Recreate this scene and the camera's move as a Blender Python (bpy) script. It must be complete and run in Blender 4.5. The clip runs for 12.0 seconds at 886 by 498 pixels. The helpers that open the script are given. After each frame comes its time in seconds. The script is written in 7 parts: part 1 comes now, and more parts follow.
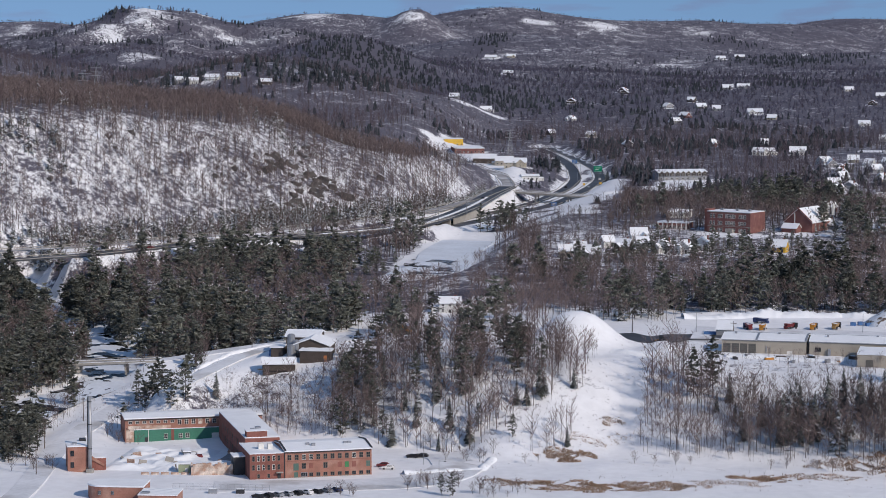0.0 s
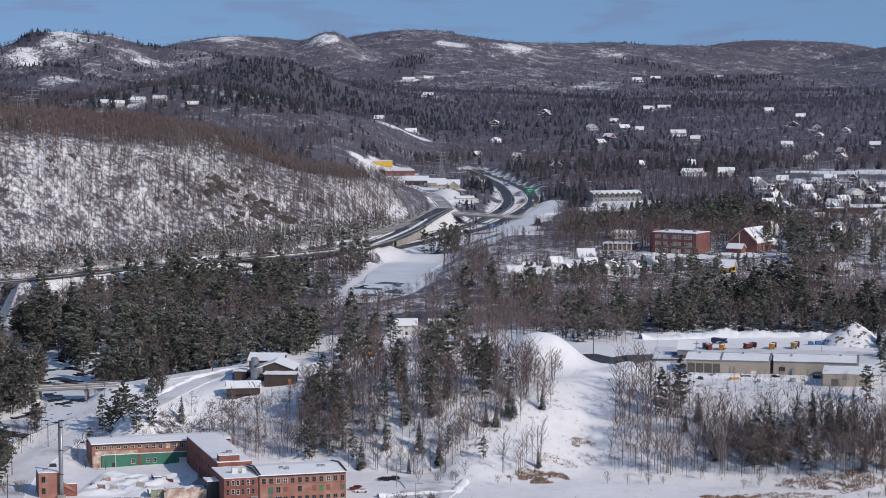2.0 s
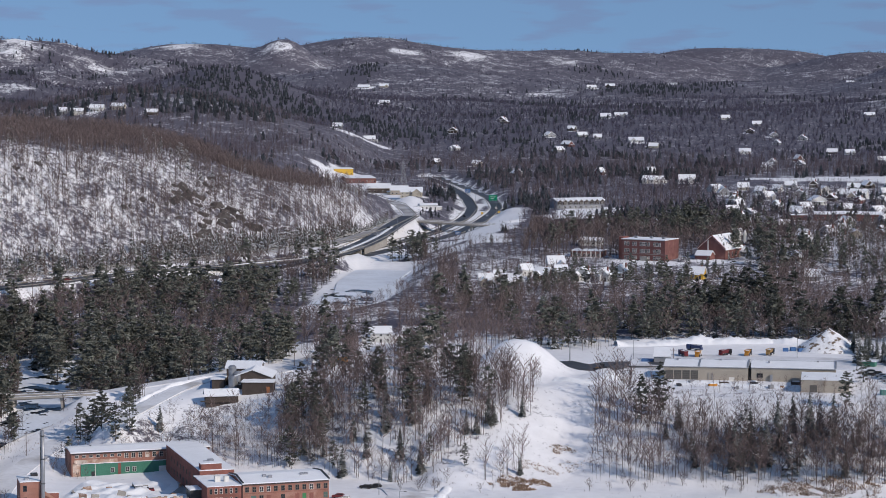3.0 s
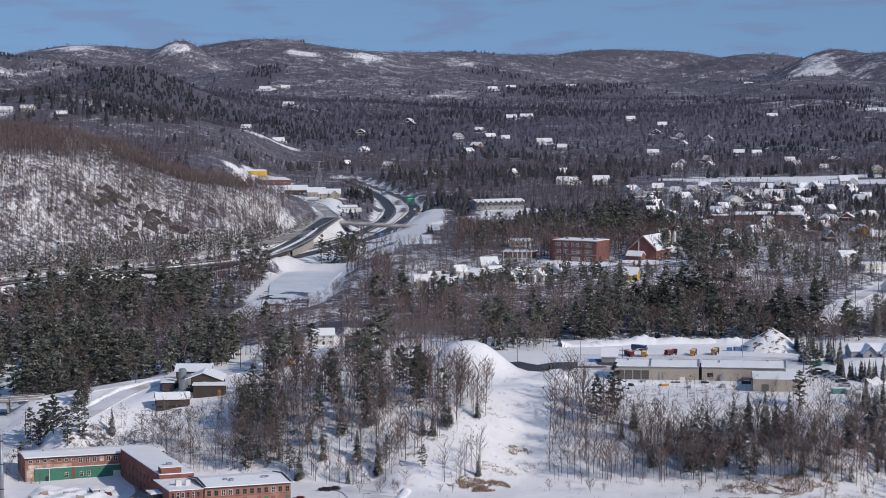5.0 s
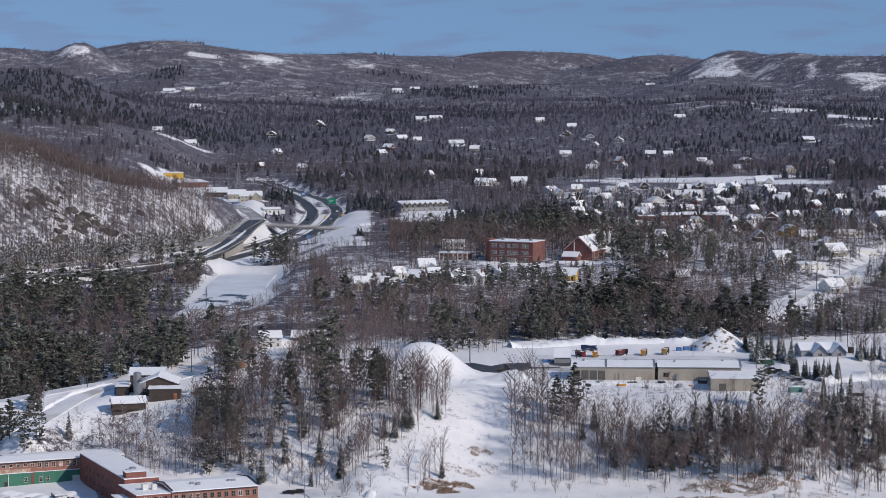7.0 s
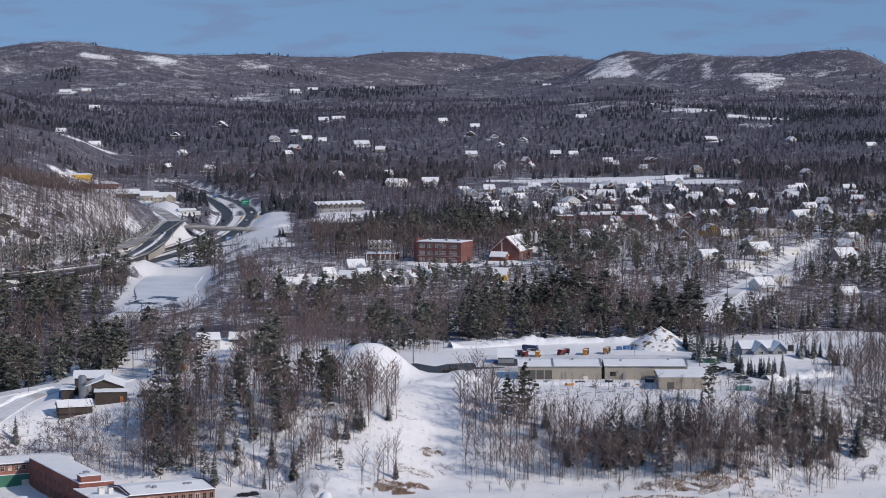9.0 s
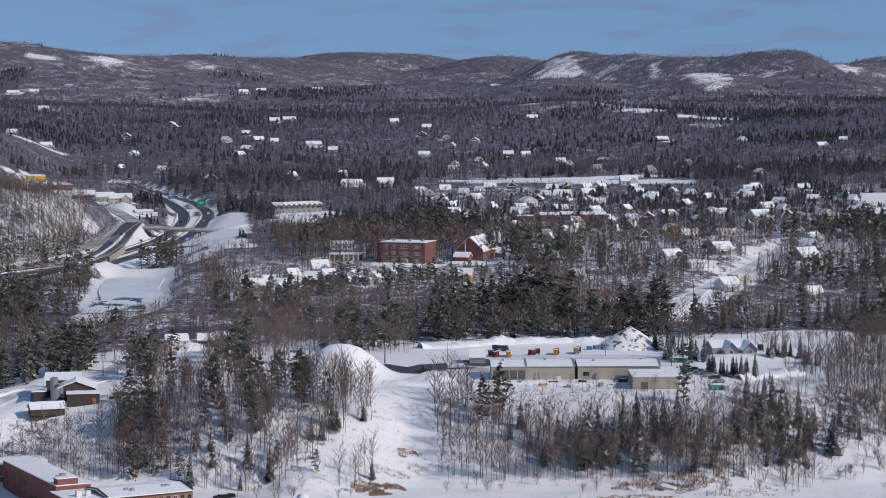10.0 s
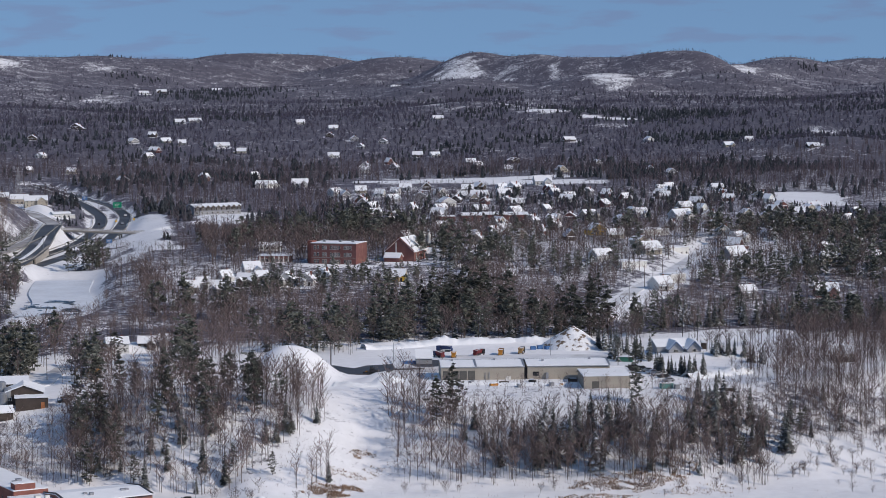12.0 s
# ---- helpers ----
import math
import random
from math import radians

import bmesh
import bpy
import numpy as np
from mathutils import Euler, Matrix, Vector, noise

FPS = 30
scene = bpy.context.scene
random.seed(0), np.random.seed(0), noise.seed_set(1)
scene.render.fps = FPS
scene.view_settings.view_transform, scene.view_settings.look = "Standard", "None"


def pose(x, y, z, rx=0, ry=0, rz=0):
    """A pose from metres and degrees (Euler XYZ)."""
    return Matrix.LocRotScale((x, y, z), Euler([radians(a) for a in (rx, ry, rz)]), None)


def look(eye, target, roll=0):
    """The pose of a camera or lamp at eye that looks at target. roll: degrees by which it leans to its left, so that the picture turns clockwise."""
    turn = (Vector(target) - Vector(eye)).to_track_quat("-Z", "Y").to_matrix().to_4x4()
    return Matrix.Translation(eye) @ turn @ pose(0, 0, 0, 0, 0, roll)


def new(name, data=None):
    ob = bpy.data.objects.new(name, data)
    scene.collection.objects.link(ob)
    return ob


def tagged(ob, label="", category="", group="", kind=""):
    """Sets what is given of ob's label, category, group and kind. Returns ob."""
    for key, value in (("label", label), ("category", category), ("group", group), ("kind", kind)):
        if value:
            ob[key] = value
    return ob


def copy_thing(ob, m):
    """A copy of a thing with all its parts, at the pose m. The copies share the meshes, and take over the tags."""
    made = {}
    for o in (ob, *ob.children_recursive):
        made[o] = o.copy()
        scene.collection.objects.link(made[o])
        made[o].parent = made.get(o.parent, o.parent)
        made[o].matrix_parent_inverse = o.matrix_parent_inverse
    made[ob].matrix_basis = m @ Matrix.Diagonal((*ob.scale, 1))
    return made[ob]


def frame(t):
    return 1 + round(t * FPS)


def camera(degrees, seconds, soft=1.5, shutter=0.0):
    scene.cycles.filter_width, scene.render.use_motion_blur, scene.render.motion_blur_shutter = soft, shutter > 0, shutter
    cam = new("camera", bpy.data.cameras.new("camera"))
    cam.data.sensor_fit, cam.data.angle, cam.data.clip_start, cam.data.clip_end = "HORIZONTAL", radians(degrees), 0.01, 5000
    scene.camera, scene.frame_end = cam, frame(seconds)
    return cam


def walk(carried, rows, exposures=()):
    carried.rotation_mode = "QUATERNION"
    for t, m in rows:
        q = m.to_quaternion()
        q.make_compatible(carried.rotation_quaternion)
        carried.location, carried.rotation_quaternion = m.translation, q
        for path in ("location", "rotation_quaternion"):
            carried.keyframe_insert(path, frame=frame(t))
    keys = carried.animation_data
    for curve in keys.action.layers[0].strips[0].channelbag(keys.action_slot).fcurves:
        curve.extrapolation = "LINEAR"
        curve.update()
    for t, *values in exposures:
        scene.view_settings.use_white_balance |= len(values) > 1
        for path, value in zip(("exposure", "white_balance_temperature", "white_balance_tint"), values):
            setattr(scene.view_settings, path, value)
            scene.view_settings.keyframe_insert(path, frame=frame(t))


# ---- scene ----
# camera: seconds, place, turn about x, y, z in degrees
cam = camera(21.24, 12.0, soft=0.65)
PATH = [
    (0.0, 71.75, 1.84, 144.85, 84.687, -0.169, 7.836),
    (0.5, 66.08, 1.35, 144.80, 84.824, -0.135, 7.248),
    (1.0, 60.34, 0.93, 144.72, 84.964, -0.097, 6.658),
    (1.5, 54.58, 0.54, 144.65, 85.103, -0.063, 6.062),
    (2.0, 48.86, 0.18, 144.59, 85.232, -0.039, 5.454),
    (2.5, 43.17, -0.16, 144.53, 85.341, -0.034, 4.827),
    (3.0, 37.40, -0.46, 144.48, 85.417, -0.040, 4.173),
    (5.0, 12.79, -0.83, 144.33, 85.457, -0.019, 1.373),
    (5.5, 6.43, -0.62, 144.17, 85.478, -0.009, 0.687),
    (6.0, 0.00, -0.17, 144.02, 85.496, 0.002, 0.003),
    (6.5, -6.40, 0.29, 143.98, 85.502, 0.018, -0.678),
    (7.0, -12.67, 0.74, 143.98, 85.504, 0.038, -1.364),
    (9.0, -36.40, 3.69, 143.66, 85.523, 0.092, -4.226),
    (9.5, -42.24, 4.80, 143.60, 85.526, 0.109, -4.946),
    (10.0, -48.05, 5.99, 143.56, 85.530, 0.132, -5.660),
    (10.5, -53.86, 7.18, 143.52, 85.535, 0.153, -6.362),
    (11.0, -59.64, 8.40, 143.46, 85.540, 0.170, -7.057),
    (11.5, -65.36, 9.62, 143.38, 85.543, 0.189, -7.746),
    (12.0, -70.98, 10.64, 143.26, 85.548, 0.222, -8.427),
]
walk(cam, [(t, pose(x, y, z, rx, ry, rz)) for t, x, y, z, rx, ry, rz in PATH])

# ---- world, sun, exposure ----
SUN_AZ = radians(125)      # compass turn of the sun, from +y towards +x
SUN_EL = radians(33)
world = bpy.data.worlds.new("winter_sky")
scene.world = world
world.use_nodes = True
wn, wl = world.node_tree.nodes, world.node_tree.links
sky = wn.new("ShaderNodeTexSky")
sky.sky_type, sky.sun_disc = "NISHITA", False
sky.sun_elevation, sky.sun_rotation = SUN_EL, SUN_AZ
sky.altitude, sky.air_density, sky.dust_density, sky.ozone_density = 300, 1.0, 0.6, 2.2
back = wn["Background"]
back.inputs["Strength"].default_value = 0.18
# thin streaks of cloud low in the sky
geo = wn.new("ShaderNodeTexCoord")
lift = wn.new("ShaderNodeVectorMath")       # the clear winter air keeps its blue down to the hills
lift.operation = "ADD"
lift.inputs[1].default_value = (0, 0, 0.36)
wl.new(geo.outputs["Generated"], lift.inputs[0])
wl.new(lift.outputs["Vector"], sky.inputs["Vector"])
mapn = wn.new("ShaderNodeMapping")
mapn.inputs["Scale"].default_value = (15.0, 15.0, 88.0)
cloud = wn.new("ShaderNodeTexNoise")
cloud.inputs["Scale"].default_value, cloud.inputs["Detail"].default_value = 1.6, 6.0
ramp = wn.new("ShaderNodeValToRGB")
ramp.color_ramp.elements[0].position, ramp.color_ramp.elements[1].position = 0.52, 0.63
ramp.color_ramp.elements[0].color = (0, 0, 0, 1)
ramp.color_ramp.elements[1].color = (0.75, 0.75, 0.75, 1)
mixc = wn.new("ShaderNodeMixRGB")
mixc.blend_type = "MULTIPLY"
mixc.inputs["Color2"].default_value = (1.02, 0.84, 0.85, 1)
wl.new(geo.outputs["Generated"], mapn.inputs["Vector"])
wl.new(mapn.outputs["Vector"], cloud.inputs["Vector"])
wl.new(cloud.outputs["Fac"], ramp.inputs["Fac"])
wl.new(ramp.outputs["Color"], mixc.inputs["Fac"])
hue = wn.new("ShaderNodeMixRGB")           # dry northern air: a little greener than the model's blue
hue.blend_type = "MULTIPLY"
hue.inputs["Fac"].default_value, hue.inputs["Color2"].default_value = 1.0, (0.97, 1.03, 1.02, 1)
wl.new(sky.outputs["Color"], hue.inputs["Color1"])
wl.new(hue.outputs["Color"], mixc.inputs["Color1"])
wl.new(mixc.outputs["Color"], back.inputs["Color"])

sun = new("sun", bpy.data.lights.new("sun", "SUN"))
sun.data.energy, sun.data.angle, sun.data.color = 3.4, radians(0.5), (1.0, 0.885, 0.785)
to_sun = Vector((math.sin(SUN_AZ) * math.cos(SUN_EL), math.cos(SUN_AZ) * math.cos(SUN_EL), math.sin(SUN_EL)))
sun.matrix_world = look(to_sun * 400, (0, 0, 0))
scene.view_settings.exposure = -0.33

# ---- materials ----
def material(name, colour, rough=0.8, metal=0.0, vary=0.12, scale=0.6, fine=6.0, bump=0.0, bump_scale=4.0, second=None, cut=(0.45, 0.6), coords="Object",
             per_object=0.0, per_island=0.0, snow=None, spec=0.3):
    """A surface with variation at two scales; second: a colour that shows in patches; snow: (low, high) of the upward normal that carries snow."""
    m = bpy.data.materials.new(name)
    m.use_nodes = True
    n, l = m.node_tree.nodes, m.node_tree.links
    b = n["Principled BSDF"]
    b.inputs["Roughness"].default_value, b.inputs["Metallic"].default_value = rough, metal
    b.inputs["Specular IOR Level"].default_value = spec
    tc = n.new("ShaderNodeTexCoord")
    where = tc.outputs[coords]

    def noise_at(s, detail=4.0):
        t = n.new("ShaderNodeTexNoise")
        t.inputs["Scale"].default_value, t.inputs["Detail"].default_value = s, detail
        l.new(where, t.inputs["Vector"])
        return t.outputs["Fac"]

    def mix(kind, fac, a, c):
        x = n.new("ShaderNodeMixRGB")
        x.blend_type = kind
        for slot, v in (("Fac", fac), ("Color1", a), ("Color2", c)):
            if isinstance(v, (int, float)):
                x.inputs[slot].default_value = v if slot == "Fac" else (v, v, v, 1)
            elif isinstance(v, tuple):
                x.inputs[slot].default_value = (*v, 1)
            else:
                l.new(v, x.inputs[slot])
        return x.outputs["Color"]

    def remap(v, a, c, lo, hi):
        r = n.new("ShaderNodeMapRange")
        for slot, val in zip(("From Min", "From Max", "To Min", "To Max"), (a, c, lo, hi)):
            r.inputs[slot].default_value = val
        l.new(v, r.inputs["Value"])
        return r.outputs["Result"]

    col = colour
    if second:
        col = mix("MIX", remap(noise_at(scale * 0.7, 6.0), cut[0], cut[1], 0, 1), colour, second)
    col = mix("MULTIPLY", 1.0, col, remap(noise_at(scale), 0.3, 0.7, 1 - vary, 1 + vary))
    col = mix("MULTIPLY", 1.0, col, remap(noise_at(fine), 0.3, 0.7, 1 - vary * 0.7, 1 + vary * 0.7))
    if per_object:
        o = n.new("ShaderNodeObjectInfo")
        col = mix("MULTIPLY", 1.0, col, remap(o.outputs["Random"], 0, 1, 1 - per_object, 1 + per_object))
    if per_island:
        o = n.new("ShaderNodeNewGeometry")
        col = mix("MULTIPLY", 1.0, col, remap(o.outputs["Random Per Island"], 0, 1, 1 - per_island, 1 + per_island))
    if snow:
        g = n.new("ShaderNodeNewGeometry")
        s = n.new("ShaderNodeSeparateXYZ")
        l.new(g.outputs["Normal"], s.inputs["Vector"])
        up = n.new("ShaderNodeMath")
        up.operation = "ADD"
        l.new(s.outputs["Z"], up.inputs[0])
        l.new(remap(noise_at(snow[2] if len(snow) > 2 else 0.9), 0.3, 0.7, -0.45, 0.45), up.inputs[1])
        col = mix("MIX", remap(up.outputs["Value"], snow[0], snow[1], 0, 1), col, (0.82, 0.84, 0.88))
    l.new(col, b.inputs["Base Color"])
    if bump:
        bp = n.new("ShaderNodeBump")
        bp.inputs["Strength"].default_value, bp.inputs["Distance"].default_value = min(bump, 1.0), max(0.02, bump * 0.3)
        l.new(noise_at(bump_scale, 5.0), bp.inputs["Height"])
        l.new(bp.outputs["Normal"], b.inputs["Normal"])
    return m


SNOW = material("snow", (0.86, 0.88, 0.91), 0.75, vary=0.05, scale=0.03, fine=0.4, bump=0.6, bump_scale=0.25)
ROOF_SNOW = material("roof_snow", (0.86, 0.88, 0.91), 0.75, vary=0.04, scale=0.2, fine=2.0, bump=0.5, bump_scale=0.8)
PACKED = material("packed_snow", (0.74, 0.75, 0.78), 0.7, vary=0.1, scale=0.08, fine=0.6, second=(0.50, 0.49, 0.49), cut=(0.5, 0.68), bump=0.4, bump_scale=0.5)
ASPHALT = material("wet_asphalt", (0.055, 0.058, 0.066), 0.55, vary=0.25, scale=0.05, fine=0.6, second=(0.16, 0.16, 0.17), cut=(0.55, 0.7), spec=0.4)
GRIT = material("sanded_road", (0.33, 0.32, 0.32), 0.85, vary=0.2, scale=0.04, fine=0.5, second=(0.62, 0.62, 0.64), cut=(0.5, 0.62))
WATER = material("river_water", (0.012, 0.016, 0.022), 0.12, vary=0.2, scale=0.3, fine=2.0, bump=0.3, bump_scale=1.5, spec=0.5)
ICE = material("river_ice", (0.74, 0.78, 0.84), 0.5, vary=0.08, scale=0.06, fine=0.6, bump=0.3)
BRICK = material("red_brick", (0.335, 0.165, 0.125), 0.9, vary=0.16, scale=0.35, fine=3.0, second=(0.40, 0.24, 0.19), cut=(0.5, 0.7))
BRICK_DARK = material("dark_brick", (0.25, 0.105, 0.085), 0.9, vary=0.18, scale=0.3, fine=3.0)
OLD_WALL = material("worn_wall", (0.44, 0.29, 0.22), 0.95, vary=0.25, scale=0.5, fine=2.5, second=(0.62, 0.53, 0.46), cut=(0.44, 0.56))
GREEN = material("green_cladding", (0.06, 0.2, 0.14), 0.6, vary=0.1, scale=0.3, fine=2.0)
GLASS = material("window_glass", (0.022, 0.026, 0.032), 0.12, vary=0.3, scale=0.3, fine=1.0, spec=0.5)
TRIM = material("white_trim", (0.72, 0.70, 0.66), 0.6, vary=0.06)
CONCRETE = material("concrete", (0.36, 0.34, 0.31), 0.9, vary=0.15, scale=0.3, fine=2.5)
DARK = material("dark_metal", (0.05, 0.05, 0.055), 0.5, vary=0.2, metal=0.3)
STEEL = material("galvanised_steel", (0.36, 0.37, 0.39), 0.45, vary=0.12, metal=0.6)
TAN = material("tan_cladding", (0.40, 0.36, 0.30), 0.7, vary=0.07, scale=0.2, fine=2.0)
BARK = material("bark", (0.105, 0.082, 0.074), 0.95, vary=0.25, scale=1.0, fine=5.0, per_object=0.25)
BIRCH = material("birch_bark", (0.5, 0.47, 0.43), 0.9, vary=0.25, scale=0.8, fine=3.0)
TWIG = material("bare_twigs", (0.168, 0.130, 0.126), 0.95, vary=0.2, scale=0.4, fine=3.0, per_object=0.25, per_island=0.35)
# the blue of distant haze is mixed into these two twig colours
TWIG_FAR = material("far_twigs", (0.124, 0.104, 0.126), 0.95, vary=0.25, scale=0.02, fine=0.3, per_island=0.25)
TWIG_HAZE = material("birch_twigs", (0.112, 0.108, 0.152), 0.95, vary=0.25, scale=0.02, fine=0.3, per_island=0.25)
NEEDLE = material("conifer_needles", (0.108, 0.114, 0.108), 0.9, vary=0.3, scale=0.5, fine=3.0, per_object=0.3, per_island=0.4, snow=(0.85, 1.35, 0.5))
PINE = material("pine_needles", (0.128, 0.134, 0.114), 0.9, vary=0.3, scale=0.5, fine=3.0, per_object=0.3, per_island=0.45, snow=(1.2, 1.6, 0.5))
# far needles lean blue: haze of distance put into their colour
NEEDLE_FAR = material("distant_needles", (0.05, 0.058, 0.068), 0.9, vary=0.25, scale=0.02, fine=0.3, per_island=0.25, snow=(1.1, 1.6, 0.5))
SPRUCE_SNOWY = material("snowy_needles", (0.08, 0.086, 0.08), 0.9, vary=0.3, scale=0.5, fine=3.0, per_object=0.3, per_island=0.3, snow=(0.6, 1.1, 0.8))
GRASS = material("dry_grass", (0.30, 0.205, 0.14), 0.95, vary=0.3, scale=0.2, fine=2.0, per_island=0.3)
ROCK = material("bare_rock", (0.115, 0.104, 0.1), 0.95, vary=0.35, scale=0.1, fine=1.0, bump=1.0, bump_scale=0.6, snow=(0.75, 1.0, 0.25))


# ---- small tools ----
def part(name, bm, mat, parent=None, label="", smooth=False):
    """Links a bmesh as one mesh object, under a thing or a part if one is given."""
    me = bpy.data.meshes.new(name)
    bmesh.ops.recalc_face_normals(bm, faces=bm.faces)
    bm.to_mesh(me)
    bm.free()
    for m in (mat if isinstance(mat, (list, tuple)) else (mat,)):
        me.materials.append(m)
    if smooth:
        for poly in me.polygons:
            poly.use_smooth = True
    ob = new(name, me)
    ob.parent = parent
    if label:
        tagged(ob, label)
    return ob


def part_like(ob, parent, loc=(0, 0, 0), rz=0.0):
    """One more part on the same mesh, at its own place."""
    o = new(ob.name.split(".")[0], ob.data)
    o.parent = parent
    o.location, o.rotation_euler = loc, (0, 0, rz)
    return o


def empty(name, x=0, y=0, z=0, rz=0, label="", category="", group="", kind=""):
    e = new(name)
    e.empty_display_size = 0.5
    e.matrix_world = pose(x, y, z, 0, 0, rz)
    return tagged(e, label, category, group, kind)


def add_box(bm, x0, x1, y0, y1, z0, z1, mat=0):
    v = [bm.verts.new(p) for p in ((x0, y0, z0), (x1, y0, z0), (x1, y1, z0), (x0, y1, z0), (x0, y0, z1), (x1, y0, z1), (x1, y1, z1), (x0, y1, z1))]
    for f in ((0, 3, 2, 1), (4, 5, 6, 7), (0, 1, 5, 4), (1, 2, 6, 5), (2, 3, 7, 6), (3, 0, 4, 7)):
        bm.faces.new([v[i] for i in f]).material_index = mat
    return v


def box(x0, x1, y0, y1, z0, z1, bevel=0.0):
    bm = bmesh.new()
    add_box(bm, x0, x1, y0, y1, z0, z1)
    if bevel:
        bmesh.ops.bevel(bm, geom=bm.edges[:], offset=bevel, segments=1, affect="EDGES")
    return bm


def add_tube(bm, pts, radii, sides=6):
    """A tapered tube along pts."""
    rings = []
    for i, p in enumerate(pts):
        p = Vector(p)
        d = (Vector(pts[min(i + 1, len(pts) - 1)]) - Vector(pts[max(i - 1, 0)])).normalized()
        a = d.orthogonal().normalized()
        c = d.cross(a)
        rings.append([bm.verts.new(p + radii[i] * (math.cos(k * 2 * math.pi / sides) * a + math.sin(k * 2 * math.pi / sides) * c)) for k in range(sides)])
    for r, s in zip(rings, rings[1:]):
        for k in range(sides):
            bm.faces.new((r[k], r[(k + 1) % sides], s[(k + 1) % sides], s[k]))
    bm.faces.new(rings[-1])
    bm.faces.new(rings[0][::-1])


def mesh_arrays(name, verts, faces, mats, mat_index=None, kind="", label="", smooth=False, parent=None, category=""):
    """One mesh out of numpy arrays; faces: n x 3 or n x 4."""
    me = bpy.data.meshes.new(name)
    k = faces.shape[1]
    me.vertices.add(len(verts))
    me.vertices.foreach_set("co", np.ascontiguousarray(verts, dtype=np.float32).ravel())
    me.loops.add(faces.size)
    me.loops.foreach_set("vertex_index", np.ascontiguousarray(faces, dtype=np.int32).ravel())
    me.polygons.add(len(faces))
    me.polygons.foreach_set("loop_start", np.arange(0, faces.size, k, dtype=np.int32))
    if mat_index is not None:
        me.polygons.foreach_set("material_index", np.ascontiguousarray(mat_index, dtype=np.int32))
    if smooth:
        me.polygons.foreach_set("use_smooth", np.ones(len(faces), dtype=bool))
    for m in mats:
        me.materials.append(m)
    me.update(calc_edges=True)
    me.validate()
    ob = new(name, me)
    ob.parent = parent
    return tagged(ob, label, category, "", kind)
DIRT_SNOW = material("dirty_snow", (0.84, 0.85, 0.87), 0.8, vary=0.08, scale=0.6, fine=1.5, second=(0.16, 0.115, 0.08), cut=(0.52, 0.6), bump=1.0, bump_scale=0.7)

# ---- the lie of the land ----
def sm(a, b, t):
    u = np.clip((t - a) / (b - a), 0, 1)
    return u * u * (3 - 2 * u)


# roads: x, y, z along the middle; half width
ROADS = {
    "highway_west": ([(-620, 740, 34), (-420, 960, 35), (-300, 1113, 36), (-262, 1152, 36), (-206, 1222, 37), (-160, 1282, 38), (-128, 1346, 39), (-114, 1400, 40), (-104, 1458, 41), (-97, 1545, 42), (-113, 1644, 43), (-133, 1706, 43.5), (-160, 1800, 44), (-200, 1950, 45)], 4.2),
    "ramp_road": ([(-600, 690, 34), (-400, 915, 35), (-284, 1067, 36), (-250, 1108, 36), (-200, 1180, 37), (-150, 1225, 37.5), (-119, 1264, 38.5), (-110, 1311, 39), (-103, 1382, 40), (-100, 1470, 41.5), (-97, 1545, 42)], 6.0),
    "highway_south": ([(-185, 1160, 33.5), (-150, 1215, 34), (-130, 1262, 35), (-119, 1290, 35.5), (-115, 1320, 35), (-98, 1404, 34), (-80, 1514, 33), (-68, 1634, 34), (-67, 1720, 36), (-79, 1830, 38), (-98, 1943, 39), (-128, 2060, 42)], 4.2),
    "highway_east": ([(-103, 1310, 35), (-83, 1407, 34), (-65, 1507, 33), (-54, 1619, 34), (-49, 1717, 36), (-58, 1810, 38), (-85, 1944, 39), (-118, 2063, 42)], 4.2),
    "mill_road": ([(-154, 640, 1), (-156, 700, 1.5), (-166, 766, 2), (-167, 793, 3), (-164, 831, 5.8), (-159, 854, 9), (-155, 880, 14)], 4.3),
    "house_road": ([(-262, 868, 15), (-226, 880, 14.8), (-190, 888, 14.8), (-162, 890, 16.3), (-148, 900, 17.5), (-121, 918, 20), (-95, 915, 22), (-88, 945, 22.5), (-76, 980, 23), (-40, 1000, 24)], 4.0),
    "driveway": ([(-140, 830, 15), (-133, 850, 18), (-124, 880, 21), (-112, 908, 22)], 3.0),
    "yard_road": ([(-20, 905, 25.5), (10, 912, 25.6), (40, 912, 25.8), (60, 905, 26)], 5.0),
    "overpass_road": ([(-18, 1512, 37), (6, 1504, 38.5), (40, 1488, 40.5), (90, 1470, 41.5)], 4.0),
    "town_street": ([(150, 1040, 31), (170, 1085, 32), (192, 1137, 34), (234, 1226, 36), (286, 1351, 38)], 3.6),
}
RIVER = ([(-230, 700, 2.5), (-197, 803, 4.8), (-194, 832, 6.2), (-189, 851, 7.5), (-182, 867, 8.8), (-182, 892, 10.7), (-188, 917, 12), (-194, 935, 12.8), (-212, 968, 14), (-243, 1020, 15.5), (-267, 1077, 17.3), (-300, 1150, 19)], 12.0)
BAY = ([(-93, 1108, 28.5), (-86, 1150, 30), (-89, 1200, 31), (-87, 1262, 31.3)], 15.0)


def along(line, x, y):
    """Distance to a line and the height of its nearest point."""
    best, h = np.full(np.shape(x), 1e9), np.zeros(np.shape(x))
    for (ax, ay, az), (bx, by, bz) in zip(line, line[1:]):
        dx, dy = bx - ax, by - ay
        k = np.clip(((x - ax) * dx + (y - ay) * dy) / (dx * dx + dy * dy), 0, 1)
        d = np.hypot(x - ax - k * dx, y - ay - k * dy)
        near = d < best
        best, h = np.where(near, d, best), np.where(near, az + k * (bz - az), h)
    return best, h


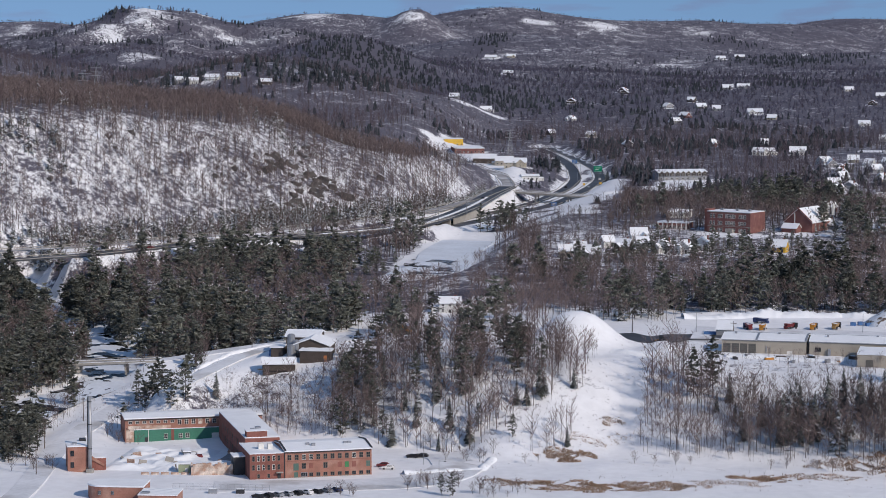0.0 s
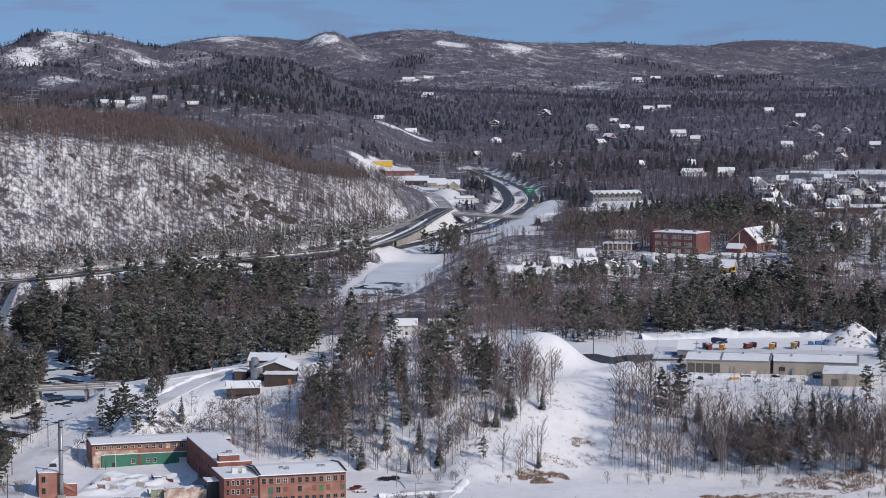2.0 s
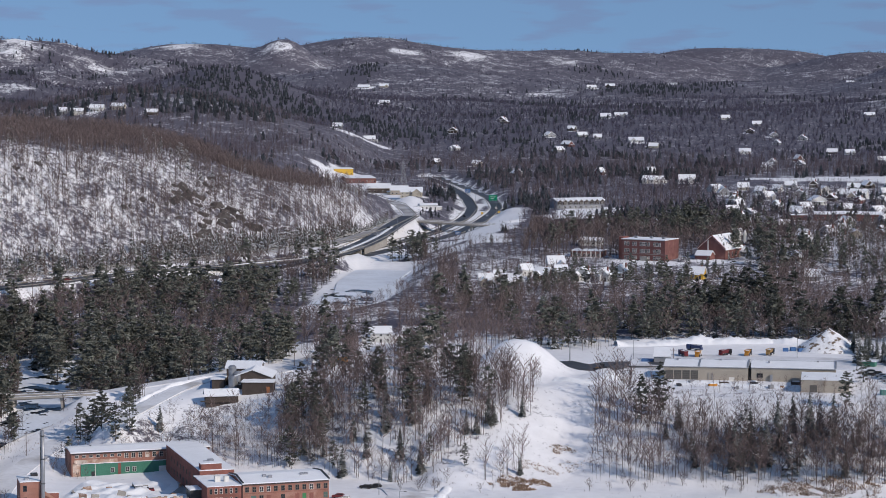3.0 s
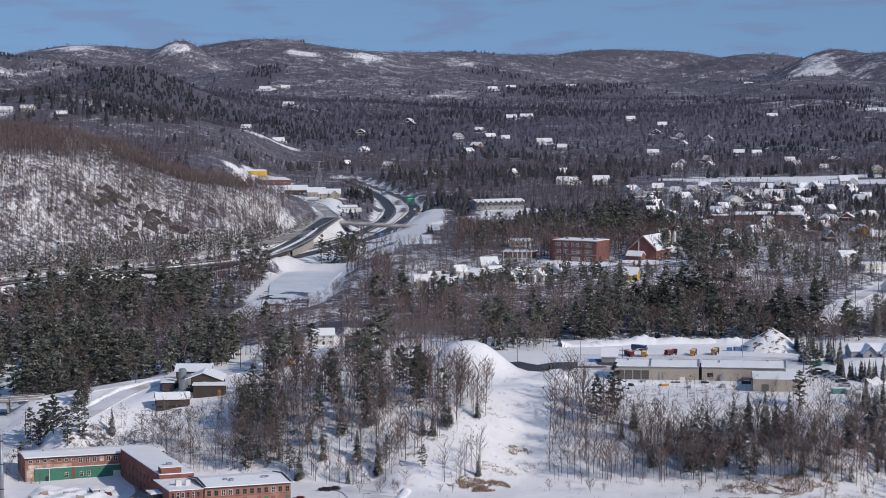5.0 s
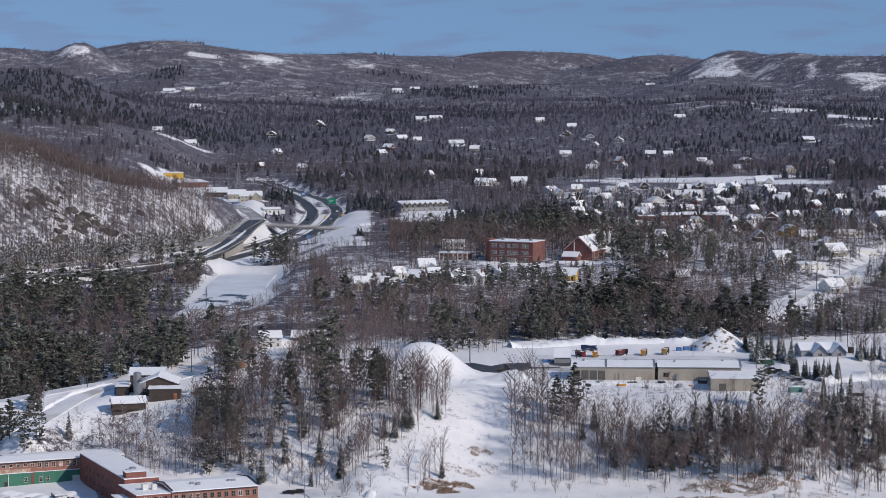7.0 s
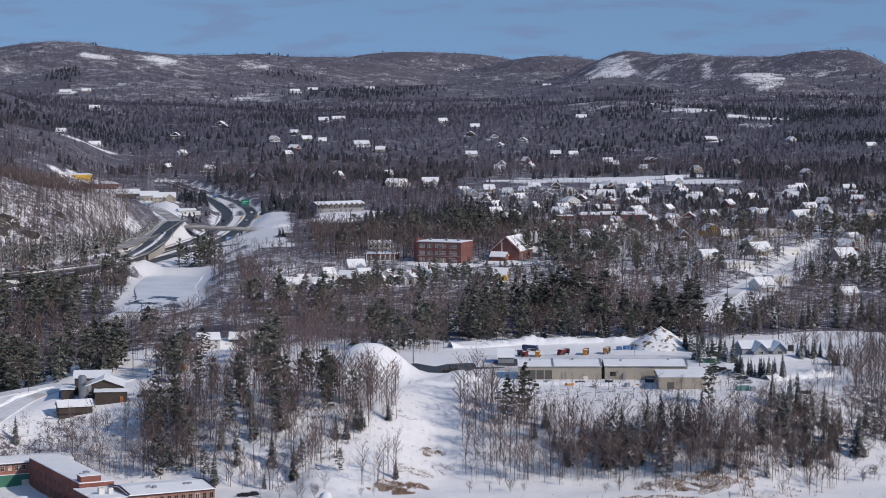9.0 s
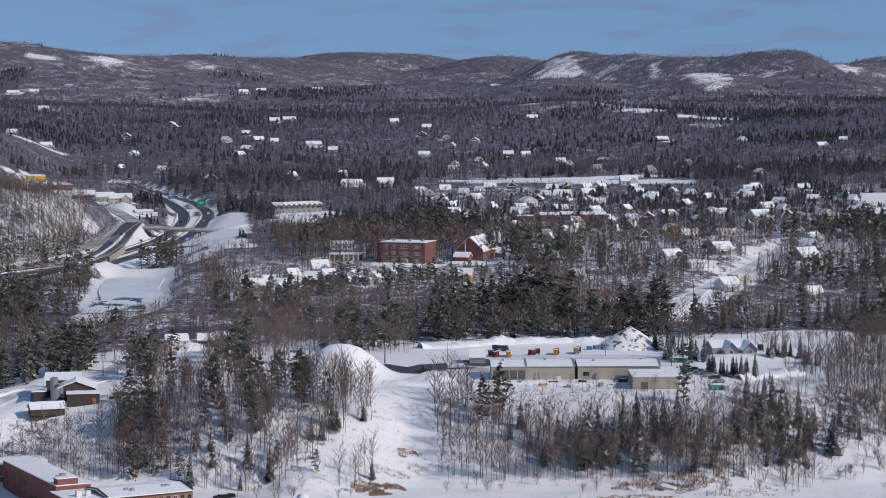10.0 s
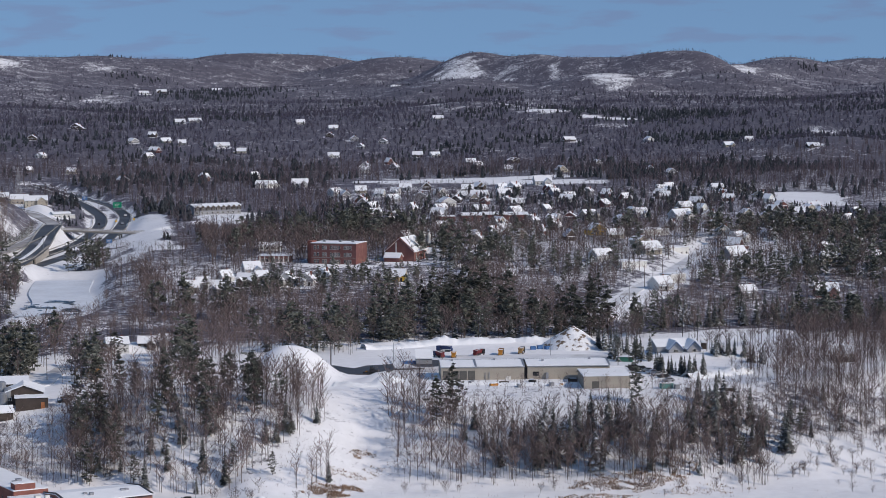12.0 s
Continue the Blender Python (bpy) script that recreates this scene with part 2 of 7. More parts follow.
def wave(x, y, s, seed=0.0):
    """Smooth rolling between about -1 and 1, with features of s metres."""
    a, b = x / s + seed, y / s - 1.7 * seed
    return (np.sin(1.9 * a + 1.3 * np.sin(1.1 * b + seed)) + np.sin(2.3 * b + 1.7 * np.sin(0.9 * a)) + 0.6 * np.sin(3.7 * a - 2.9 * b + seed) + 0.5 * np.sin(5.3 * b + 4.1 * a)) / 2.6


# far hills: x, y, top, spread across, spread along
WEST_HILLS = [
    (-1120, 3650, 139, 170, 200), (-950, 3360, 118, 90, 160), (-800, 3300, 153, 95, 190), (-730, 3330, 134, 70, 170), (-630, 3330, 134, 80, 150),
    (-690, 4150, 155, 160, 160), (-540, 4100, 163, 52, 110), (-420, 4350, 170, 190, 210), (-235, 4380, 152, 170, 200),
    (-420, 2720, 116, 75, 170), (-660, 2680, 98, 60, 120), (-265, 3520, 132, 130, 190), (-397, 2200, 82, 110, 150), (-1500, 3300, 150, 250, 350), (-900, 2200, 120, 200, 300),
]
EAST_HILLS = [
    (-85, 4480, 153, 140, 180), (60, 4560, 153, 180, 150), (225, 4830, 157, 170, 120), (390, 4830, 155, 140, 120), (520, 4560, 158, 150, 170),
    (570, 3950, 153, 75, 160), (650, 3850, 152, 70, 150), (730, 3760, 145, 80, 150), (820, 3690, 153, 80, 150), (880, 3640, 152, 60, 150),
    (1000, 3800, 137, 120, 180), (1110, 3960, 145, 110, 200), (1370, 4250, 147, 160, 200), (1500, 3300, 150, 260, 350),
]
NEAR_EAST_HILLS = [
    (460, 3480, 120, 90, 140), (680, 3420, 122, 100, 120), (860, 3420, 128, 90, 120), (410, 2960, 98, 60, 90), (480, 2860, 84, 50, 70), (680, 2330, 70, 80, 110), (1100, 2500, 100, 200, 300),
]
FOOT_X, FOOT_Y = [-700, -301, -239, -211, -152, -121, -100, -60], [700, 1135, 1212, 1250, 1318, 1430, 1560, 1750]
CREST_X, CREST_Z = [-800, -416, -332, -257, -183, -144, -124, -100, -70], [125, 108, 101, 92, 77, 66, 56, 44, 40]


def ground(x, y):
    x, y = np.asarray(x, float), np.asarray(y, float)
    plateau = np.interp(y, [800, 850, 1000, 1060, 1140, 1220, 1320, 1500, 1660, 1800, 2000, 2230, 2415, 2700, 3000, 3400, 5000],
                        [24.5, 25.5, 26.5, 29.5, 34, 39, 42, 42, 41, 41, 45, 46, 57, 76, 88, 96, 100])
    plateau = plateau + 0.6 * wave(x, y, 90) * sm(1000, 1100, y) + 6 * wave(x, y, 420, 2.0) * sm(1900, 2500, y)
    plateau = plateau - 3.5 * (1 - sm(-78, -48, x)) * (1 - sm(980, 1060, y))
    valley = np.interp(y, [760, 820, 900, 1000, 1100, 1180, 1260, 1320, 1400, 1500, 1600, 1700, 1800, 2000],
                       [1.5, 6, 11, 15.5, 24, 30, 32, 33.5, 34.5, 35.5, 37, 40, 44, 48])
    valley = valley + (plateau - valley) * sm(1720, 2020, y)
    edge_x = np.interp(y, [820, 880, 1000, 1180, 1300, 1500, 1700, 2000], [-148, -140, -112, -72, -58, -40, -40, -150])
    upland = valley + (plateau - valley) * sm(-22, 22, x - edge_x)
    # the bank below the plateau
    foot = np.interp(x, [-170, -110, -50, -14, 7, 20, 56, 90, 132, 182, 260], [800, 806, 789, 776, 783, 790, 782, 774, 766, 800, 830])
    brow = np.interp(x, [-170, -110, -50, 0, 20, 70, 120, 160, 260], [860, 872, 842, 848, 862, 848, 826, 846, 890])
    low = 1.0 + 0.5 * wave(x, y, 35) * sm(-60, -20, x) + 9.0 * np.exp(-(np.maximum(0, 176 - x) / 20) ** 2 - (np.maximum(0, x - 176) / 90) ** 2 - ((y - 806 - 0.12 * (x - 176)) / 21) ** 2)
    t = np.clip((y - foot) / (brow - foot), 0, 1)
    z = low + (upland - low) * (0.35 * t + 0.65 * t * t * (3 - 2 * t))
    z = z + 0.8 * wave(x, y, 14) * np.exp(-((t - 0.5) / 0.3) ** 2)
    # the wooded hill by the highway
    d = y - np.interp(x, FOOT_X, FOOT_Y)
    crest = np.interp(x, CREST_X, CREST_Z)
    hill = np.maximum(crest + 2.2 * wave(x, y, 60, 1.0) + 1.2 * wave(x, y, 23, 4.0) - z, 0)
    z = z + hill * sm(-6, 185, d) * (1 - (0.5 + 0.5 * sm(-235, -170, x)) * sm(135 + 185 * sm(-180, -300, x), 320 + 310 * sm(-180, -300, x), d))
    # far hills
    rise = np.zeros(np.shape(x))
    for hx, hy, top, sx, sy in WEST_HILLS + EAST_HILLS + NEAR_EAST_HILLS:
        base = float(np.interp(hy, [2000, 2230, 2415, 2700, 3000, 3400, 5000], [45, 46, 57, 76, 88, 96, 100]))
        u = np.exp(-((x - hx) / (1.3 * sx)) ** 2 - ((y - hy) / sy) ** 2)
        rise = rise + (max(top - base, 8) * u) ** 3
    z = z + np.cbrt(rise)
    z = z + 5 * wave(x, y, 160, 3.0) * sm(2500, 3200, y) + 6.5 * sm(3000, 3900, y)
    z = z + (9 - 16 * np.abs(wave(x, y, 75, 5.0))) * sm(-480, -560, x) * sm(2900, 3050, y) * (1 - sm(3250, 3350, y))
    z = z + (0.28 * wave(x, y, 7.5, 2.0) + 0.14 * wave(x, y, 3.1, 5.0)) * (1 - sm(980, 1020, y))
    z = z + (0.35 * wave(x, y, 5.0, 4.0) + 0.3 * wave(x, y, 11.0, 1.0)) * sm(4, 12, x) * (1 - sm(44, 52, x)) * sm(790, 806, y) * (1 - sm(868, 876, y))
    # heaps of ploughed snow and salt
    z = z + 13.0 * np.exp(-(((x - 1) / 15) ** 2 + ((y - 890) / 14) ** 2) ** 1.3)
    z = z + 4.2 * np.exp(-((x - 35) / 8) ** 2 - ((y - 878) / 7) ** 2)
    z = z + 2.0 * np.exp(-((y - 984) / 4) ** 2) * sm(30, 45, x) * sm(150, 120, x) * (0.75 + 0.5 * wave(x, y, 11, 3.0))
    # level ground
    for x0, x1, y0, y1, h in ((42, 145, 868, 945, 26.2), (-170, -30, 660, 798, 0.6), (155, 228, 925, 1010, 27.5), (-122, -92, 876, 896, 22)):
        w = sm(-7, 0, np.minimum(np.minimum(x - x0, x1 - x), np.minimum(y - y0, y1 - y)))
        z = z + (h - z) * w
    for line, half in ROADS.values():
        dist, h = along(line, x, y)
        z = z + (h - 0.25 - z) * (1 - sm(half + 0.5, half + 11, dist))
    dist, h = along(*RIVER[:1], x, y)
    z = z + (h - 1.2 - z) * (1 - sm(8, 15, dist))
    dist, h = along(*BAY[:1], x, y)
    z = z + (h - 0.5 - z) * (1 - sm(14, 26, dist))
    return z


def foot_dist(x, y):
    return y - np.interp(x, FOOT_X, FOOT_Y)


def bank_foot(x):
    return np.interp(x, [-170, -110, -50, -14, 7, 20, 56, 90, 132, 182, 260], [812, 812, 793, 782, 786, 793, 786, 780, 774, 806, 836])


# snowy faces of the far hills and belts of conifers on them: x, y, half width, half depth, strength
WEST_FACES = [(-779, 3206, 34, 50, 1.2), (-733, 3332, 24, 45, 1.0), (-881, 3153, 26, 70, 0.8), (-818, 3130, 26, 35, 1.0), (-638, 2624, 18, 36, 1.2), (-680, 3210, 42, 50, 0.75), (-629, 3193, 34, 50, 0.75), (-1075, 3501, 24, 130, 0.9),
              (-714, 4088, 60, 32, 0.8), (-544, 4056, 22, 28, 1.2), (-342, 4244, 52, 28, 0.7), (-232, 4274, 36, 26, 1.5), (-218, 3390, 48, 40, 0.45), (-199, 2852, 38, 60, 0.5), (-70, 3333, 36, 55, 0.6), (-51, 4327, 42, 36, 0.7), (-76, 4165, 40, 33, 0.5)]
EAST_FACES = [(522, 3836, 46, 130, 0.85), (601, 3755, 54, 60, 0.5), (654, 3673, 13, 100, 1.0), (674, 3409, 35, 110, 1.2), (782, 3543, 52, 70, 0.5), (967, 3735, 41, 45, 1.1), (573, 3363, 40, 35, 0.5), (361, 2971, 35, 120, 0.55),
              (458, 2944, 35, 120, 0.6), (508, 3058, 9, 110, 1.3), (526, 2693, 27, 30, 1.3), (359, 4718, 45, 100, 0.45), (272, 4762, 57, 30, 0.45), (729, 2531, 19, 90, 0.9), (628, 2254, 12, 30, 0.9)]
CONIFER_BELTS = [(-767, 3085, 34, 30, 1.3), (-748, 3193, 38, 24, 1.0), (-835, 3218, 24, 33, 1.2), (-671, 3312, 36, 40, 1.2), (-549, 3316, 36, 110, 1.0), (-383, 2636, 60, 70, 1.5), (-317, 2582, 58, 85, 0.8), (-331, 3455, 22, 100, 1.5),
                 (9, 4287, 71, 40, 0.9), (95, 3437, 75, 140, 0.9), (-225, 2451, 66, 100, 0.7), (486, 3335, 52, 40, 1.2), (601, 2780, 102, 108, 1.0), (609, 2500, 92, 68, 0.8), (136, 3538, 84, 140, 0.7), (1115, 3849, 38, 40, 1.0)]


def spots(places, x, y):
    """The strongest of a list of soft-edged patches at each point."""
    best = np.zeros(np.shape(x))
    for px_, py_, rx, ry, k in places:
        best = np.maximum(best, k * np.exp(-(((x - px_) / rx) ** 2 + ((y - py_) / ry) ** 2) ** 1.5))
    return best


def far_open(x, y):
    """Where the far hills show bare snowy ledges: above nought."""
    rough = 0.5 * wave(x, y, 30, 2.0) + 0.35 * wave(x, y, 11, 4.0) + 0.3 * wave(x, y, 19, 6.0)
    return rough - 0.7 + 0.2 * wave(x, y, 85, 9.0) + 1.75 * spots(WEST_FACES + EAST_FACES, x, y)


def town(x, y):
    """One inside the town on the plateau, falling to nought at its rim."""
    return sm(95, 130, x) * (1 - sm(1880, 1950, y)) * sm(1130, 1180, y) + 0.7 * sm(-40, -25, x) * (1 - sm(100, 115, x)) * sm(1105, 1125, y) * (1 - sm(1260, 1290, y))


def height(x, y):
    return float(ground(np.array([x]), np.array([y]))[0])


def land_sheet():
    ys = np.concatenate([np.linspace(-600, 560, 24)[:-1], np.linspace(560, 1020, 170)[:-1], np.linspace(1020, 1700, 160)[:-1], np.linspace(1700, 4950, 200)])
    us = np.linspace(-1, 1, 221)
    us = 0.55 * us + 0.45 * us ** 3
    yy, uu = np.meshgrid(ys, us, indexing="ij")
    xx = uu * (420 + 0.42 * np.maximum(yy, 0))
    zz = ground(xx, yy)
    n, m = yy.shape
    i = (np.arange(n - 1)[:, None] * m + np.arange(m - 1)[None, :]).ravel()
    faces = np.stack([i, i + 1, i + m + 1, i + m], 1)
    ob = mesh_arrays("ground", np.stack([xx.ravel(), yy.ravel(), zz.ravel()], 1), faces, [LAND], kind="structure", smooth=True,
                     label="snow-covered land rising from the river flats to wooded hills", category="ground")
    # how thickly brush and saplings stand in the snow
    x, y = xx.ravel(), yy.ravel()
    d = foot_dist(x, y)
    hill = (x < -60) * (1 - sm(1480, 1600, y))
    brush = 0.56 * sm(985, 1010, y) + 0.05 + 0.1 * sm(1300, 1500, y) * (1 - sm(2700, 3200, y)) + 0.05 * sm(2000, 2600, y) + 0.04 * sm(2800, 3500, y)
    brush = brush + (0.51 * sm(5, 25, d) + 0.15 * sm(150, 190, d) - brush) * hill * sm(-5, 10, d)
    brush = brush - 0.3 * sm(-0.1, 0.8, far_open(x, y)) * sm(2250, 2400, y) + 0.2 * spots(CONIFER_BELTS, x, y)
    brush = np.maximum(brush, (0.3 + 0.16 * sm(120, 150, x)) * sm(3, 12, y - bank_foot(x)) * (1 - sm(850, 862, y)) * (x > -150))
    brush = brush - 0.1 * town(x, y)
    brush = np.where(clear(x, y, 0.0), np.minimum(brush, 0.16), brush)
    brush = brush * (y > 770)
    at = ob.data.attributes.new("brush", "FLOAT", "POINT")
    at.data.foreach_set("value", brush.astype(np.float32))
    return ob
LAND = material("snowy_land", (0.855, 0.86, 0.885), 0.8, vary=0.06, scale=0.02, fine=0.3, bump=0.9, bump_scale=0.22)


def add_brush(m):
    """Brush and leaf litter that breaks the snow, as thick as the land's own measure of it says."""
    n, l = m.node_tree.nodes, m.node_tree.links
    b = n["Principled BSDF"]
    snow = b.inputs["Base Color"].links[0].from_socket
    tc = n.new("ShaderNodeTexCoord")
    at = n.new("ShaderNodeAttribute")
    at.attribute_name = "brush"
    fac = at.outputs["Fac"]
    total = None
    for scale, weight in ((0.012, 0.4), (0.06, 0.65), (0.32, 0.95), (1.1, 0.8)):
        t = n.new("ShaderNodeTexNoise")
        t.inputs["Scale"].default_value, t.inputs["Detail"].default_value = scale, 3.0
        l.new(tc.outputs["Object"], t.inputs["Vector"])
        k = n.new("ShaderNodeMath")
        k.operation = "MULTIPLY_ADD"
        k.inputs[1].default_value, k.inputs[2].default_value = weight, -0.5 * weight
        l.new(t.outputs["Fac"], k.inputs[0])
        if total is None:
            total = k.outputs["Value"]
        else:
            s = n.new("ShaderNodeMath")
            l.new(total, s.inputs[0])
            l.new(k.outputs["Value"], s.inputs[1])
            total = s.outputs["Value"]
    s = n.new("ShaderNodeMath")
    l.new(total, s.inputs[0])
    l.new(fac, s.inputs[1])
    r = n.new("ShaderNodeMapRange")
    r.inputs["From Min"].default_value, r.inputs["From Max"].default_value = 0.36, 0.62
    l.new(s.outputs["Value"], r.inputs["Value"])
    mix = n.new("ShaderNodeMixRGB")
    l.new(r.outputs["Result"], mix.inputs["Fac"])
    l.new(snow, mix.inputs["Color1"])
    # brush colour is cooled towards blue for the haze on the far hills
    mix.inputs["Color2"].default_value = (0.102, 0.096, 0.124, 1)
    l.new(mix.outputs["Color"], b.inputs["Base Color"])


add_brush(LAND)


def strip(name, line, half, mat, label, lift=0.0, kind="structure", thick=0.35, category="road"):
    """A road or river surface along a smoothed line."""
    pts = []
    for i in range(len(line) - 1):
        p0, p1, p2, p3 = (Vector(line[max(0, min(len(line) - 1, i + k))]) for k in (-1, 0, 1, 2))
        n = max(2, int((p2 - p1).length / 8))
        for j in range(n):
            t = j / n
            pts.append(0.5 * (2 * p1 + (p2 - p0) * t + (2 * p0 - 5 * p1 + 4 * p2 - p3) * t * t + (3 * p1 - p0 - 3 * p2 + p3) * t ** 3))
    pts.append(Vector(line[-1]))
    bm = bmesh.new()
    rows = []
    for i, p in enumerate(pts):
        d = pts[min(i + 1, len(pts) - 1)] - pts[max(i - 1, 0)]
        s = Vector((d.y, -d.x, 0)).normalized() * half
        up = Vector((0, 0, lift))
        dn = Vector((0, 0, lift - thick))
        rows.append([bm.verts.new(q) for q in (p - s * 1.02 + dn, p - s + up, p - s * 0.33 + up * 1.1, p + s * 0.33 + up * 1.1, p + s + up, p + s * 1.02 + dn)])
    for a, b in zip(rows, rows[1:]):
        for k in range(5):
            bm.faces.new((a[k], a[k + 1], b[k + 1], b[k]))
    return tagged(part(name, bm, mat), label, category, "", kind)

# ---- trees ----
rng = np.random.default_rng(7)


def sliver(a, b, w, side):
    """A thin tapering twig from a to b."""
    a, b = np.asarray(a, float), np.asarray(b, float)
    d = b - a
    s = np.cross(d, side)
    s = s / (np.linalg.norm(s) + 1e-9) * w / 2
    return [a - s, a + s, b]


def prism(a, b, ra, rb):
    """A three-sided tapering limb, as six triangles."""
    a, b = np.asarray(a, float), np.asarray(b, float)
    d = (b - a) / (np.linalg.norm(b - a) + 1e-9)
    u = np.cross(d, (0.31, 0.9, 0.2))
    u = u / np.linalg.norm(u)
    v = np.cross(d, u)
    ring = [math.cos(k * 2.0944) * u + math.sin(k * 2.0944) * v for k in range(3)]
    out = []
    for k in range(3):
        p, q = ring[k], ring[(k + 1) % 3]
        out += [[a + ra * p, a + ra * q, b + rb * q], [a + ra * p, b + rb * q, b + rb * p]]
    return out


def bare_tree(h, limbs, twigs, spread=0.32, base=0.3, fat=1.0, solid=True):
    """A leafless tree: triangles of the wood and of the twigs."""
    wood, fine = [], []
    lean = rng.normal(0, 0.03, 2) * h
    top = np.array([lean[0], lean[1], h * 0.93])
    mid = np.array([lean[0] * 0.35, lean[1] * 0.35, h * 0.5])
    r = 0.010 * h * fat
    if solid:
        wood += prism((0, 0, -0.06 * h), mid, r, r * 0.65) + prism(mid, top, r * 0.65, r * 0.12)
    else:
        wood += prism((0, 0, -0.06 * h), top, r, r * 0.12)
    for i in range(limbs):
        k = base + (0.9 - base) * (i + rng.random()) / limbs
        at = mid * (k / 0.5) if k < 0.5 else mid + (top - mid) * ((k - 0.5) / 0.43)
        az = i * 2.4 + rng.normal(0, 0.4)
        reach = h * spread * (1.15 - 0.8 * max(0, k - 0.45)) * rng.uniform(0.65, 1.1) * (1 - 0.55 * max(0.0, k - 0.5))
        end = at + np.array([math.cos(az) * reach, math.sin(az) * reach, reach * rng.uniform(0.8, 1.6)])
        end[2] = min(end[2], h * 1.02)
        if solid:
            wood += prism(at, end, r * 0.34, r * 0.07)
        else:
            fine.append(sliver(at, end, 0.022 * h * fat, rng.normal(0, 1, 3)))
        for j in range(max(1, twigs // limbs)):
            s = rng.uniform(0.15, 1.0)
            p = at + (end - at) * s
            e = p + np.array([rng.normal(0, 0.5), rng.normal(0, 0.5), rng.uniform(0.1, 1.25)]) * reach * rng.uniform(0.3, 0.65)
            fine.append(sliver(p, e, 0.014 * h * rng.uniform(0.5, 1.2) * fat, rng.normal(0, 1, 3)))
    return np.array(wood), np.array(fine)


def spruce(h, tiers, arms, width=0.19, ragged=0.25):
    """A spire of drooping boughs."""
    wood = np.array(prism((0, 0, -0.6), (0, 0, h * 0.96), 0.012 * h, 0.02))
    green = []
    for i in range(tiers):
        k = i / (tiers - 1)
        z = h * (0.08 + 0.88 * k)
        reach = h * width * (1 - k) ** 0.8 + 0.02 * h
        z0 = z
        for j in range(arms):
            z = z0 + rng.normal(0, 0.35) * 0.88 * h / tiers
            az = j * 2 * math.pi / arms + i * 1.1 + rng.normal(0, 0.2)
            rr = reach * rng.uniform(1 - ragged, 1 + ragged)
            d, s = np.array([math.cos(az), math.sin(az), 0]), np.array([-math.sin(az), math.cos(az), 0])
            w = rr * rng.uniform(0.32, 0.5)
            root, tip = np.array([0, 0, z + 0.03 * h]), d * rr + np.array([0, 0, z - rr * rng.uniform(0.25, 0.5)])
            left, right = d * rr * 0.62 + s * w + np.array([0, 0, z - rr * 0.3]), d * rr * 0.62 - s * w + np.array([0, 0, z - rr * 0.3])
            ridge = d * rr * 0.6 + np.array([0, 0, z - rr * 0.05])
            green += [[root, ridge, left], [root, right, ridge], [ridge, tip, left], [ridge, right, tip]]
    return wood, np.array(green)


def clump(c, size, n, squash=0.65):
    """A ragged tuft of needles round c: n slivers that point every way, more outward and up than down."""
    out = []
    for _ in range(n):
        d = rng.normal(0, 1, 3)
        d /= np.linalg.norm(d) + 1e-9
        side = np.cross(d, rng.normal(0, 1, 3))
        side *= 0.42 * size / (np.linalg.norm(side) + 1e-9)
        d[2] = abs(d[2]) * 0.9 - 0.25
        k = np.array([1, 1, squash])
        out.append([c + (-0.45 * d * size - side) * k, c + (-0.45 * d * size + side) * k, c + d * size * k])
    return out


def pine(h, whorls, arms, tufts=4, spread=0.06, blades=4, base=0.13):
    """A tall pine: a lobed, uneven crown of needle tufts on level boughs, open below."""
    wood, green = prism((0, 0, -0.04 * h), (0, 0, h * 0.97), 0.013 * h, 0.002 * h), []
    lean, wide = rng.uniform(0, 6.28), rng.uniform(0.21, 0.29)
    for i in range(whorls):
        k = i / (whorls - 1)
        z = h * (base + (0.95 - base) * k)
        full = (0.55 + 1.5 * k) if k < 0.3 else max(0.06, 1 - ((k - 0.3) / 0.7) ** 2.3) ** 0.75
        reach = h * (wide * full + 0.015) * rng.uniform(0.72, 1.2)
        for j in range(arms):
            if rng.random() < 0.1 + 0.25 * (k < 0.2):
                continue
            az = j * 2 * math.pi / arms + i * 1.9 + rng.normal(0, 0.35)
            rr = reach * rng.uniform(0.6, 1.12) * (1 + 0.22 * math.sin(az - lean + 2.2 * k))
            zj = z + rng.normal(0, 0.75) * h * 0.83 / whorls
            root = np.array([0, 0, zj])
            tip = np.array([math.cos(az) * rr, math.sin(az) * rr, zj + rr * rng.uniform(-0.1, 0.35)])
            if tufts > 2:
                wood += [sliver(root, tip, 0.008 * h, (0, 0, 1))]
            for q in range(tufts):
                c = root + (tip - root) * (0.3 + 0.7 * (q + 0.5) / tufts) + rng.normal(0, 0.07, 3) * rr
                green += clump(c, spread * h * rng.uniform(0.65, 1.25), blades, 0.85)
    return np.array(wood), np.array(green)


def tri_mesh(name, tris, mat):
    me = bpy.data.meshes.new(name)
    v = tris.reshape(-1, 3)
    n = len(tris)
    me.vertices.add(len(v))
    me.vertices.foreach_set("co", v.astype(np.float32).ravel())
    me.loops.add(3 * n)
    me.loops.foreach_set("vertex_index", np.arange(3 * n, dtype=np.int32))
    me.polygons.add(n)
    me.polygons.foreach_set("loop_start", np.arange(0, 3 * n, 3, dtype=np.int32))
    me.materials.append(mat)
    me.update(calc_edges=True)
    return me


def tree_kind(wood, leaf, wood_mat, leaf_mat):
    return tri_mesh("trunk", wood, wood_mat), tri_mesh("crown", leaf, leaf_mat)


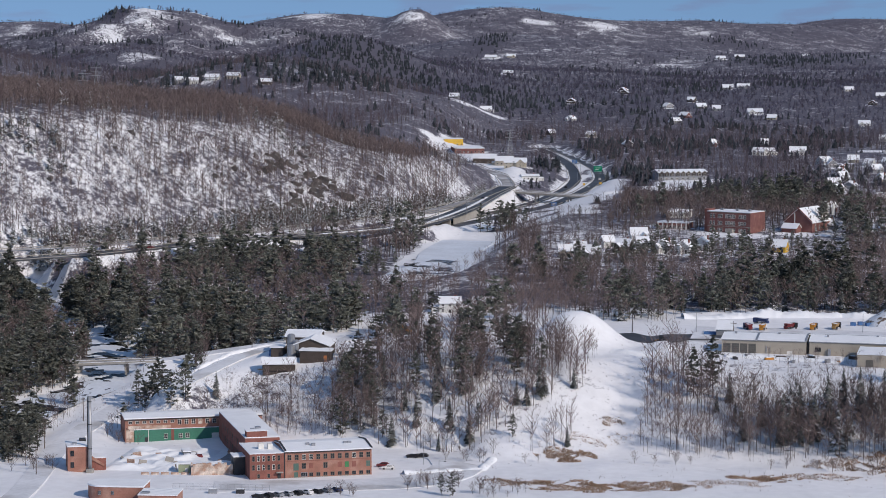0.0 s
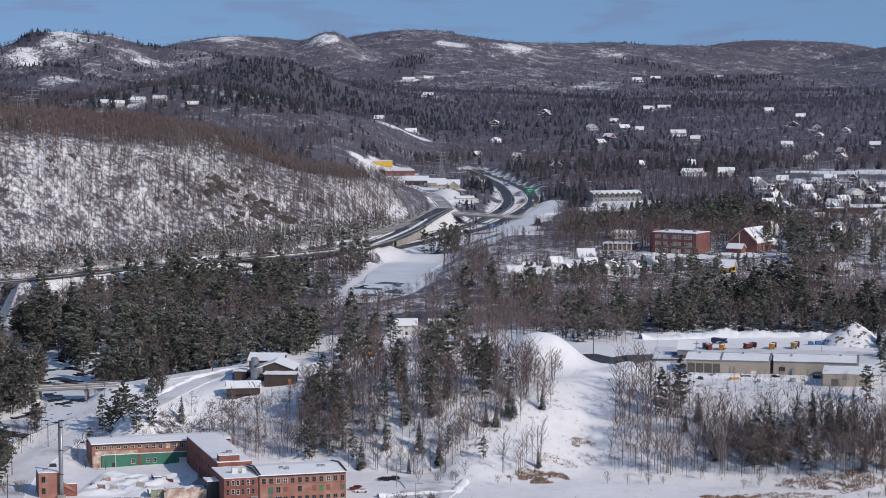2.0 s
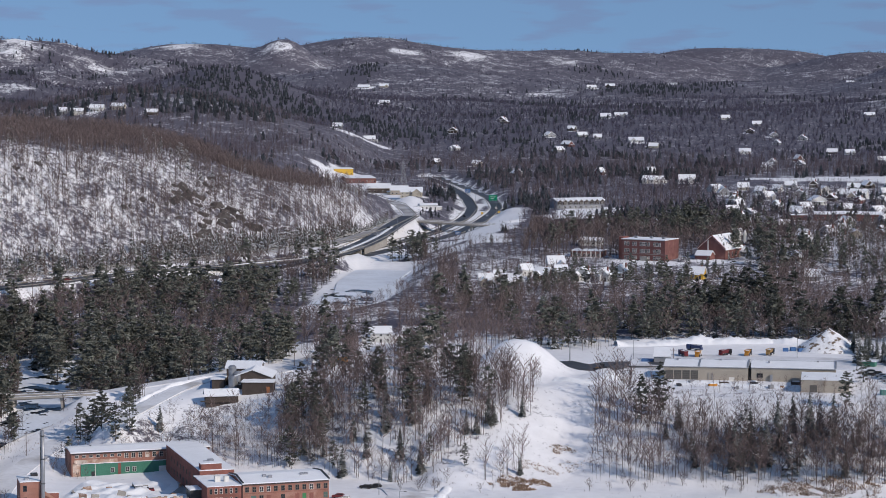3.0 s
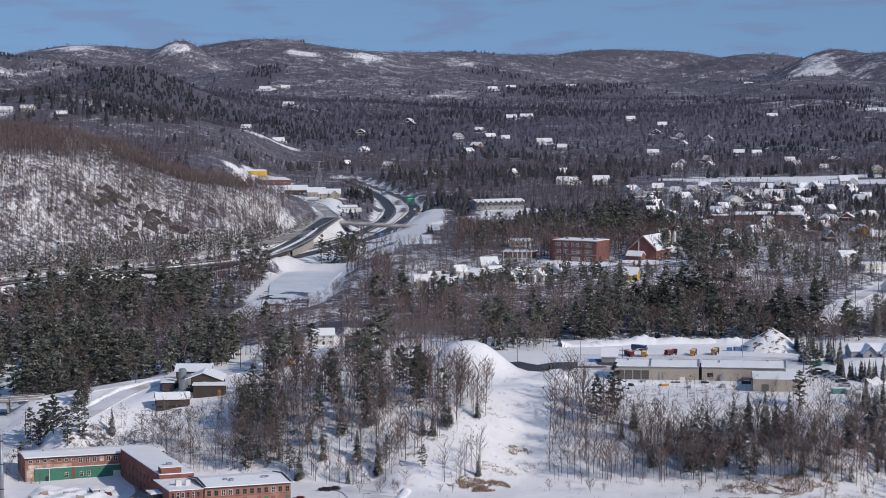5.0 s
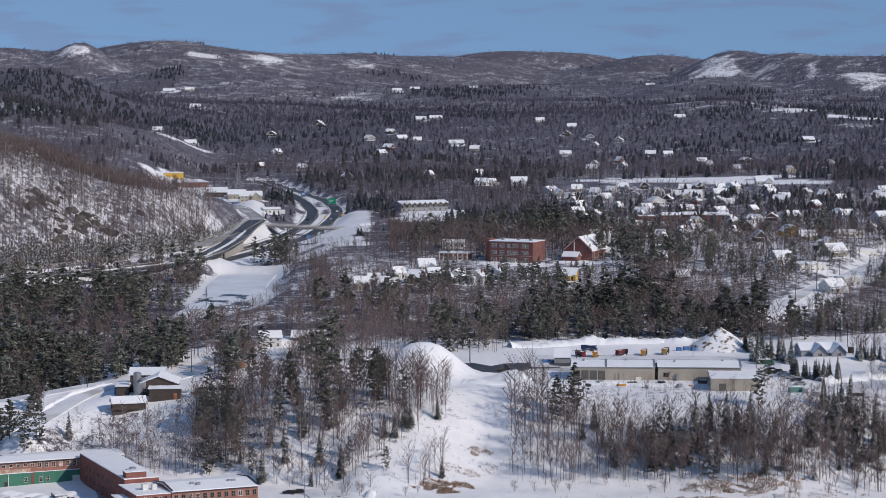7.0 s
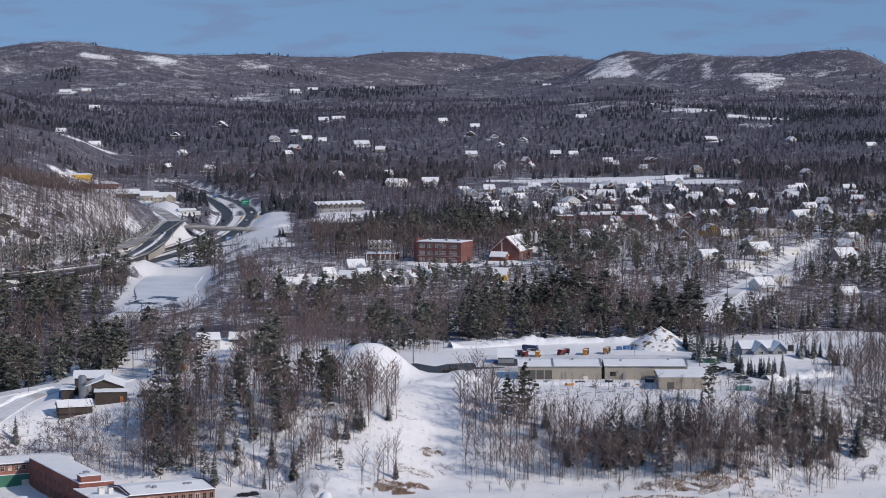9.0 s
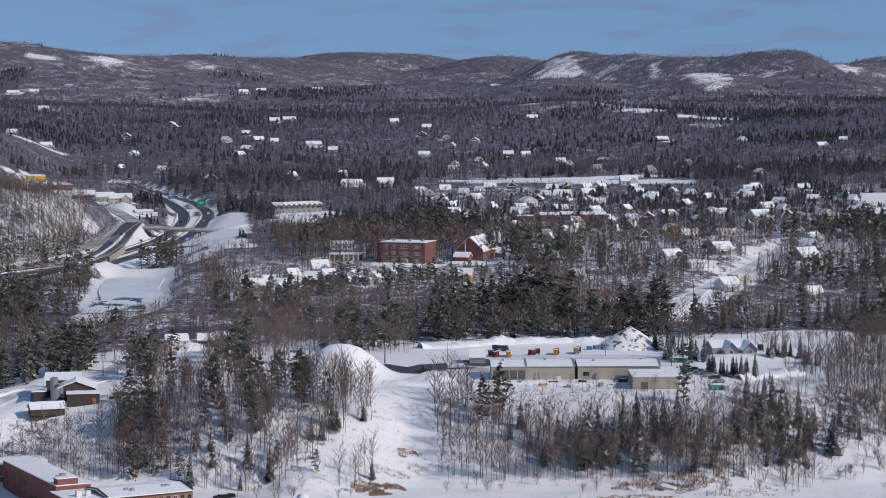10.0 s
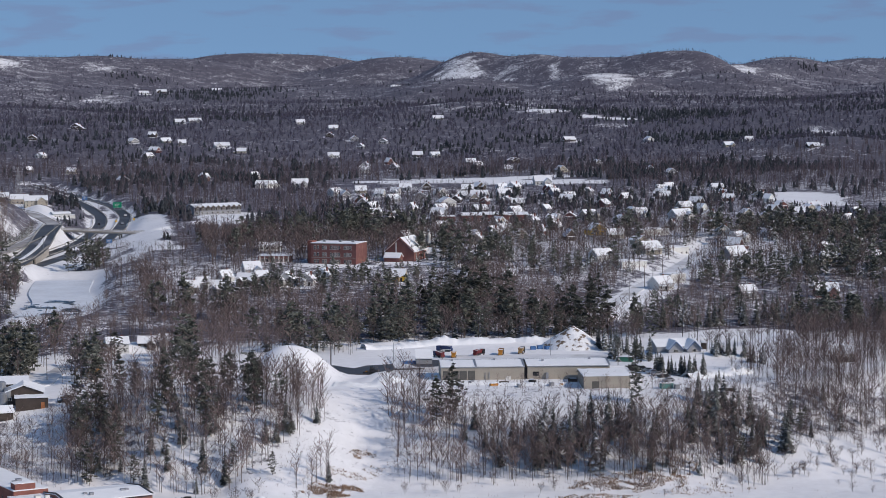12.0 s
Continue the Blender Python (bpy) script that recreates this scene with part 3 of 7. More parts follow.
def plant(name, meshes, x, y, scale, turn, label, group, tilt=0.0):
    """A tree of its own, with trunk and crown."""
    e = new(name)
    e.empty_display_size = 0.5
    e.matrix_world = pose(x, y, height(x, y), tilt, tilt * 0.6, turn) @ Matrix.Diagonal((scale, scale, scale, 1))
    tagged(e, label, "tree", group)
    for me in meshes:
        o = new(me.name.split(".")[0], me)
        o.parent = e
    return e


def grove(name, kinds, places, mats, label, category="woods"):
    """Many trees in one mesh; kinds: (wood, leaf) triangles for a tree of one metre; places: x, y, z, size, turn, kind."""
    out, idx = [], []
    for k, (wood, leaf) in enumerate(kinds):
        sel = places[places[:, 5].astype(int) == k]
        if not len(sel):
            continue
        tris = np.concatenate([wood, leaf]) if len(wood) else leaf
        mid = np.concatenate([np.zeros(len(wood), int), np.ones(len(leaf), int)])
        c, s = np.cos(sel[:, 4]), np.sin(sel[:, 4])
        v = tris.reshape(-1, 3)
        x = (v[None, :, 0] * c[:, None] - v[None, :, 1] * s[:, None]) * sel[:, 3:4] + sel[:, 0:1]
        y = (v[None, :, 0] * s[:, None] + v[None, :, 1] * c[:, None]) * sel[:, 3:4] + sel[:, 1:2]
        z = v[None, :, 2] * sel[:, 3:4] + sel[:, 2:3]
        out.append(np.stack([x, y, z], 2).reshape(-1, 3))
        idx.append(np.tile(mid, len(sel)))
    if not out:
        return None
    v = np.concatenate(out)
    f = np.arange(len(v)).reshape(-1, 3)
    return mesh_arrays(name, v, f, mats, np.concatenate(idx), kind="stuff", label=label, category=category)


# clear ground: capsules x0, y0, x1, y1, radius
NEAR_CLEAR = [
    (158, 1045, 172, 1078, 10), (176, 1090, 196, 1128, 10), (200, 1128, 232, 1195, 8),
    (168, 790, 235, 800, 12), (152, 868, 164, 915, 13), (146, 848, 166, 860, 9), (180, 905, 195, 935, 11), (-90, 1115, -86, 1275, 21),
    (-105, 700, -105, 742, 58), (-40, 700, -20, 742, 42), (16, 780, 22, 865, 11), (20, 832, -20, 785, 8), (60, 915, 130, 915, 46), (60, 950, 118, 960, 28), (0, 890, 25, 893, 18),
    (-20, 905, 40, 905, 9), (-108, 886, -92, 900, 15), (-64, 1000, -45, 1004, 10), (172, 964, 205, 990, 22),
    (-190, 985, -182, 940, 7), (-170, 870, -170, 800, 9), (-150, 815, -128, 860, 6), (44, 1232, 64, 1222, 8), (84, 1234, 94, 1230, 8),
    (-45, 1440, -42, 1640, 20), (-32, 1330, -45, 1440, 10), (-55, 1290, -50, 1340, 8), (-62, 992, -54, 880, 6), (-108, 1285, -62, 1400, 15), (-128, 1300, -105, 1330, 9),
]
FAR_CLEAR = [
    (12, 1540, 22, 1650, 20), (-112, 1620, -135, 1740, 16), (-140, 1760, -190, 1985, 17),
    (22, 1650, 34, 1652, 12), (-120, 1700, -98, 1650, 12), (165, 2000, 245, 1990, 22), (262, 1985, 335, 1972, 24), (190, 2040, 290, 2030, 12), (255, 2010, 330, 2060, 20), (-225, 2300, -195, 2305, 14),
    (450, 1680, 480, 1800, 26), (-246, 4060, -190, 4020, 16), (471, 2850, 480, 2845, 22),
    (640, 3480, 690, 3500, 14), (520, 2800, 570, 2780, 14), (470, 3640, 500, 3640, 14),
]


SITES = []      # x, y, width of each house, kept clear with the view down the slope before it


def clear(x, y, extra=2.0):
    bad = np.zeros(np.shape(x), bool)
    for x0, y0, x1, y1, r in NEAR_CLEAR + FAR_CLEAR:
        d, _ = along([(x0, y0, 0), (x1, y1, 0)], x, y)
        bad |= d < r
    for hx, hy, w in SITES:
        reach = 6.0 if hy < 1260 else 2.0
        bad |= (np.abs(x - hx * (1 - (hy - y) / hy)) < w * 0.5) & (y > hy - reach) & (y < hy + w * 0.9)
    for line, half in ROADS.values():
        d, _ = along(line, x, y)
        bad |= d < half + extra + 3
    d, _ = along(RIVER[0], x, y)
    bad |= d < 9.5
    d, _ = along(BAY[0], x, y)
    bad |= d < 19
    return bad


def scatter(n, box_, keep):
    """Random places in a box that the rule keep(x, y) allows."""
    x0, x1, y0, y1 = box_
    x, y = rng.uniform(x0, x1, n), rng.uniform(y0, y1, n)
    ok = keep(x, y) & ~clear(x, y)
    return x[ok], y[ok]


def in_view(x, y, margin=25):
    return (x > 72 - 0.334 * y - margin) & (x < 0.346 * y - 70 + margin)


def wedge(n, y0, y1, keep):
    """Random places over the widening valley, evenly thick over the ground."""
    y = np.sqrt(rng.uniform(y0 * y0, y1 * y1, n))
    x = rng.uniform(-0.345, 0.36, n) * y
    ok = in_view(x, y) & keep(x, y) & ~clear(x, y) & (rng.random(n) > 0.12 * town(x, y))
    return x[ok], y[ok]


# where the trees stand low: x0, x1, y0, y1, share of their height
LOW_GROWTH = [(-35, 112, 1085, 1240, 0.62), (28, 108, 1180, 1245, 0.5), (-125, -52, 1040, 1175, 0.5), (-66, -12, 1210, 1480, 0.5), (-125, -60, 1440, 1560, 0.55), (-170, -60, 1560, 1760, 0.5), (-230, -110, 1760, 2000, 0.55), (120, 355, 1840, 2025, 0.36), (400, 530, 1540, 1720, 0.5),
              (-265, -160, 2110, 2290, 0.5), (135, 300, 1020, 1350, 0.74), (110, 420, 1350, 1820, 0.85), (54, 124, 770, 870, 0.75), (-150, -84, 800, 868, 0.6), (150, 240, 985, 1012, 0.6), (130, 176, 812, 890, 0.55), (160, 260, 770, 830, 0.55)]


def places_for(x, y, lo, hi, kinds):
    n = len(x)
    size = rng.uniform(lo, hi, n) * rng.uniform(0.85, 1.15, n)
    for x0, x1, y0, y1, k in LOW_GROWTH:
        size = np.where((x > x0) & (x < x1) & (y > y0) & (y < y1), size * k, size)
    return np.stack([x, y, ground(x, y), size, rng.uniform(0, 6.28, n), rng.integers(0, kinds, n)], 1)


def low_spruce(tiers, arms):
    """A far spire: pairs of triangles for boughs."""
    green = []
    for i in range(tiers):
        k = i / tiers
        z, reach = 0.06 + 0.84 * k, 0.29 * (1 - k) ** 0.7 + 0.05
        for j in range(arms):
            az = j * 2 * math.pi / arms + i * 0.9 + rng.normal(0, 0.2)
            half = 0.75 * math.pi / arms * 1.3
            rr = reach * rng.uniform(0.75, 1.25)
            peak = np.array([0, 0, z + 1.15 / tiers])
            a = np.array([math.cos(az - half) * rr, math.sin(az - half) * rr, z - 0.3 * rr])
            b = np.array([math.cos(az + half) * rr, math.sin(az + half) * rr, z - 0.3 * rr * rng.uniform(0.5, 1.6)])
            green.append([peak, a, b])
    return np.array(prism((0, 0, -0.05), (0, 0, 0.5), 0.012, 0.008)), np.array(green)


def low_bare(n):
    """A far leafless tree: a few broad wisps on a stem."""
    fine = [sliver((0, 0, -0.05), (0, 0, 0.9), 0.05, (1, 0, 0)), sliver((0, 0, -0.05), (0, 0, 0.9), 0.05, (0, 1, 0))]
    for i in range(n):
        az, z = i * 2.4 + rng.normal(0, 0.4), rng.uniform(0.04, 0.6)
        out = rng.uniform(0.2, 0.44)
        fine.append(sliver((0, 0, z), (math.cos(az) * out, math.sin(az) * out, z + rng.uniform(0.12, 0.4)), rng.uniform(0.06, 0.11), rng.normal(0, 1, 3)))
    return np.array(fine[:2]), np.array(fine[2:])


FAR_BARE = [bare_tree(1.0, 5, 15, 0.3, 0.2, 2.0, False) for _ in range(8)]
DIM_BARE = [low_bare(11) for _ in range(8)]
FAR_FIR = [low_spruce(5, 4) for _ in range(5)]
DIM_FIR = [low_spruce(3, 3) for _ in range(5)]
MID_BARE = [bare_tree(1.0, 9, 54, 0.26, 0.3, 0.9, False) for _ in range(8)]
HILL_BARE = [bare_tree(1.0, 6, 27, 0.26, 0.28, 1.35, False) for _ in range(8)]
MID_FIR = [spruce(1.0, 7, 5, 0.27) for _ in range(5)]
MID_PINE = [pine(1.0, 9, 5, 2, 0.105, 3, 0.14) for _ in range(8)]

# ---- roads and water ----
for key, (line, half) in ROADS.items():
    wet = key in ("ramp_road", "highway_south", "highway_east")
    strip(key, line, half, ASPHALT if wet else (GRIT if "highway" in key else PACKED), "ploughed road between banks of snow", 0.06)


def river_sheet():
    """The river: shelves of snowy ice with dark channels between them."""
    line = RIVER[0]
    rows = []
    for (ax, ay, az), (bx, by, bz) in zip(line, line[1:]):
        n = int(math.hypot(bx - ax, by - ay) / 1.0)
        s = Vector((by - ay, ax - bx, 0)).normalized()
        for i in range(n):
            t = i / n
            rows.append([Vector((ax + t * (bx - ax), ay + t * (by - ay), az + t * (bz - az) - 0.75)) + s * u for u in np.linspace(-12, 12, 29)])
    v = np.array([p for r in rows for p in r])
    m = 29
    i = (np.arange(len(rows) - 1)[:, None] * m + np.arange(m - 1)[None, :]).ravel()
    f = np.stack([i, i + 1, i + m + 1, i + m], 1)
    c = v[f].mean(1)
    open_water = wave(c[:, 0], c[:, 1], 11, 2.0) + 0.5 * wave(c[:, 0], c[:, 1], 4.5, 7.0) + 0.25 * wave(c[:, 0], c[:, 1], 1.9, 3.0) > 0.3
    iced = np.zeros(len(v), bool)
    iced[f[~open_water].ravel()] = True
    v[iced, 2] += 0.4
    mesh_arrays("river", v, f, [ICE, WATER], open_water.astype(int), kind="structure", label="dark open channels between shelves of snowy ice", category="river")


river_sheet()
def rapids():
    """Broken ice and dark water below the bay."""
    r = np.random.default_rng(5)
    verts, faces = [], []
    x, y = np.meshgrid(np.arange(-108, -70, 1.6), np.arange(1112, 1162, 2.6))
    x, y = x.ravel() + r.uniform(-0.6, 0.6, x.size), y.ravel() + r.uniform(-1, 1, y.size)
    ok = (np.abs(x + 88 - 5 * np.sin(y / 17)) < 11) & (wave(x, y, 9, 3.0) + 0.5 * wave(x, y, 4, 1.0) > 0.1)
    level = along(BAY[0], x, y)[1] + 0.16
    for px_, py_, pz_ in zip(x[ok], y[ok], level[ok]):
        n0 = len(verts)
        for k in range(6):
            a = k * 1.047
            verts.append((px_ + 1.5 * math.cos(a) * r.uniform(0.6, 1.2), py_ + 1.7 * math.sin(a) * r.uniform(0.6, 1.2), pz_ + r.uniform(0.0, 0.04)))
        faces.append(list(range(n0, n0 + 6)))
    bm = bmesh.new()
    vs = [bm.verts.new(v) for v in verts]
    for f in faces:
        bm.faces.new([vs[k] for k in f])
    tagged(part("rapids", bm, WATER), "patches of dark open water between broken river ice", "river", "", "structure")


rapids()
strip("river_bay", BAY[0], 15, ICE, "flat frozen snow-covered river bay", 0.0, category="river")
strip("depot_yard", [(44, 930, 26.3), (80, 928, 26.3), (142, 920, 26.3)], 19, PACKED, "scraped grey yard of packed snow", 0.12, category="yard")
strip("mill_yard", [(-100, 722, 0.72), (-40, 738, 0.75), (-28, 770, 0.85), (-36, 790, 0.95)], 9, PACKED, "scraped yard of packed snow before the mill", 0.06, category="yard")
strip("wet_yard", [(14, 922, 26.0), (22, 910, 26.0), (30, 904, 26.1), (38, 916, 26.1), (50, 917, 26.2), (66, 928, 26.3)], 8.0, ASPHALT, "wet black asphalt scraped clear of snow", 0.2, category="yard")

# ---- buildings: common pieces ----
def window_meshes(w, h, bars=1, cross=1, frame=0.09):
    """A window facing -y, its middle at the origin: frame with sill and bars, and a pane."""
    def lines(size, n, bar):
        out = [-size / 2, -size / 2 + frame]
        for i in range(n):
            m = -size / 2 + size * (i + 1) / (n + 1)
            out += [m - bar, m + bar]
        return out + [size / 2 - frame, size / 2]
    xs, zs = lines(w, bars, 0.035), lines(h, cross, 0.035)
    bm = bmesh.new()
    v = [[bm.verts.new((x, 0.02, z)) for x in xs] for z in zs]
    solid = [bm.faces.new((v[j][i], v[j][i + 1], v[j + 1][i + 1], v[j + 1][i])) for j in range(len(zs) - 1) for i in range(len(xs) - 1) if i % 2 == 0 or j % 2 == 0]
    out = bmesh.ops.extrude_face_region(bm, geom=solid)
    bmesh.ops.translate(bm, vec=(0, -0.1, 0), verts=[g for g in out["geom"] if isinstance(g, bmesh.types.BMVert)])
    bmesh.ops.recalc_face_normals(bm, faces=bm.faces)
    f = bpy.data.meshes.new("window")
    bm.to_mesh(f)
    bm.free()
    bm = box(-w / 2 + frame / 2, w / 2 - frame / 2, -0.03, 0.01, -h / 2, h / 2 - frame / 2)
    p = bpy.data.meshes.new("pane")
    bm.to_mesh(p)
    bm.free()
    return f, p


WINDOW_KINDS = {}


def set_window(parent, kind, x, y, z, rz=0.0, frame_mat=None, pane_mat=None):
    """A window with its pane, as parts of a building."""
    key = (kind, (frame_mat or TRIM).name, (pane_mat or GLASS).name)
    if key not in WINDOW_KINDS:
        f, p = window_meshes(*kind)
        f.materials.append(frame_mat or TRIM)
        p.materials.append(pane_mat or GLASS)
        WINDOW_KINDS[key] = (f, p)
    f, p = WINDOW_KINDS[key]
    o = new("window", f)
    o.parent, o.location, o.rotation_euler = parent, (x, y, z), (0, 0, rz)
    q = new("pane", p)
    q.parent = o
    return o


def snow_slab(x0, x1, y0, y1, z, thick=0.35, wavy=0.08, seed=1):
    """A roof's load of snow with a soft uneven top and rounded rim."""
    bm = bmesh.new()
    nx, ny = max(3, int((x1 - x0) / 2.2)), max(3, int((y1 - y0) / 2.2))
    grid = []
    for j in range(ny + 1):
        row = []
        for i in range(nx + 1):
            x, y = x0 + (x1 - x0) * i / nx, y0 + (y1 - y0) * j / ny
            rim = 0.72 if i in (0, nx) or j in (0, ny) else 1.0
            row.append(bm.verts.new((x, y, z + thick * rim + wavy * math.sin(1.3 * x + seed) * math.cos(1.1 * y + 2 * seed))))
        grid.append(row)
    for j in range(ny):
        for i in range(nx):
            bm.faces.new((grid[j][i], grid[j][i + 1], grid[j + 1][i + 1], grid[j + 1][i]))
    rim = [grid[0][i] for i in range(nx + 1)] + [grid[j][nx] for j in range(1, ny + 1)] + [grid[ny][i] for i in range(nx - 1, -1, -1)] + [grid[j][0] for j in range(ny - 1, 0, -1)]
    low = [bm.verts.new((v.co.x, v.co.y, z)) for v in rim]
    for i in range(len(rim)):
        k = (i + 1) % len(rim)
        bm.faces.new((rim[k], rim[i], low[i], low[k]))
    bm.faces.new(low)
    return bm


def gable_roof(x0, x1, y0, y1, z, rise, over=0.4, thick=0.3, along_x=True):
    """A pitched roof as a bent slab."""
    bm = bmesh.new()
    if along_x:
        ym = (y0 + y1) / 2
        prof = [(y0 - over, z - over * rise / (ym - y0)), (ym, z + rise), (y1 + over, z - over * rise / (ym - y0))]
        ends = (x0 - over, x1 + over)
        pt = lambda e, a, b: (e, a, b)
    else:
        xm = (x0 + x1) / 2
        prof = [(x0 - over, z - over * rise / (xm - x0)), (xm, z + rise), (x1 + over, z - over * rise / (xm - x0))]
        ends = (y0 - over, y1 + over)
        pt = lambda e, a, b: (a, e, b)
    loop = prof + [(a, b + thick) for a, b in prof[::-1]]
    r = [[bm.verts.new(pt(e, a, b)) for a, b in loop] for e in ends]
    n = len(loop)
    for k in range(n):
        bm.faces.new((r[0][k], r[0][(k + 1) % n], r[1][(k + 1) % n], r[1][k]))
    for q in r:
        bm.faces.new((q[0], q[1], q[4], q[5]))
        bm.faces.new((q[1], q[2], q[3], q[4]))
    return bm


def gable_walls(x0, x1, y0, y1, z0, z, rise, along_x=True):
    """Four walls with their gables, closed."""
    bm = bmesh.new()
    if along_x:
        ym = (y0 + y1) / 2
        prof = [(y0, z0), (y1, z0), (y1, z), (ym, z + rise), (y0, z)]
        r = [[bm.verts.new((e, a, b)) for a, b in prof] for e in (x0, x1)]
    else:
        xm = (x0 + x1) / 2
        prof = [(x0, z0), (x1, z0), (x1, z), (xm, z + rise), (x0, z)]
        r = [[bm.verts.new((a, e, b)) for a, b in prof] for e in (y0, y1)]
    for k in range(5):
        bm.faces.new((r[0][k], r[0][(k + 1) % 5], r[1][(k + 1) % 5], r[1][k]))
    bm.faces.new(r[0])
    bm.faces.new(r[1])
    return bm


# ---- the mill ----
def mill():
    e = empty("mill_building", -91.3, 735, 0.4, 22, "long red brick mill with snowy roofs and dark windows", "building")
    OLD = material("old_frame", (0.20, 0.17, 0.14), 0.8)
    BOARD = material("green_board", (0.06, 0.22, 0.09), 0.7)
    GREY_BOARD = material("grey_green_board", (0.09, 0.15, 0.13), 0.7)
    # front wing
    part("front_wing", gable_walls(11.5, 40, 0, 20, -1, 8.7, 1.1), BRICK, e)
    part("roof", gable_roof(11.6, 39.8, 0, 20, 8.75, 1.1, 0.25, 0.35), ROOF_SNOW, e, "snow-covered low-pitched roof")
    for x in (11.5, 39.9):
        part("parapet", gable_roof(x - 0.05, x + 0.3, 0.1, 19.9, 9.0, 1.15, 0.1, 0.35), DARK, e, "dark metal parapet")
    part("gutter", box(11.6, 39.8, -0.42, -0.27, 8.42, 8.62), DARK, e)
    for i in range(12):
        set_window(e, (1.3, 1.75, 1, 1), 12.9 + 2.36 * i, -0.02, 6.9, 0, TRIM if i in (2, 3, 9) else OLD)
    for i, mat in ((2, GLASS), (5, GLASS), (8, BOARD), (11, GREY_BOARD)):
        set_window(e, (1.4, 1.9, 0 if mat is BOARD else 1, 0 if mat is BOARD else 1), 12.9 + 2.36 * i, -0.02, 4.0, 0, OLD, mat)
    for i in (0, 3, 4, 6, 7, 9, 10):
        part("bricked_window", box(12.2 + 2.36 * i, 13.6 + 2.36 * i, -0.03, 0.02, 3.1, 4.9), BRICK_DARK if i % 2 else BRICK, e)
    for i in range(3, 12):
        set_window(e, (1.35, 1.25, 1, 0), 12.9 + 2.36 * i, -0.02, 1.15, 0, OLD)
    set_window(e, (2.2, 1.4, 2, 0), 17.7, -0.02, 1.2, 0, STEEL)
    part("loading_door", box(14.2, 15.9, -0.06, 0.03, 2.6, 4.9), GREY_BOARD, e)
    part("door", box(14.4, 15.7, -0.06, 0.03, -0.2, 2.0), GREY_BOARD, e)
    part("string_course", box(11.7, 39.8, -0.07, 0.01, 5.6, 5.75), BRICK_DARK, e)
    part("plinth", box(11.7, 39.8, -0.12, 0.01, -0.5, 0.35), CONCRETE, e)
    # the older front part
    part("west_front", box(0, 11.48, 0.2, 21, -1, 8.4), BRICK_DARK, e)
    part("roof", snow_slab(-0.1, 11.3, 0.1, 21, 8.4, 0.35), ROOF_SNOW, e)
    for i in range(6):
        for z, h in ((6.9, 1.75), (4.0, 1.75)):
            set_window(e, (0.9, h, 0, 1), 1.2 + 1.65 * i, 0.18, z, 0, TRIM if i in (1, 2, 4) else OLD)
    for i in (1, 3):
        set_window(e, (0.9, 1.4, 0, 1), 1.2 + 1.65 * i, 0.18, 1.2, 0, OLD)
    part("door", box(9.0, 10.1, 0.1, 0.25, -0.2, 1.9), DARK, e)
    part("canopy", box(8.5, 10.7, -1.1, 0.22, 2.15, 2.4), CONCRETE, e)
    part("corner_pipe", box(11.2, 11.4, 0.0, 0.2, 0, 8.4), DARK, e)
    # the wing that runs back, with the stair tower at its side
    part("middle_wing", box(2, 13.5, 21.02, 77, -1, 10.0), BRICK_DARK, e)
    part("roof", snow_slab(1.9, 13.6, 21, 77, 10.0, 0.4), ROOF_SNOW, e)
    for i in range(9):
        set_window(e, (1.1, 1.7, 1, 1), 1.98, 26 + 5.3 * i, 6.4, -math.pi / 2, OLD)
        set_window(e, (1.1, 1.7, 1, 1), 1.98, 26 + 5.3 * i, 2.8, -math.pi / 2, OLD)
    part("stair_tower", box(-3.6, -0.02, 9, 15.5, -1, 6.1), DARK, e, "dark sheet-clad stair tower")
    part("tower_roof", snow_slab(-3.9, 0.1, 8.7, 15.8, 6.1, 0.5), ROOF_SNOW, e)
    for u, v, s in ((5.5, 31, 1.0), (7.5, 33, 1.3), (8.5, 27, 0.8)):
        part("roof_vent", box(u, u + 1.4 * s, v, v + 1.4 * s, 10.2, 11.0 + 0.5 * s, 0.05), STEEL, e)
    for u, v, s in ((4, 7, 1.4), (7, 6.5, 1.2), (19.5, 6, 0.9), (21, 4.5, 1.0), (32, 6, 0.9), (33.4, 6, 0.9)):
        part("roof_vent", box(u, u + 1.3 * s, v, v + 1.2 * s, 8.6, 9.9 + 0.5 * s, 0.05), STEEL if u > 15 else TRIM, e)
    part("roof_house", box(2.6, 9.4, 21.4, 25.2, 9.9, 12.2), BRICK_DARK, e, "dark red roof house with a snowy lid")
    part("roof_house_snow", snow_slab(2.4, 9.6, 21.2, 25.4, 12.2, 0.3), ROOF_SNOW, e)
    # rear wing
    part("rear_wing", box(-31, 17.5, 78, 92, -1, 8.3), BRICK, e)
    part("roof", gable_roof(-31, 17.5, 78, 92, 8.35, 0.6, 0.35, 0.4), ROOF_SNOW, e)
    part("gutter", box(-31.2, 17.5, 77.5, 77.62, 7.95, 8.2), DARK, e)
    part("green_cladding", box(-27.8, 2.0, 77.6, 77.98, -1, 4.5), GREEN, e, "green painted cladding")
    part("cladding_end", box(2.1, 13.4, 77.65, 77.97, 4.5, 8.2), OLD_WALL, e)
    part("brick_pier", box(-14.9, -13.9, 77.5, 77.7, -0.5, 4.3), BRICK_DARK, e)
    part("worn_plaster", box(-30.0, -15.0, 77.9, 78.02, 4.55, 5.9), OLD_WALL, e, "flaking pale plaster")
    part("worn_corner", box(-30.6, -27.9, 77.9, 78.02, 0, 4.5), OLD_WALL, e)
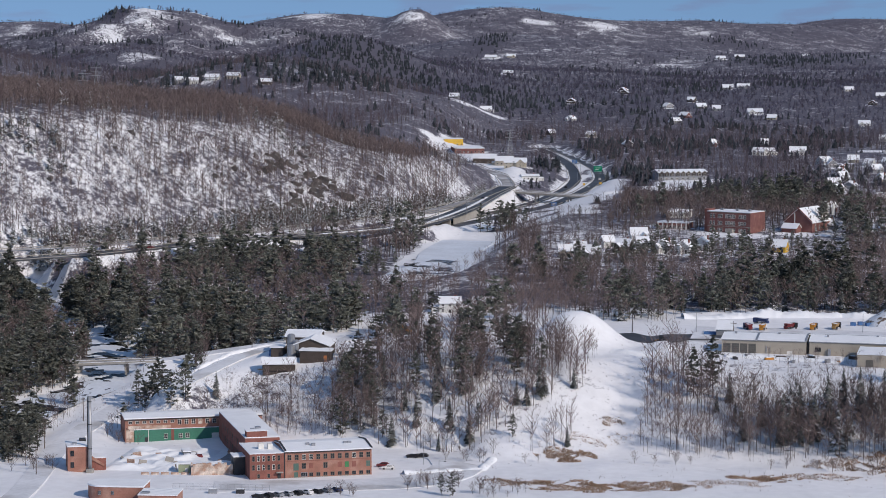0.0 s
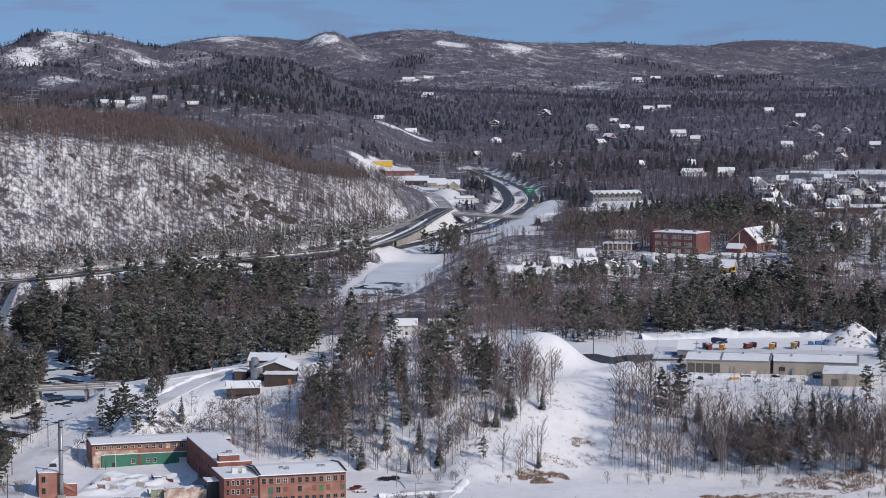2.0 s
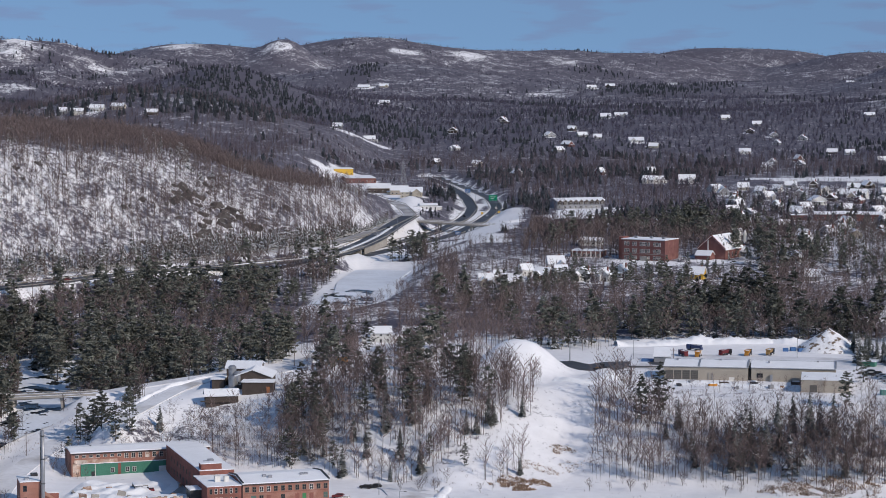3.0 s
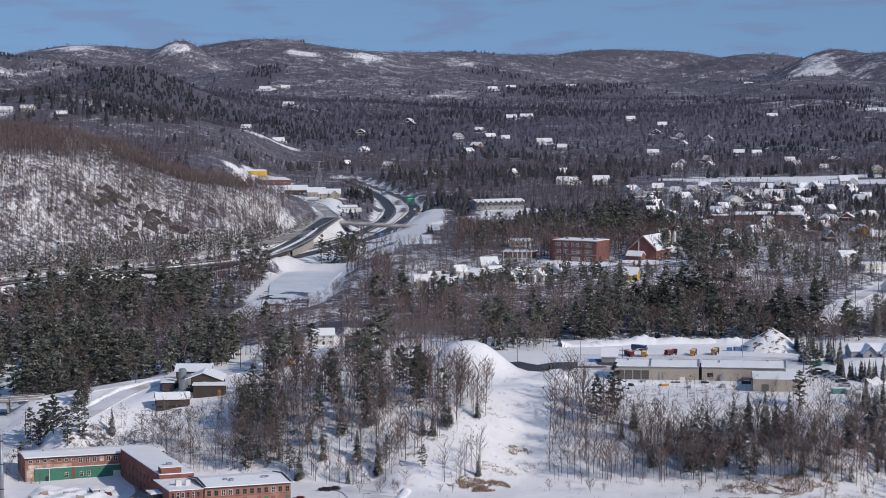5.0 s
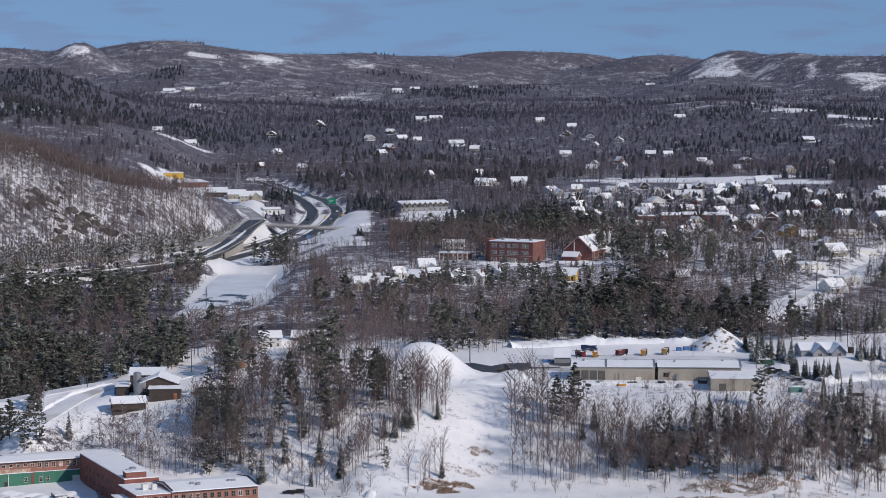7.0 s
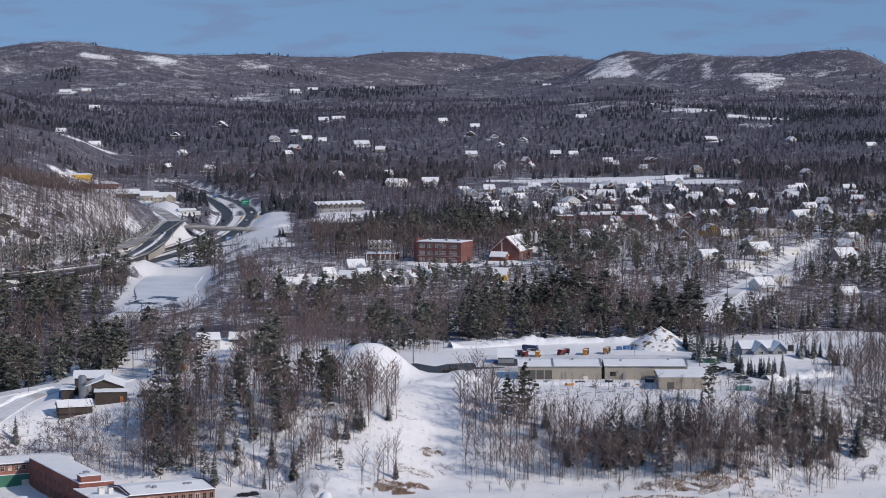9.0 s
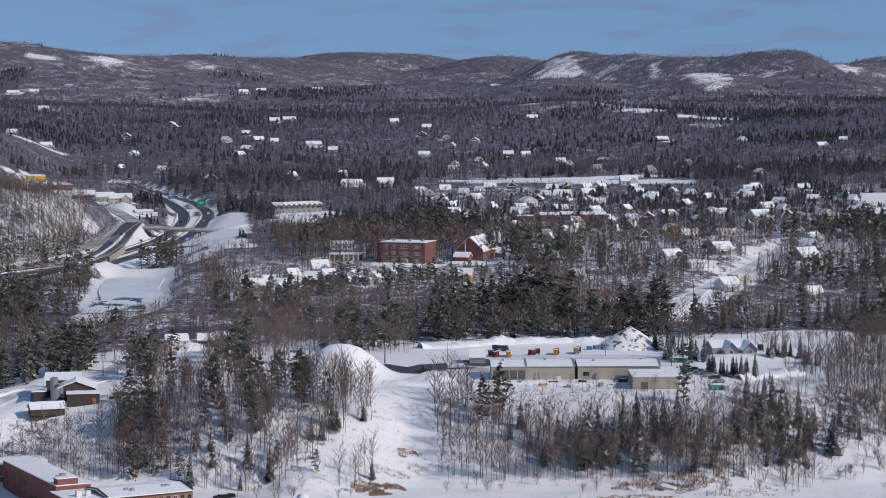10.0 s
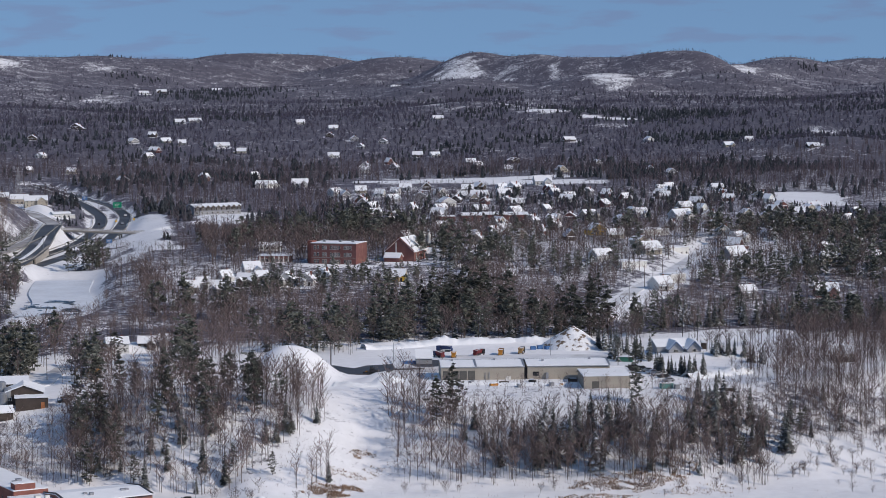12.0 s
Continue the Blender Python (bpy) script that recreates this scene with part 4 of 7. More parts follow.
    for i in range(7):
        set_window(e, (1.35, 1.0, 1, 0), -29.2 + 2.47 * i, 77.95, 7.1)
    for i in range(7):
        set_window(e, (1.35, 1.75, 1, 1), -11.9 + 2.45 * i, 77.95, 6.8, 0, TRIM, OLD_WALL if i == 3 else None)
    for u in (-16.8, -11.6, -9.2):
        set_window(e, (1.35, 1.7, 1, 1), u, 77.58, 2.0)
    part("white_door", box(-0.6, 2.0, 77.45, 77.62, -0.3, 2.6), TRIM, e)
    part("side_door", box(-24.2, -23.1, 77.5, 77.62, -0.3, 1.8), DARK, e)
    part("downpipe", box(-23.0, -22.8, 77.4, 77.6, 0, 4.4), TRIM, e)
    part("cladding_cap", box(-27.9, 2.0, 77.4, 77.99, 4.5, 4.68), ROOF_SNOW, e)


def boiler_house():
    e = empty("boiler_house", -152.4, 737.5, 0.4, 20, "square red brick boiler house with a snowy flat roof", "building")
    part("wall", box(0, 6.4, 0, 11, -1, 8.7), BRICK, e)
    part("roof", snow_slab(-0.2, 6.6, -0.2, 11.2, 8.7, 0.4), ROOF_SNOW, e)
    part("parapet", box(4.4, 6.5, 8.5, 11.1, 8.7, 9.8), DARK, e)
    for z in (6.6, 2.8):
        set_window(e, (1.2, 1.9, 1, 1), 1.5, -0.02, z, 0, DARK)
    part("plinth", box(-0.1, 6.5, -0.1, 11, -1, 0.4), CONCRETE, e)
    part("roof_hatch", box(1.8, 3.2, 2.5, 4, 9.0, 9.6), STEEL, e)
    part("lean_to", box(6.42, 12.6, 3, 9, -1, 4.2), BRICK_DARK, e)
    bm = bmesh.new()
    v = [bm.verts.new(p) for p in ((6.5, 2.95, 5.6), (7.2, 2.95, 5.6), (12.0, 2.95, 2.2), (12.0, 2.95, 1.4), (6.5, 2.95, 4.6))]
    w = [bm.verts.new((q.co.x, 2.7, q.co.z)) for q in v]
    bm.faces.new(v)
    bm.faces.new(w[::-1])
    for i in range(5):
        bm.faces.new((v[i], w[i], w[(i + 1) % 5], v[(i + 1) % 5]))
    part("stair_wall", bm, BRICK, e)
    part("lean_to_roof", snow_slab(6.5, 12.7, 3.0, 9.1, 4.2, 0.3), ROOF_SNOW, e)
    s = empty("chimney_stack", -145.4, 739.2, 0.4, 0, "tall grey steel chimney stack beside the brick boiler house", "chimney")
    bm = bmesh.new()
    add_tube(bm, [(0, 0, -1), (0, 0, 12), (0, 0, 25.4)], [0.66, 0.62, 0.58], 14)
    part("flue", bm, STEEL, s, smooth=True)
    part("base", box(-1.1, 1.1, -1.1, 1.1, -1, 1.5, 0.08), CONCRETE, s)
    for z in (8, 16, 23.5):
        bm = bmesh.new()
        add_tube(bm, [(0, 0, z), (0, 0, z + 0.3)], [0.71, 0.71], 14)
        part("band", bm, DARK, s)
    part("ladder", box(-0.8, -0.68, -0.2, 0.2, 2, 25), DARK, s)


def low_hall():
    """The low brick building with a rounded end."""
    e = empty("low_brick_hall", -117, 698, 0.4, 4, "low red brick hall with a rounded end and snowy roof", "building")
    def rounded(r, z0, z1, x1):
        bm = bmesh.new()
        pts = [(x1, -r + 5)] + [(x1, r + 5)] + [(-12 + r * math.cos(a), 5 + r * math.sin(a)) for a in [math.pi / 2 + math.pi * k / 14 for k in range(15)]]
        lo = [bm.verts.new((x, y, z0)) for x, y in pts]
        hi = [bm.verts.new((x, y, z1)) for x, y in pts]
        n = len(pts)
        for k in range(n):
            bm.faces.new((lo[k], lo[(k + 1) % n], hi[(k + 1) % n], hi[k]))
        bm.faces.new(hi)
        bm.faces.new(lo[::-1])
        return bm
    part("wall", rounded(5.6, -1, 4.2, 0.5), BRICK, e)
    part("roof", rounded(5.8, 4.2, 4.7, 0.7), ROOF_SNOW, e)
    part("annex", box(0.7, 12.5, -9.5, 1.0, -1, 3.6), BRICK, e)
    part("annex_roof", snow_slab(0.6, 12.7, -9.7, 1.1, 3.6, 0.4), ROOF_SNOW, e)
    part("skylight", box(1.5, 4.0, -8.5, -7.0, 3.9, 4.4), STEEL, e)
    for x in (-13, -9):
        set_window(e, (0.9, 1.2, 1, 1), x, -0.62, 2.4, 0, STEEL)
    for x in (3, 6, 9):
        set_window(e, (1.0, 1.2, 1, 1), x, -9.52, 2.0, 0, STEEL)


def yard_ruin():
    e = empty("ruined_wall", -111.2, 739.7, 0.4, 15, "broken masonry wall with flaking plaster, capped with snow", "wall")
    bm = bmesh.new()
    rnd = random.Random(5)
    tops = [3.6 + rnd.uniform(-0.5, 0.6) for _ in range(14)]
    for i in range(13):
        add_box(bm, i, i + 1, 0, 0.9, -1, tops[i])
    part("masonry", bm, OLD_WALL, e)
    part("rubble_fill", snow_slab(0.2, 12.8, 0.92, 9, 2.4, 1.1, 0.35, 3), SNOW, e)
    part("plaster_base", box(2.5, 12.9, -0.05, -0.003, -0.8, 1.7), OLD_WALL, e)
    part("opening", box(5.2, 6.0, -0.04, 0.05, 0.2, 1.4), DARK, e)
    part("side_wall", box(-0.6, -0.02, 0, 8, -1, 3.0), OLD_WALL, e)
    s = empty("garden_shed", -116.8, 742.8, 0.4, 12, "small pale green shed with a snow-covered roof", "shed")
    part("wall", box(0, 3.8, 0, 3.2, -1, 3.1), material("pale_green", (0.34, 0.38, 0.26), 0.8), s)
    part("roof", snow_slab(-0.3, 4.1, -0.3, 3.5, 3.1, 0.5), ROOF_SNOW, s)
    part("door", box(2.2, 3.1, -0.05, 0.02, -0.2, 1.9), TRIM, s)
    c = empty("storage_container", -121.5, 768.0, 0.5, 20, "dark storage container with a thick cap of snow", "container")
    part("body", box(0, 2.6, 0, 6, -0.3, 2.4, 0.04), DARK, c)
    part("doors", box(0.1, 2.5, -0.06, 0.0, 0, 2.2), STEEL, c)
    part("snow_cap", snow_slab(-0.1, 2.7, -0.1, 6.1, 2.4, 0.5), ROOF_SNOW, c)
    # lumpy drifts over the old foundations
    xs, ys = np.meshgrid(np.linspace(-144, -112, 54), np.linspace(744, 786, 64))
    rim = np.minimum(np.minimum(xs + 144, -112 - xs), np.minimum(ys - 744, 786 - ys))
    lump = 0.75 + 0.9 * wave(xs, ys, 6.5, 3.0) + 0.5 * wave(xs, ys, 2.6, 1.0) + 0.6 * wave(xs, ys, 13, 2.0)
    zs = ground(xs, ys) + np.maximum(lump, 0.05) * sm(0, 4, rim) - 0.2 * (rim < 0.1)
    m = xs.shape[1]
    k = (np.arange(xs.shape[0] - 1)[:, None] * m + np.arange(m - 1)[None, :]).ravel()
    mesh_arrays("snow_drift", np.stack([xs.ravel(), ys.ravel(), zs.ravel()], 1), np.stack([k, k + 1, k + m + 1, k + m], 1), [SNOW], smooth=True,
                label="lumpy snow drifted over rubble in the mill yard", category="snowdrift")
    rnd = random.Random(9)
    for i in range(16):
        x, y = rnd.uniform(-142, -104), rnd.uniform(746, 784)
        bm = bmesh.new()
        if i % 3:
            add_box(bm, -1, 1, -0.3, 0.3, -0.4, 0.7)
        else:
            add_box(bm, -1.4, 1.4, -0.12, 0.12, -0.5, 1.5)
        for v in bm.verts:
            v.co += 0.22 * noise.noise_vector(v.co * 1.4 + Vector((i, 0, 0)))
        h = part("rubble_block", bm, OLD_WALL if i % 2 else CONCRETE)
        h.matrix_world = pose(x, y, height(x, y) + 0.5, rnd.uniform(-14, 14), rnd.uniform(-18, 18), rnd.uniform(0, 180))
        tagged(h, "broken slab of old masonry tilted in the snow", "rubble", "rubble in the mill yard")
    strip("gravel_pad", [(-101, 764, 0.75), (-100, 778, 0.8), (-103, 792, 0.85)], 8.5, GRIT, "scraped gravel pad before the green wall", 0.05, category="yard")
    bm = bmesh.new()
    bmesh.ops.create_icosphere(bm, subdivisions=3, radius=1.0)
    for v in bm.verts:
        v.co *= 1 + 0.22 * noise.noise(v.co * 2.2)
        v.co.z = max(v.co.z, -0.15)
    h = part("snow_pile", bm, SNOW, None, smooth=True)
    h.matrix_world = pose(-98, 772, 0.7, 0, 0, 20) @ Matrix.Diagonal((4.6, 4.0, 2.6, 1))
    tagged(h, "steep heap of shovelled snow on the gravel pad", "snow pile")
    f = empty("chain_link_fence", -112, 716, 0.5, 4, "chain-link fence with bare posts beside the brick hall", "fence")
    for i in range(15):
        bm = bmesh.new()
        add_tube(bm, [(2.2 * i, 0, -0.4), (2.2 * i, 0, 2.0)], [0.05, 0.05], 5)
        part("post", bm, STEEL, f)
    for z in (0.3, 1.1, 1.95):
        part("rail", box(0, 30.8, -0.03, 0.03, z, z + 0.05), STEEL, f)
    for i, (x, y) in enumerate(((-98, 712), (-89.5, 713), (-126, 718), (-131, 721))):
        c = empty("trash_skip", x, y, height(x, y), 6, "dark waste skip with a lid of snow by the fence", "skip", "skips by the fence")
        part("body", box(-1.3, 1.3, -0.8, 0.8, -0.1, 1.3, 0.05), DARK if i % 2 else STEEL, c)
        part("snow_cap", box(-1.2, 1.2, -0.7, 0.7, 1.3, 1.55, 0.1), ROOF_SNOW, c)
    for i in range(7):
        x, y = -127 + 3.2 * i, 739 + 0.5 * i
        bm = box(-1.2, 1.2, -0.35, 0.35, -0.3, 0.75, 0.05)
        b = part("masonry_block", bm, OLD_WALL)
        b.matrix_world = pose(x, y, height(x, y), 0, 0, 8)
        tagged(b, "snow-topped remnant of a low masonry wall", "masonry", "low wall remnants")


mill()
boiler_house()
low_hall()
yard_ruin()

# ---- houses ----
SCHOOL_BRICK = material("old_red_brick", (0.185, 0.085, 0.078), 0.9, vary=0.16, scale=0.35, fine=3.0, second=(0.26, 0.13, 0.11), cut=(0.5, 0.7))
PAINTS = {
    "white": material("white_siding", (0.66, 0.66, 0.64), 0.7, vary=0.06, scale=0.4, fine=3.0),
    "grey": material("grey_siding", (0.30, 0.31, 0.33), 0.7, vary=0.08, scale=0.4, fine=3.0),
    "cream": material("cream_siding", (0.47, 0.43, 0.35), 0.7, vary=0.07, scale=0.4, fine=3.0),
    "yellow": material("yellow_siding", (0.66, 0.42, 0.06), 0.7, vary=0.07, scale=0.4, fine=3.0),
    "blue": material("blue_siding", (0.07, 0.16, 0.34), 0.7, vary=0.08, scale=0.4, fine=3.0),
    "brown": material("brown_boards", (0.08, 0.064, 0.056), 0.85, vary=0.15, scale=0.4, fine=3.0),
    "brick": SCHOOL_BRICK,
    "tan": TAN,
}


def house(x, y, w, paint="white", turn=0.0, d=None, h=5.4, rise=2.2, along_x=True, storeys=2, flat=False, name="house", label=""):
    """A house with walls, snowy roof, windows, door and chimney."""
    d = d or w * 0.8
    z = min(height(x + a, y + b) for a in (-w / 3, w / 3) for b in (-d / 3, d / 3))
    e = empty(name, x, y, z, turn, label or f"{paint} {'flat-roofed' if flat else 'gabled'} house with a thick snow-covered roof", "house", "houses of the town")
    SITES.append((x, y, w))
    if flat:
        part("wall", box(-w / 2, w / 2, 0, d, -2, h), PAINTS[paint], e)
        part("roof", snow_slab(-w / 2 - 0.3, w / 2 + 0.3, -0.3, d + 0.3, h, 0.45, 0.05), ROOF_SNOW, e)
    else:
        part("wall", gable_walls(-w / 2, w / 2, 0, d, -2, h, rise, along_x), PAINTS[paint], e)
        part("roof", gable_roof(-w / 2, w / 2, 0, d, h + 0.02, rise, 0.5, 0.42, along_x), ROOF_SNOW, e)
        part("eave_board", box(-w / 2 - 0.3, w / 2 + 0.3, -0.32, -0.22, h - 0.55, h - 0.32), TRIM if paint != "white" else STEEL, e)
    n = max(2, int(w / 3.0))
    kind = (1.1, 1.3, 1, 1) if y < 1260 else (1.1, 1.3, 0, 0)
    for s in range(storeys):
        zz = 1.6 + s * (h / storeys)
        if zz > h - 0.7:
            continue
        for i in range(n):
            if s == 0 and i == n // 2:
                continue
            set_window(e, kind, -w / 2 + w * (i + 0.5) / n, -0.02, zz)
        set_window(e, kind, w / 2 + 0.02, d * 0.5, zz, math.pi / 2)
    part("door", box(-w / 2 + w * (n // 2 + 0.5) / n - 0.5, -w / 2 + w * (n // 2 + 0.5) / n + 0.5, -0.06, 0.02, -0.3, 2.0), DARK, e)
    if flat:
        return e
    part("chimney", box(w * 0.2, w * 0.2 + 0.7, d * 0.55, d * 0.55 + 0.7, h, h + rise + 0.9), BRICK_DARK, e)
    # each house has grown its own way: a cross wing, a porch or a lean-to
    own = random.Random(int(x * 7 + y * 3))
    grown = own.random()
    if grown < 0.4:
        a, b = (-w * 0.42, -w * 0.02) if own.random() < 0.5 else (w * 0.04, w * 0.44)
        deep = own.uniform(1.5, 3.2)
        part("wing", gable_walls(a, b, -deep, d * 0.4, -2, h * 0.94, min(rise * 0.9, (b - a) * 0.45), False), PAINTS[paint], e)
        part("wing_roof", gable_roof(a, b, -deep, d * 0.42, h * 0.94 + 0.02, min(rise * 0.9, (b - a) * 0.45), 0.4, 0.38, False), ROOF_SNOW, e)
        set_window(e, kind, (a + b) / 2, -deep - 0.02, 1.6)
    elif grown < 0.7:
        part("porch", box(-w * 0.46, w * 0.2, -2.1, -0.08, -1.0, 0.25), PAINTS["brown"], e)
        part("porch_roof", snow_slab(-w * 0.5, w * 0.24, -2.4, -0.06, min(2.5, h - 0.6), 0.4, 0.05), ROOF_SNOW, e)
        for u in (-0.44, -0.12, 0.19):
            part("post", box(w * u - 0.08, w * u + 0.08, -2.1, -1.94, 0.25, min(2.5, h - 0.6)), TRIM, e)
    else:
        side = 1 if own.random() < 0.5 else -1
        u0, u1 = sorted((side * w / 2, side * (w / 2 + own.uniform(2.0, 3.6))))
        part("lean_to", box(u0 + 0.02, u1 - 0.02, d * 0.2, d * 0.85, -2, h * 0.62), PAINTS[paint], e)
        part("lean_to_roof", snow_slab(u0 - 0.2, u1 + 0.2, d * 0.15, d * 0.9, h * 0.62, 0.42, 0.06), ROOF_SNOW, e)
    return e


# round the school: x, y, width, paint, turn
for x, y, w, paint, turn, ax in ((-13, 1139, 9.8, "grey", -14, True), (-19, 1160, 6.5, "white", 8, True), (1, 1165, 8.4, "brown", -20, True), (8, 1200, 9.5, "white", 12, True),
                                 (21, 1163, 9.6, "white", -22, False), (31, 1162, 8.4, "white", -22, False), (40, 1174, 8.4, "white", -22, False), (11, 1176, 6.8, "grey", 10, True),
                                 (78, 1172, 7.6, "yellow", -18, True), (-25, 1146, 7.5, "cream", 10, True), (-6, 1180, 7, "white", 30, True)):
    house(x, y, w * 0.88, paint, turn, along_x=ax, h=3.3, rise=0.36 * w)
# the street to the east
for x, y, w, paint, turn, fl in ((206, 1205, 16, "white", 24, True), (230, 1262, 11, "cream", 24, False), (250, 1290, 17, "white", 26, True), (205, 1132, 10, "white", 30, False),
                                 (216, 1152, 10, "white", 28, True), (239, 1104, 7.6, "grey", 10, False), (275, 1095, 10.8, "brick", -6, False), (313, 1206, 9.6, "cream", 0, False),
                                 (268, 1227, 11, "grey", 20, False), (221, 904, 9, "brown", -10, False), (340, 1215, 6.5, "brown", 0, False), (196, 1230, 10, "white", 20, False)):
    house(x, y, w, paint, turn, flat=fl, h=4.6 if fl else 3.6, rise=0.3 * w)
# beyond the street
for x, y, w, paint, turn, fl in ((227, 1387, 12, "yellow", 6, False), (308, 1500, 13, "white", 10, False), (261, 1385, 19, "white", 12, True), (324, 1500, 10, "white", -8, False), (261, 1476, 8, "grey", 4, False),
                                 (295, 1318, 8, "white", 16, False), (155, 1518, 10, "brick", 0, True), (299, 1940, 14, "white", 0, False), (183, 1698, 11.5, "white", 8, False), (218, 1782, 12.5, "white", -10, False),
                                 (64, 1935, 10, "white", -10, False), (74, 1941, 7.5, "white", 10, False), (96, 1936, 13, "white", 0, False)):
    house(x, y, w, paint, turn * 2, flat=fl, h=3.4, rise=0.28 * w, along_x=(x + y) % 3 > 0)
for x, y, w, paint, turn in ((118, 1843, 12, "white", 20), (138, 1865, 10, "cream", 0), (148, 1831, 8, "white", -12), (200, 1840, 11, "white", 10), (232, 1690, 10, "grey", -6), (170, 1640, 10, "white", 12),
                             (246, 1820, 12, "white", 4), (275, 1730, 11, "white", -14), (340, 1620, 11, "cream", 8), (360, 1440, 11, "white", 14), (395, 1530, 10, "white", -8), (330, 1380, 9, "grey", 6), (420, 1400, 10, "brick", 0)):
    house(x, y, w * 0.85, paint, turn * 2.2, h=2.8, rise=3.0, along_x=(x + y) % 3 > 0)
# far across the valley
for x, y, w, paint, turn in ((639, 2284, 12, "brown", 0), (577, 2372, 10, "cream", 10), (612, 2424, 8, "white", -10), (292, 2276, 9, "grey", 0), (270, 2364, 9, "white", 8), (252, 2368, 10, "brown", -8),
                             (435, 2495, 12, "brown", 12), (329, 2748, 12, "grey", 0), (165, 2344, 11, "white", 0), (4, 2455, 10, "cream", 18), (19, 2440, 8, "grey", 0), (59, 2420, 15, "white", 5), (75, 2372, 9, "cream", -10)):
    house(x, y, w, paint, turn, h=2.6, rise=2.8, storeys=1)
for x, y, w, paint, turn in ((26, 2690, 12, "white", 0), (44, 2700, 14, "grey", 6), (161, 2668, 10, "white", 10), (193, 2620, 10, "grey", 0), (29, 3484, 14, "brown", 0), (3, 3448, 13, "white", 8), (131, 3900, 16, "white", 0),
                             (401, 3700, 14, "white", 0), (-317, 3317, 16, "white", 0), (-288, 3321, 12, "cream", 10), (-247, 2905, 12, "brown", 0), (-205, 2330, 11, "white", 14), (-240, 2345, 9, "grey", -8)):
    house(x, y, w, paint, turn, h=2.6, rise=2.8, storeys=1)
# on the ridge to the west
for x, y, w, paint, turn in ((-427, 2093, 12, "white", 4), (-409, 2097, 11, "cream", -6), (-442, 2081, 11, "white", 10), (-458, 2090, 8, "grey", 0), (-376, 2085, 11, "brown", 6)):
    house(x, y, w, paint, turn, h=4.0, rise=2.4)
# scattered homes among the trees
home = random.Random(17)
taken = list(SITES)
first = len(SITES)
while len(taken) < first + 120:
    if len(taken) % 4:
        x, y = home.uniform(105, 440), home.uniform(1170, 1900)
    else:
        x, y = home.uniform(-140, 520), home.uniform(1950, 2650)
    if y * 0.346 - 75 < x or min(math.hypot(x - a, y - b) for a, b, c in taken) < 19 or bool(clear(np.array([x]), np.array([y]), 8.0)[0]):
        continue
    taken.append((x, y, 10.0))
for x, y, w in taken[first:]:
    house(x, y, home.uniform(6.5, 9.5), home.choice(("white", "grey", "grey", "brown", "cream", "brick")), home.uniform(-50, 50), h=2.8, rise=home.uniform(2.2, 3.6), storeys=1, along_x=home.random() < 0.45)
# the white house by the road, and its neighbours
house(-62, 998, 9, "white", 8, h=4.8, rise=2.2)
house(-50, 1006, 7, "brown", -4, h=3.2, storeys=1)
house(-42, 1010, 6, "tan", 4, h=3.0, storeys=1)


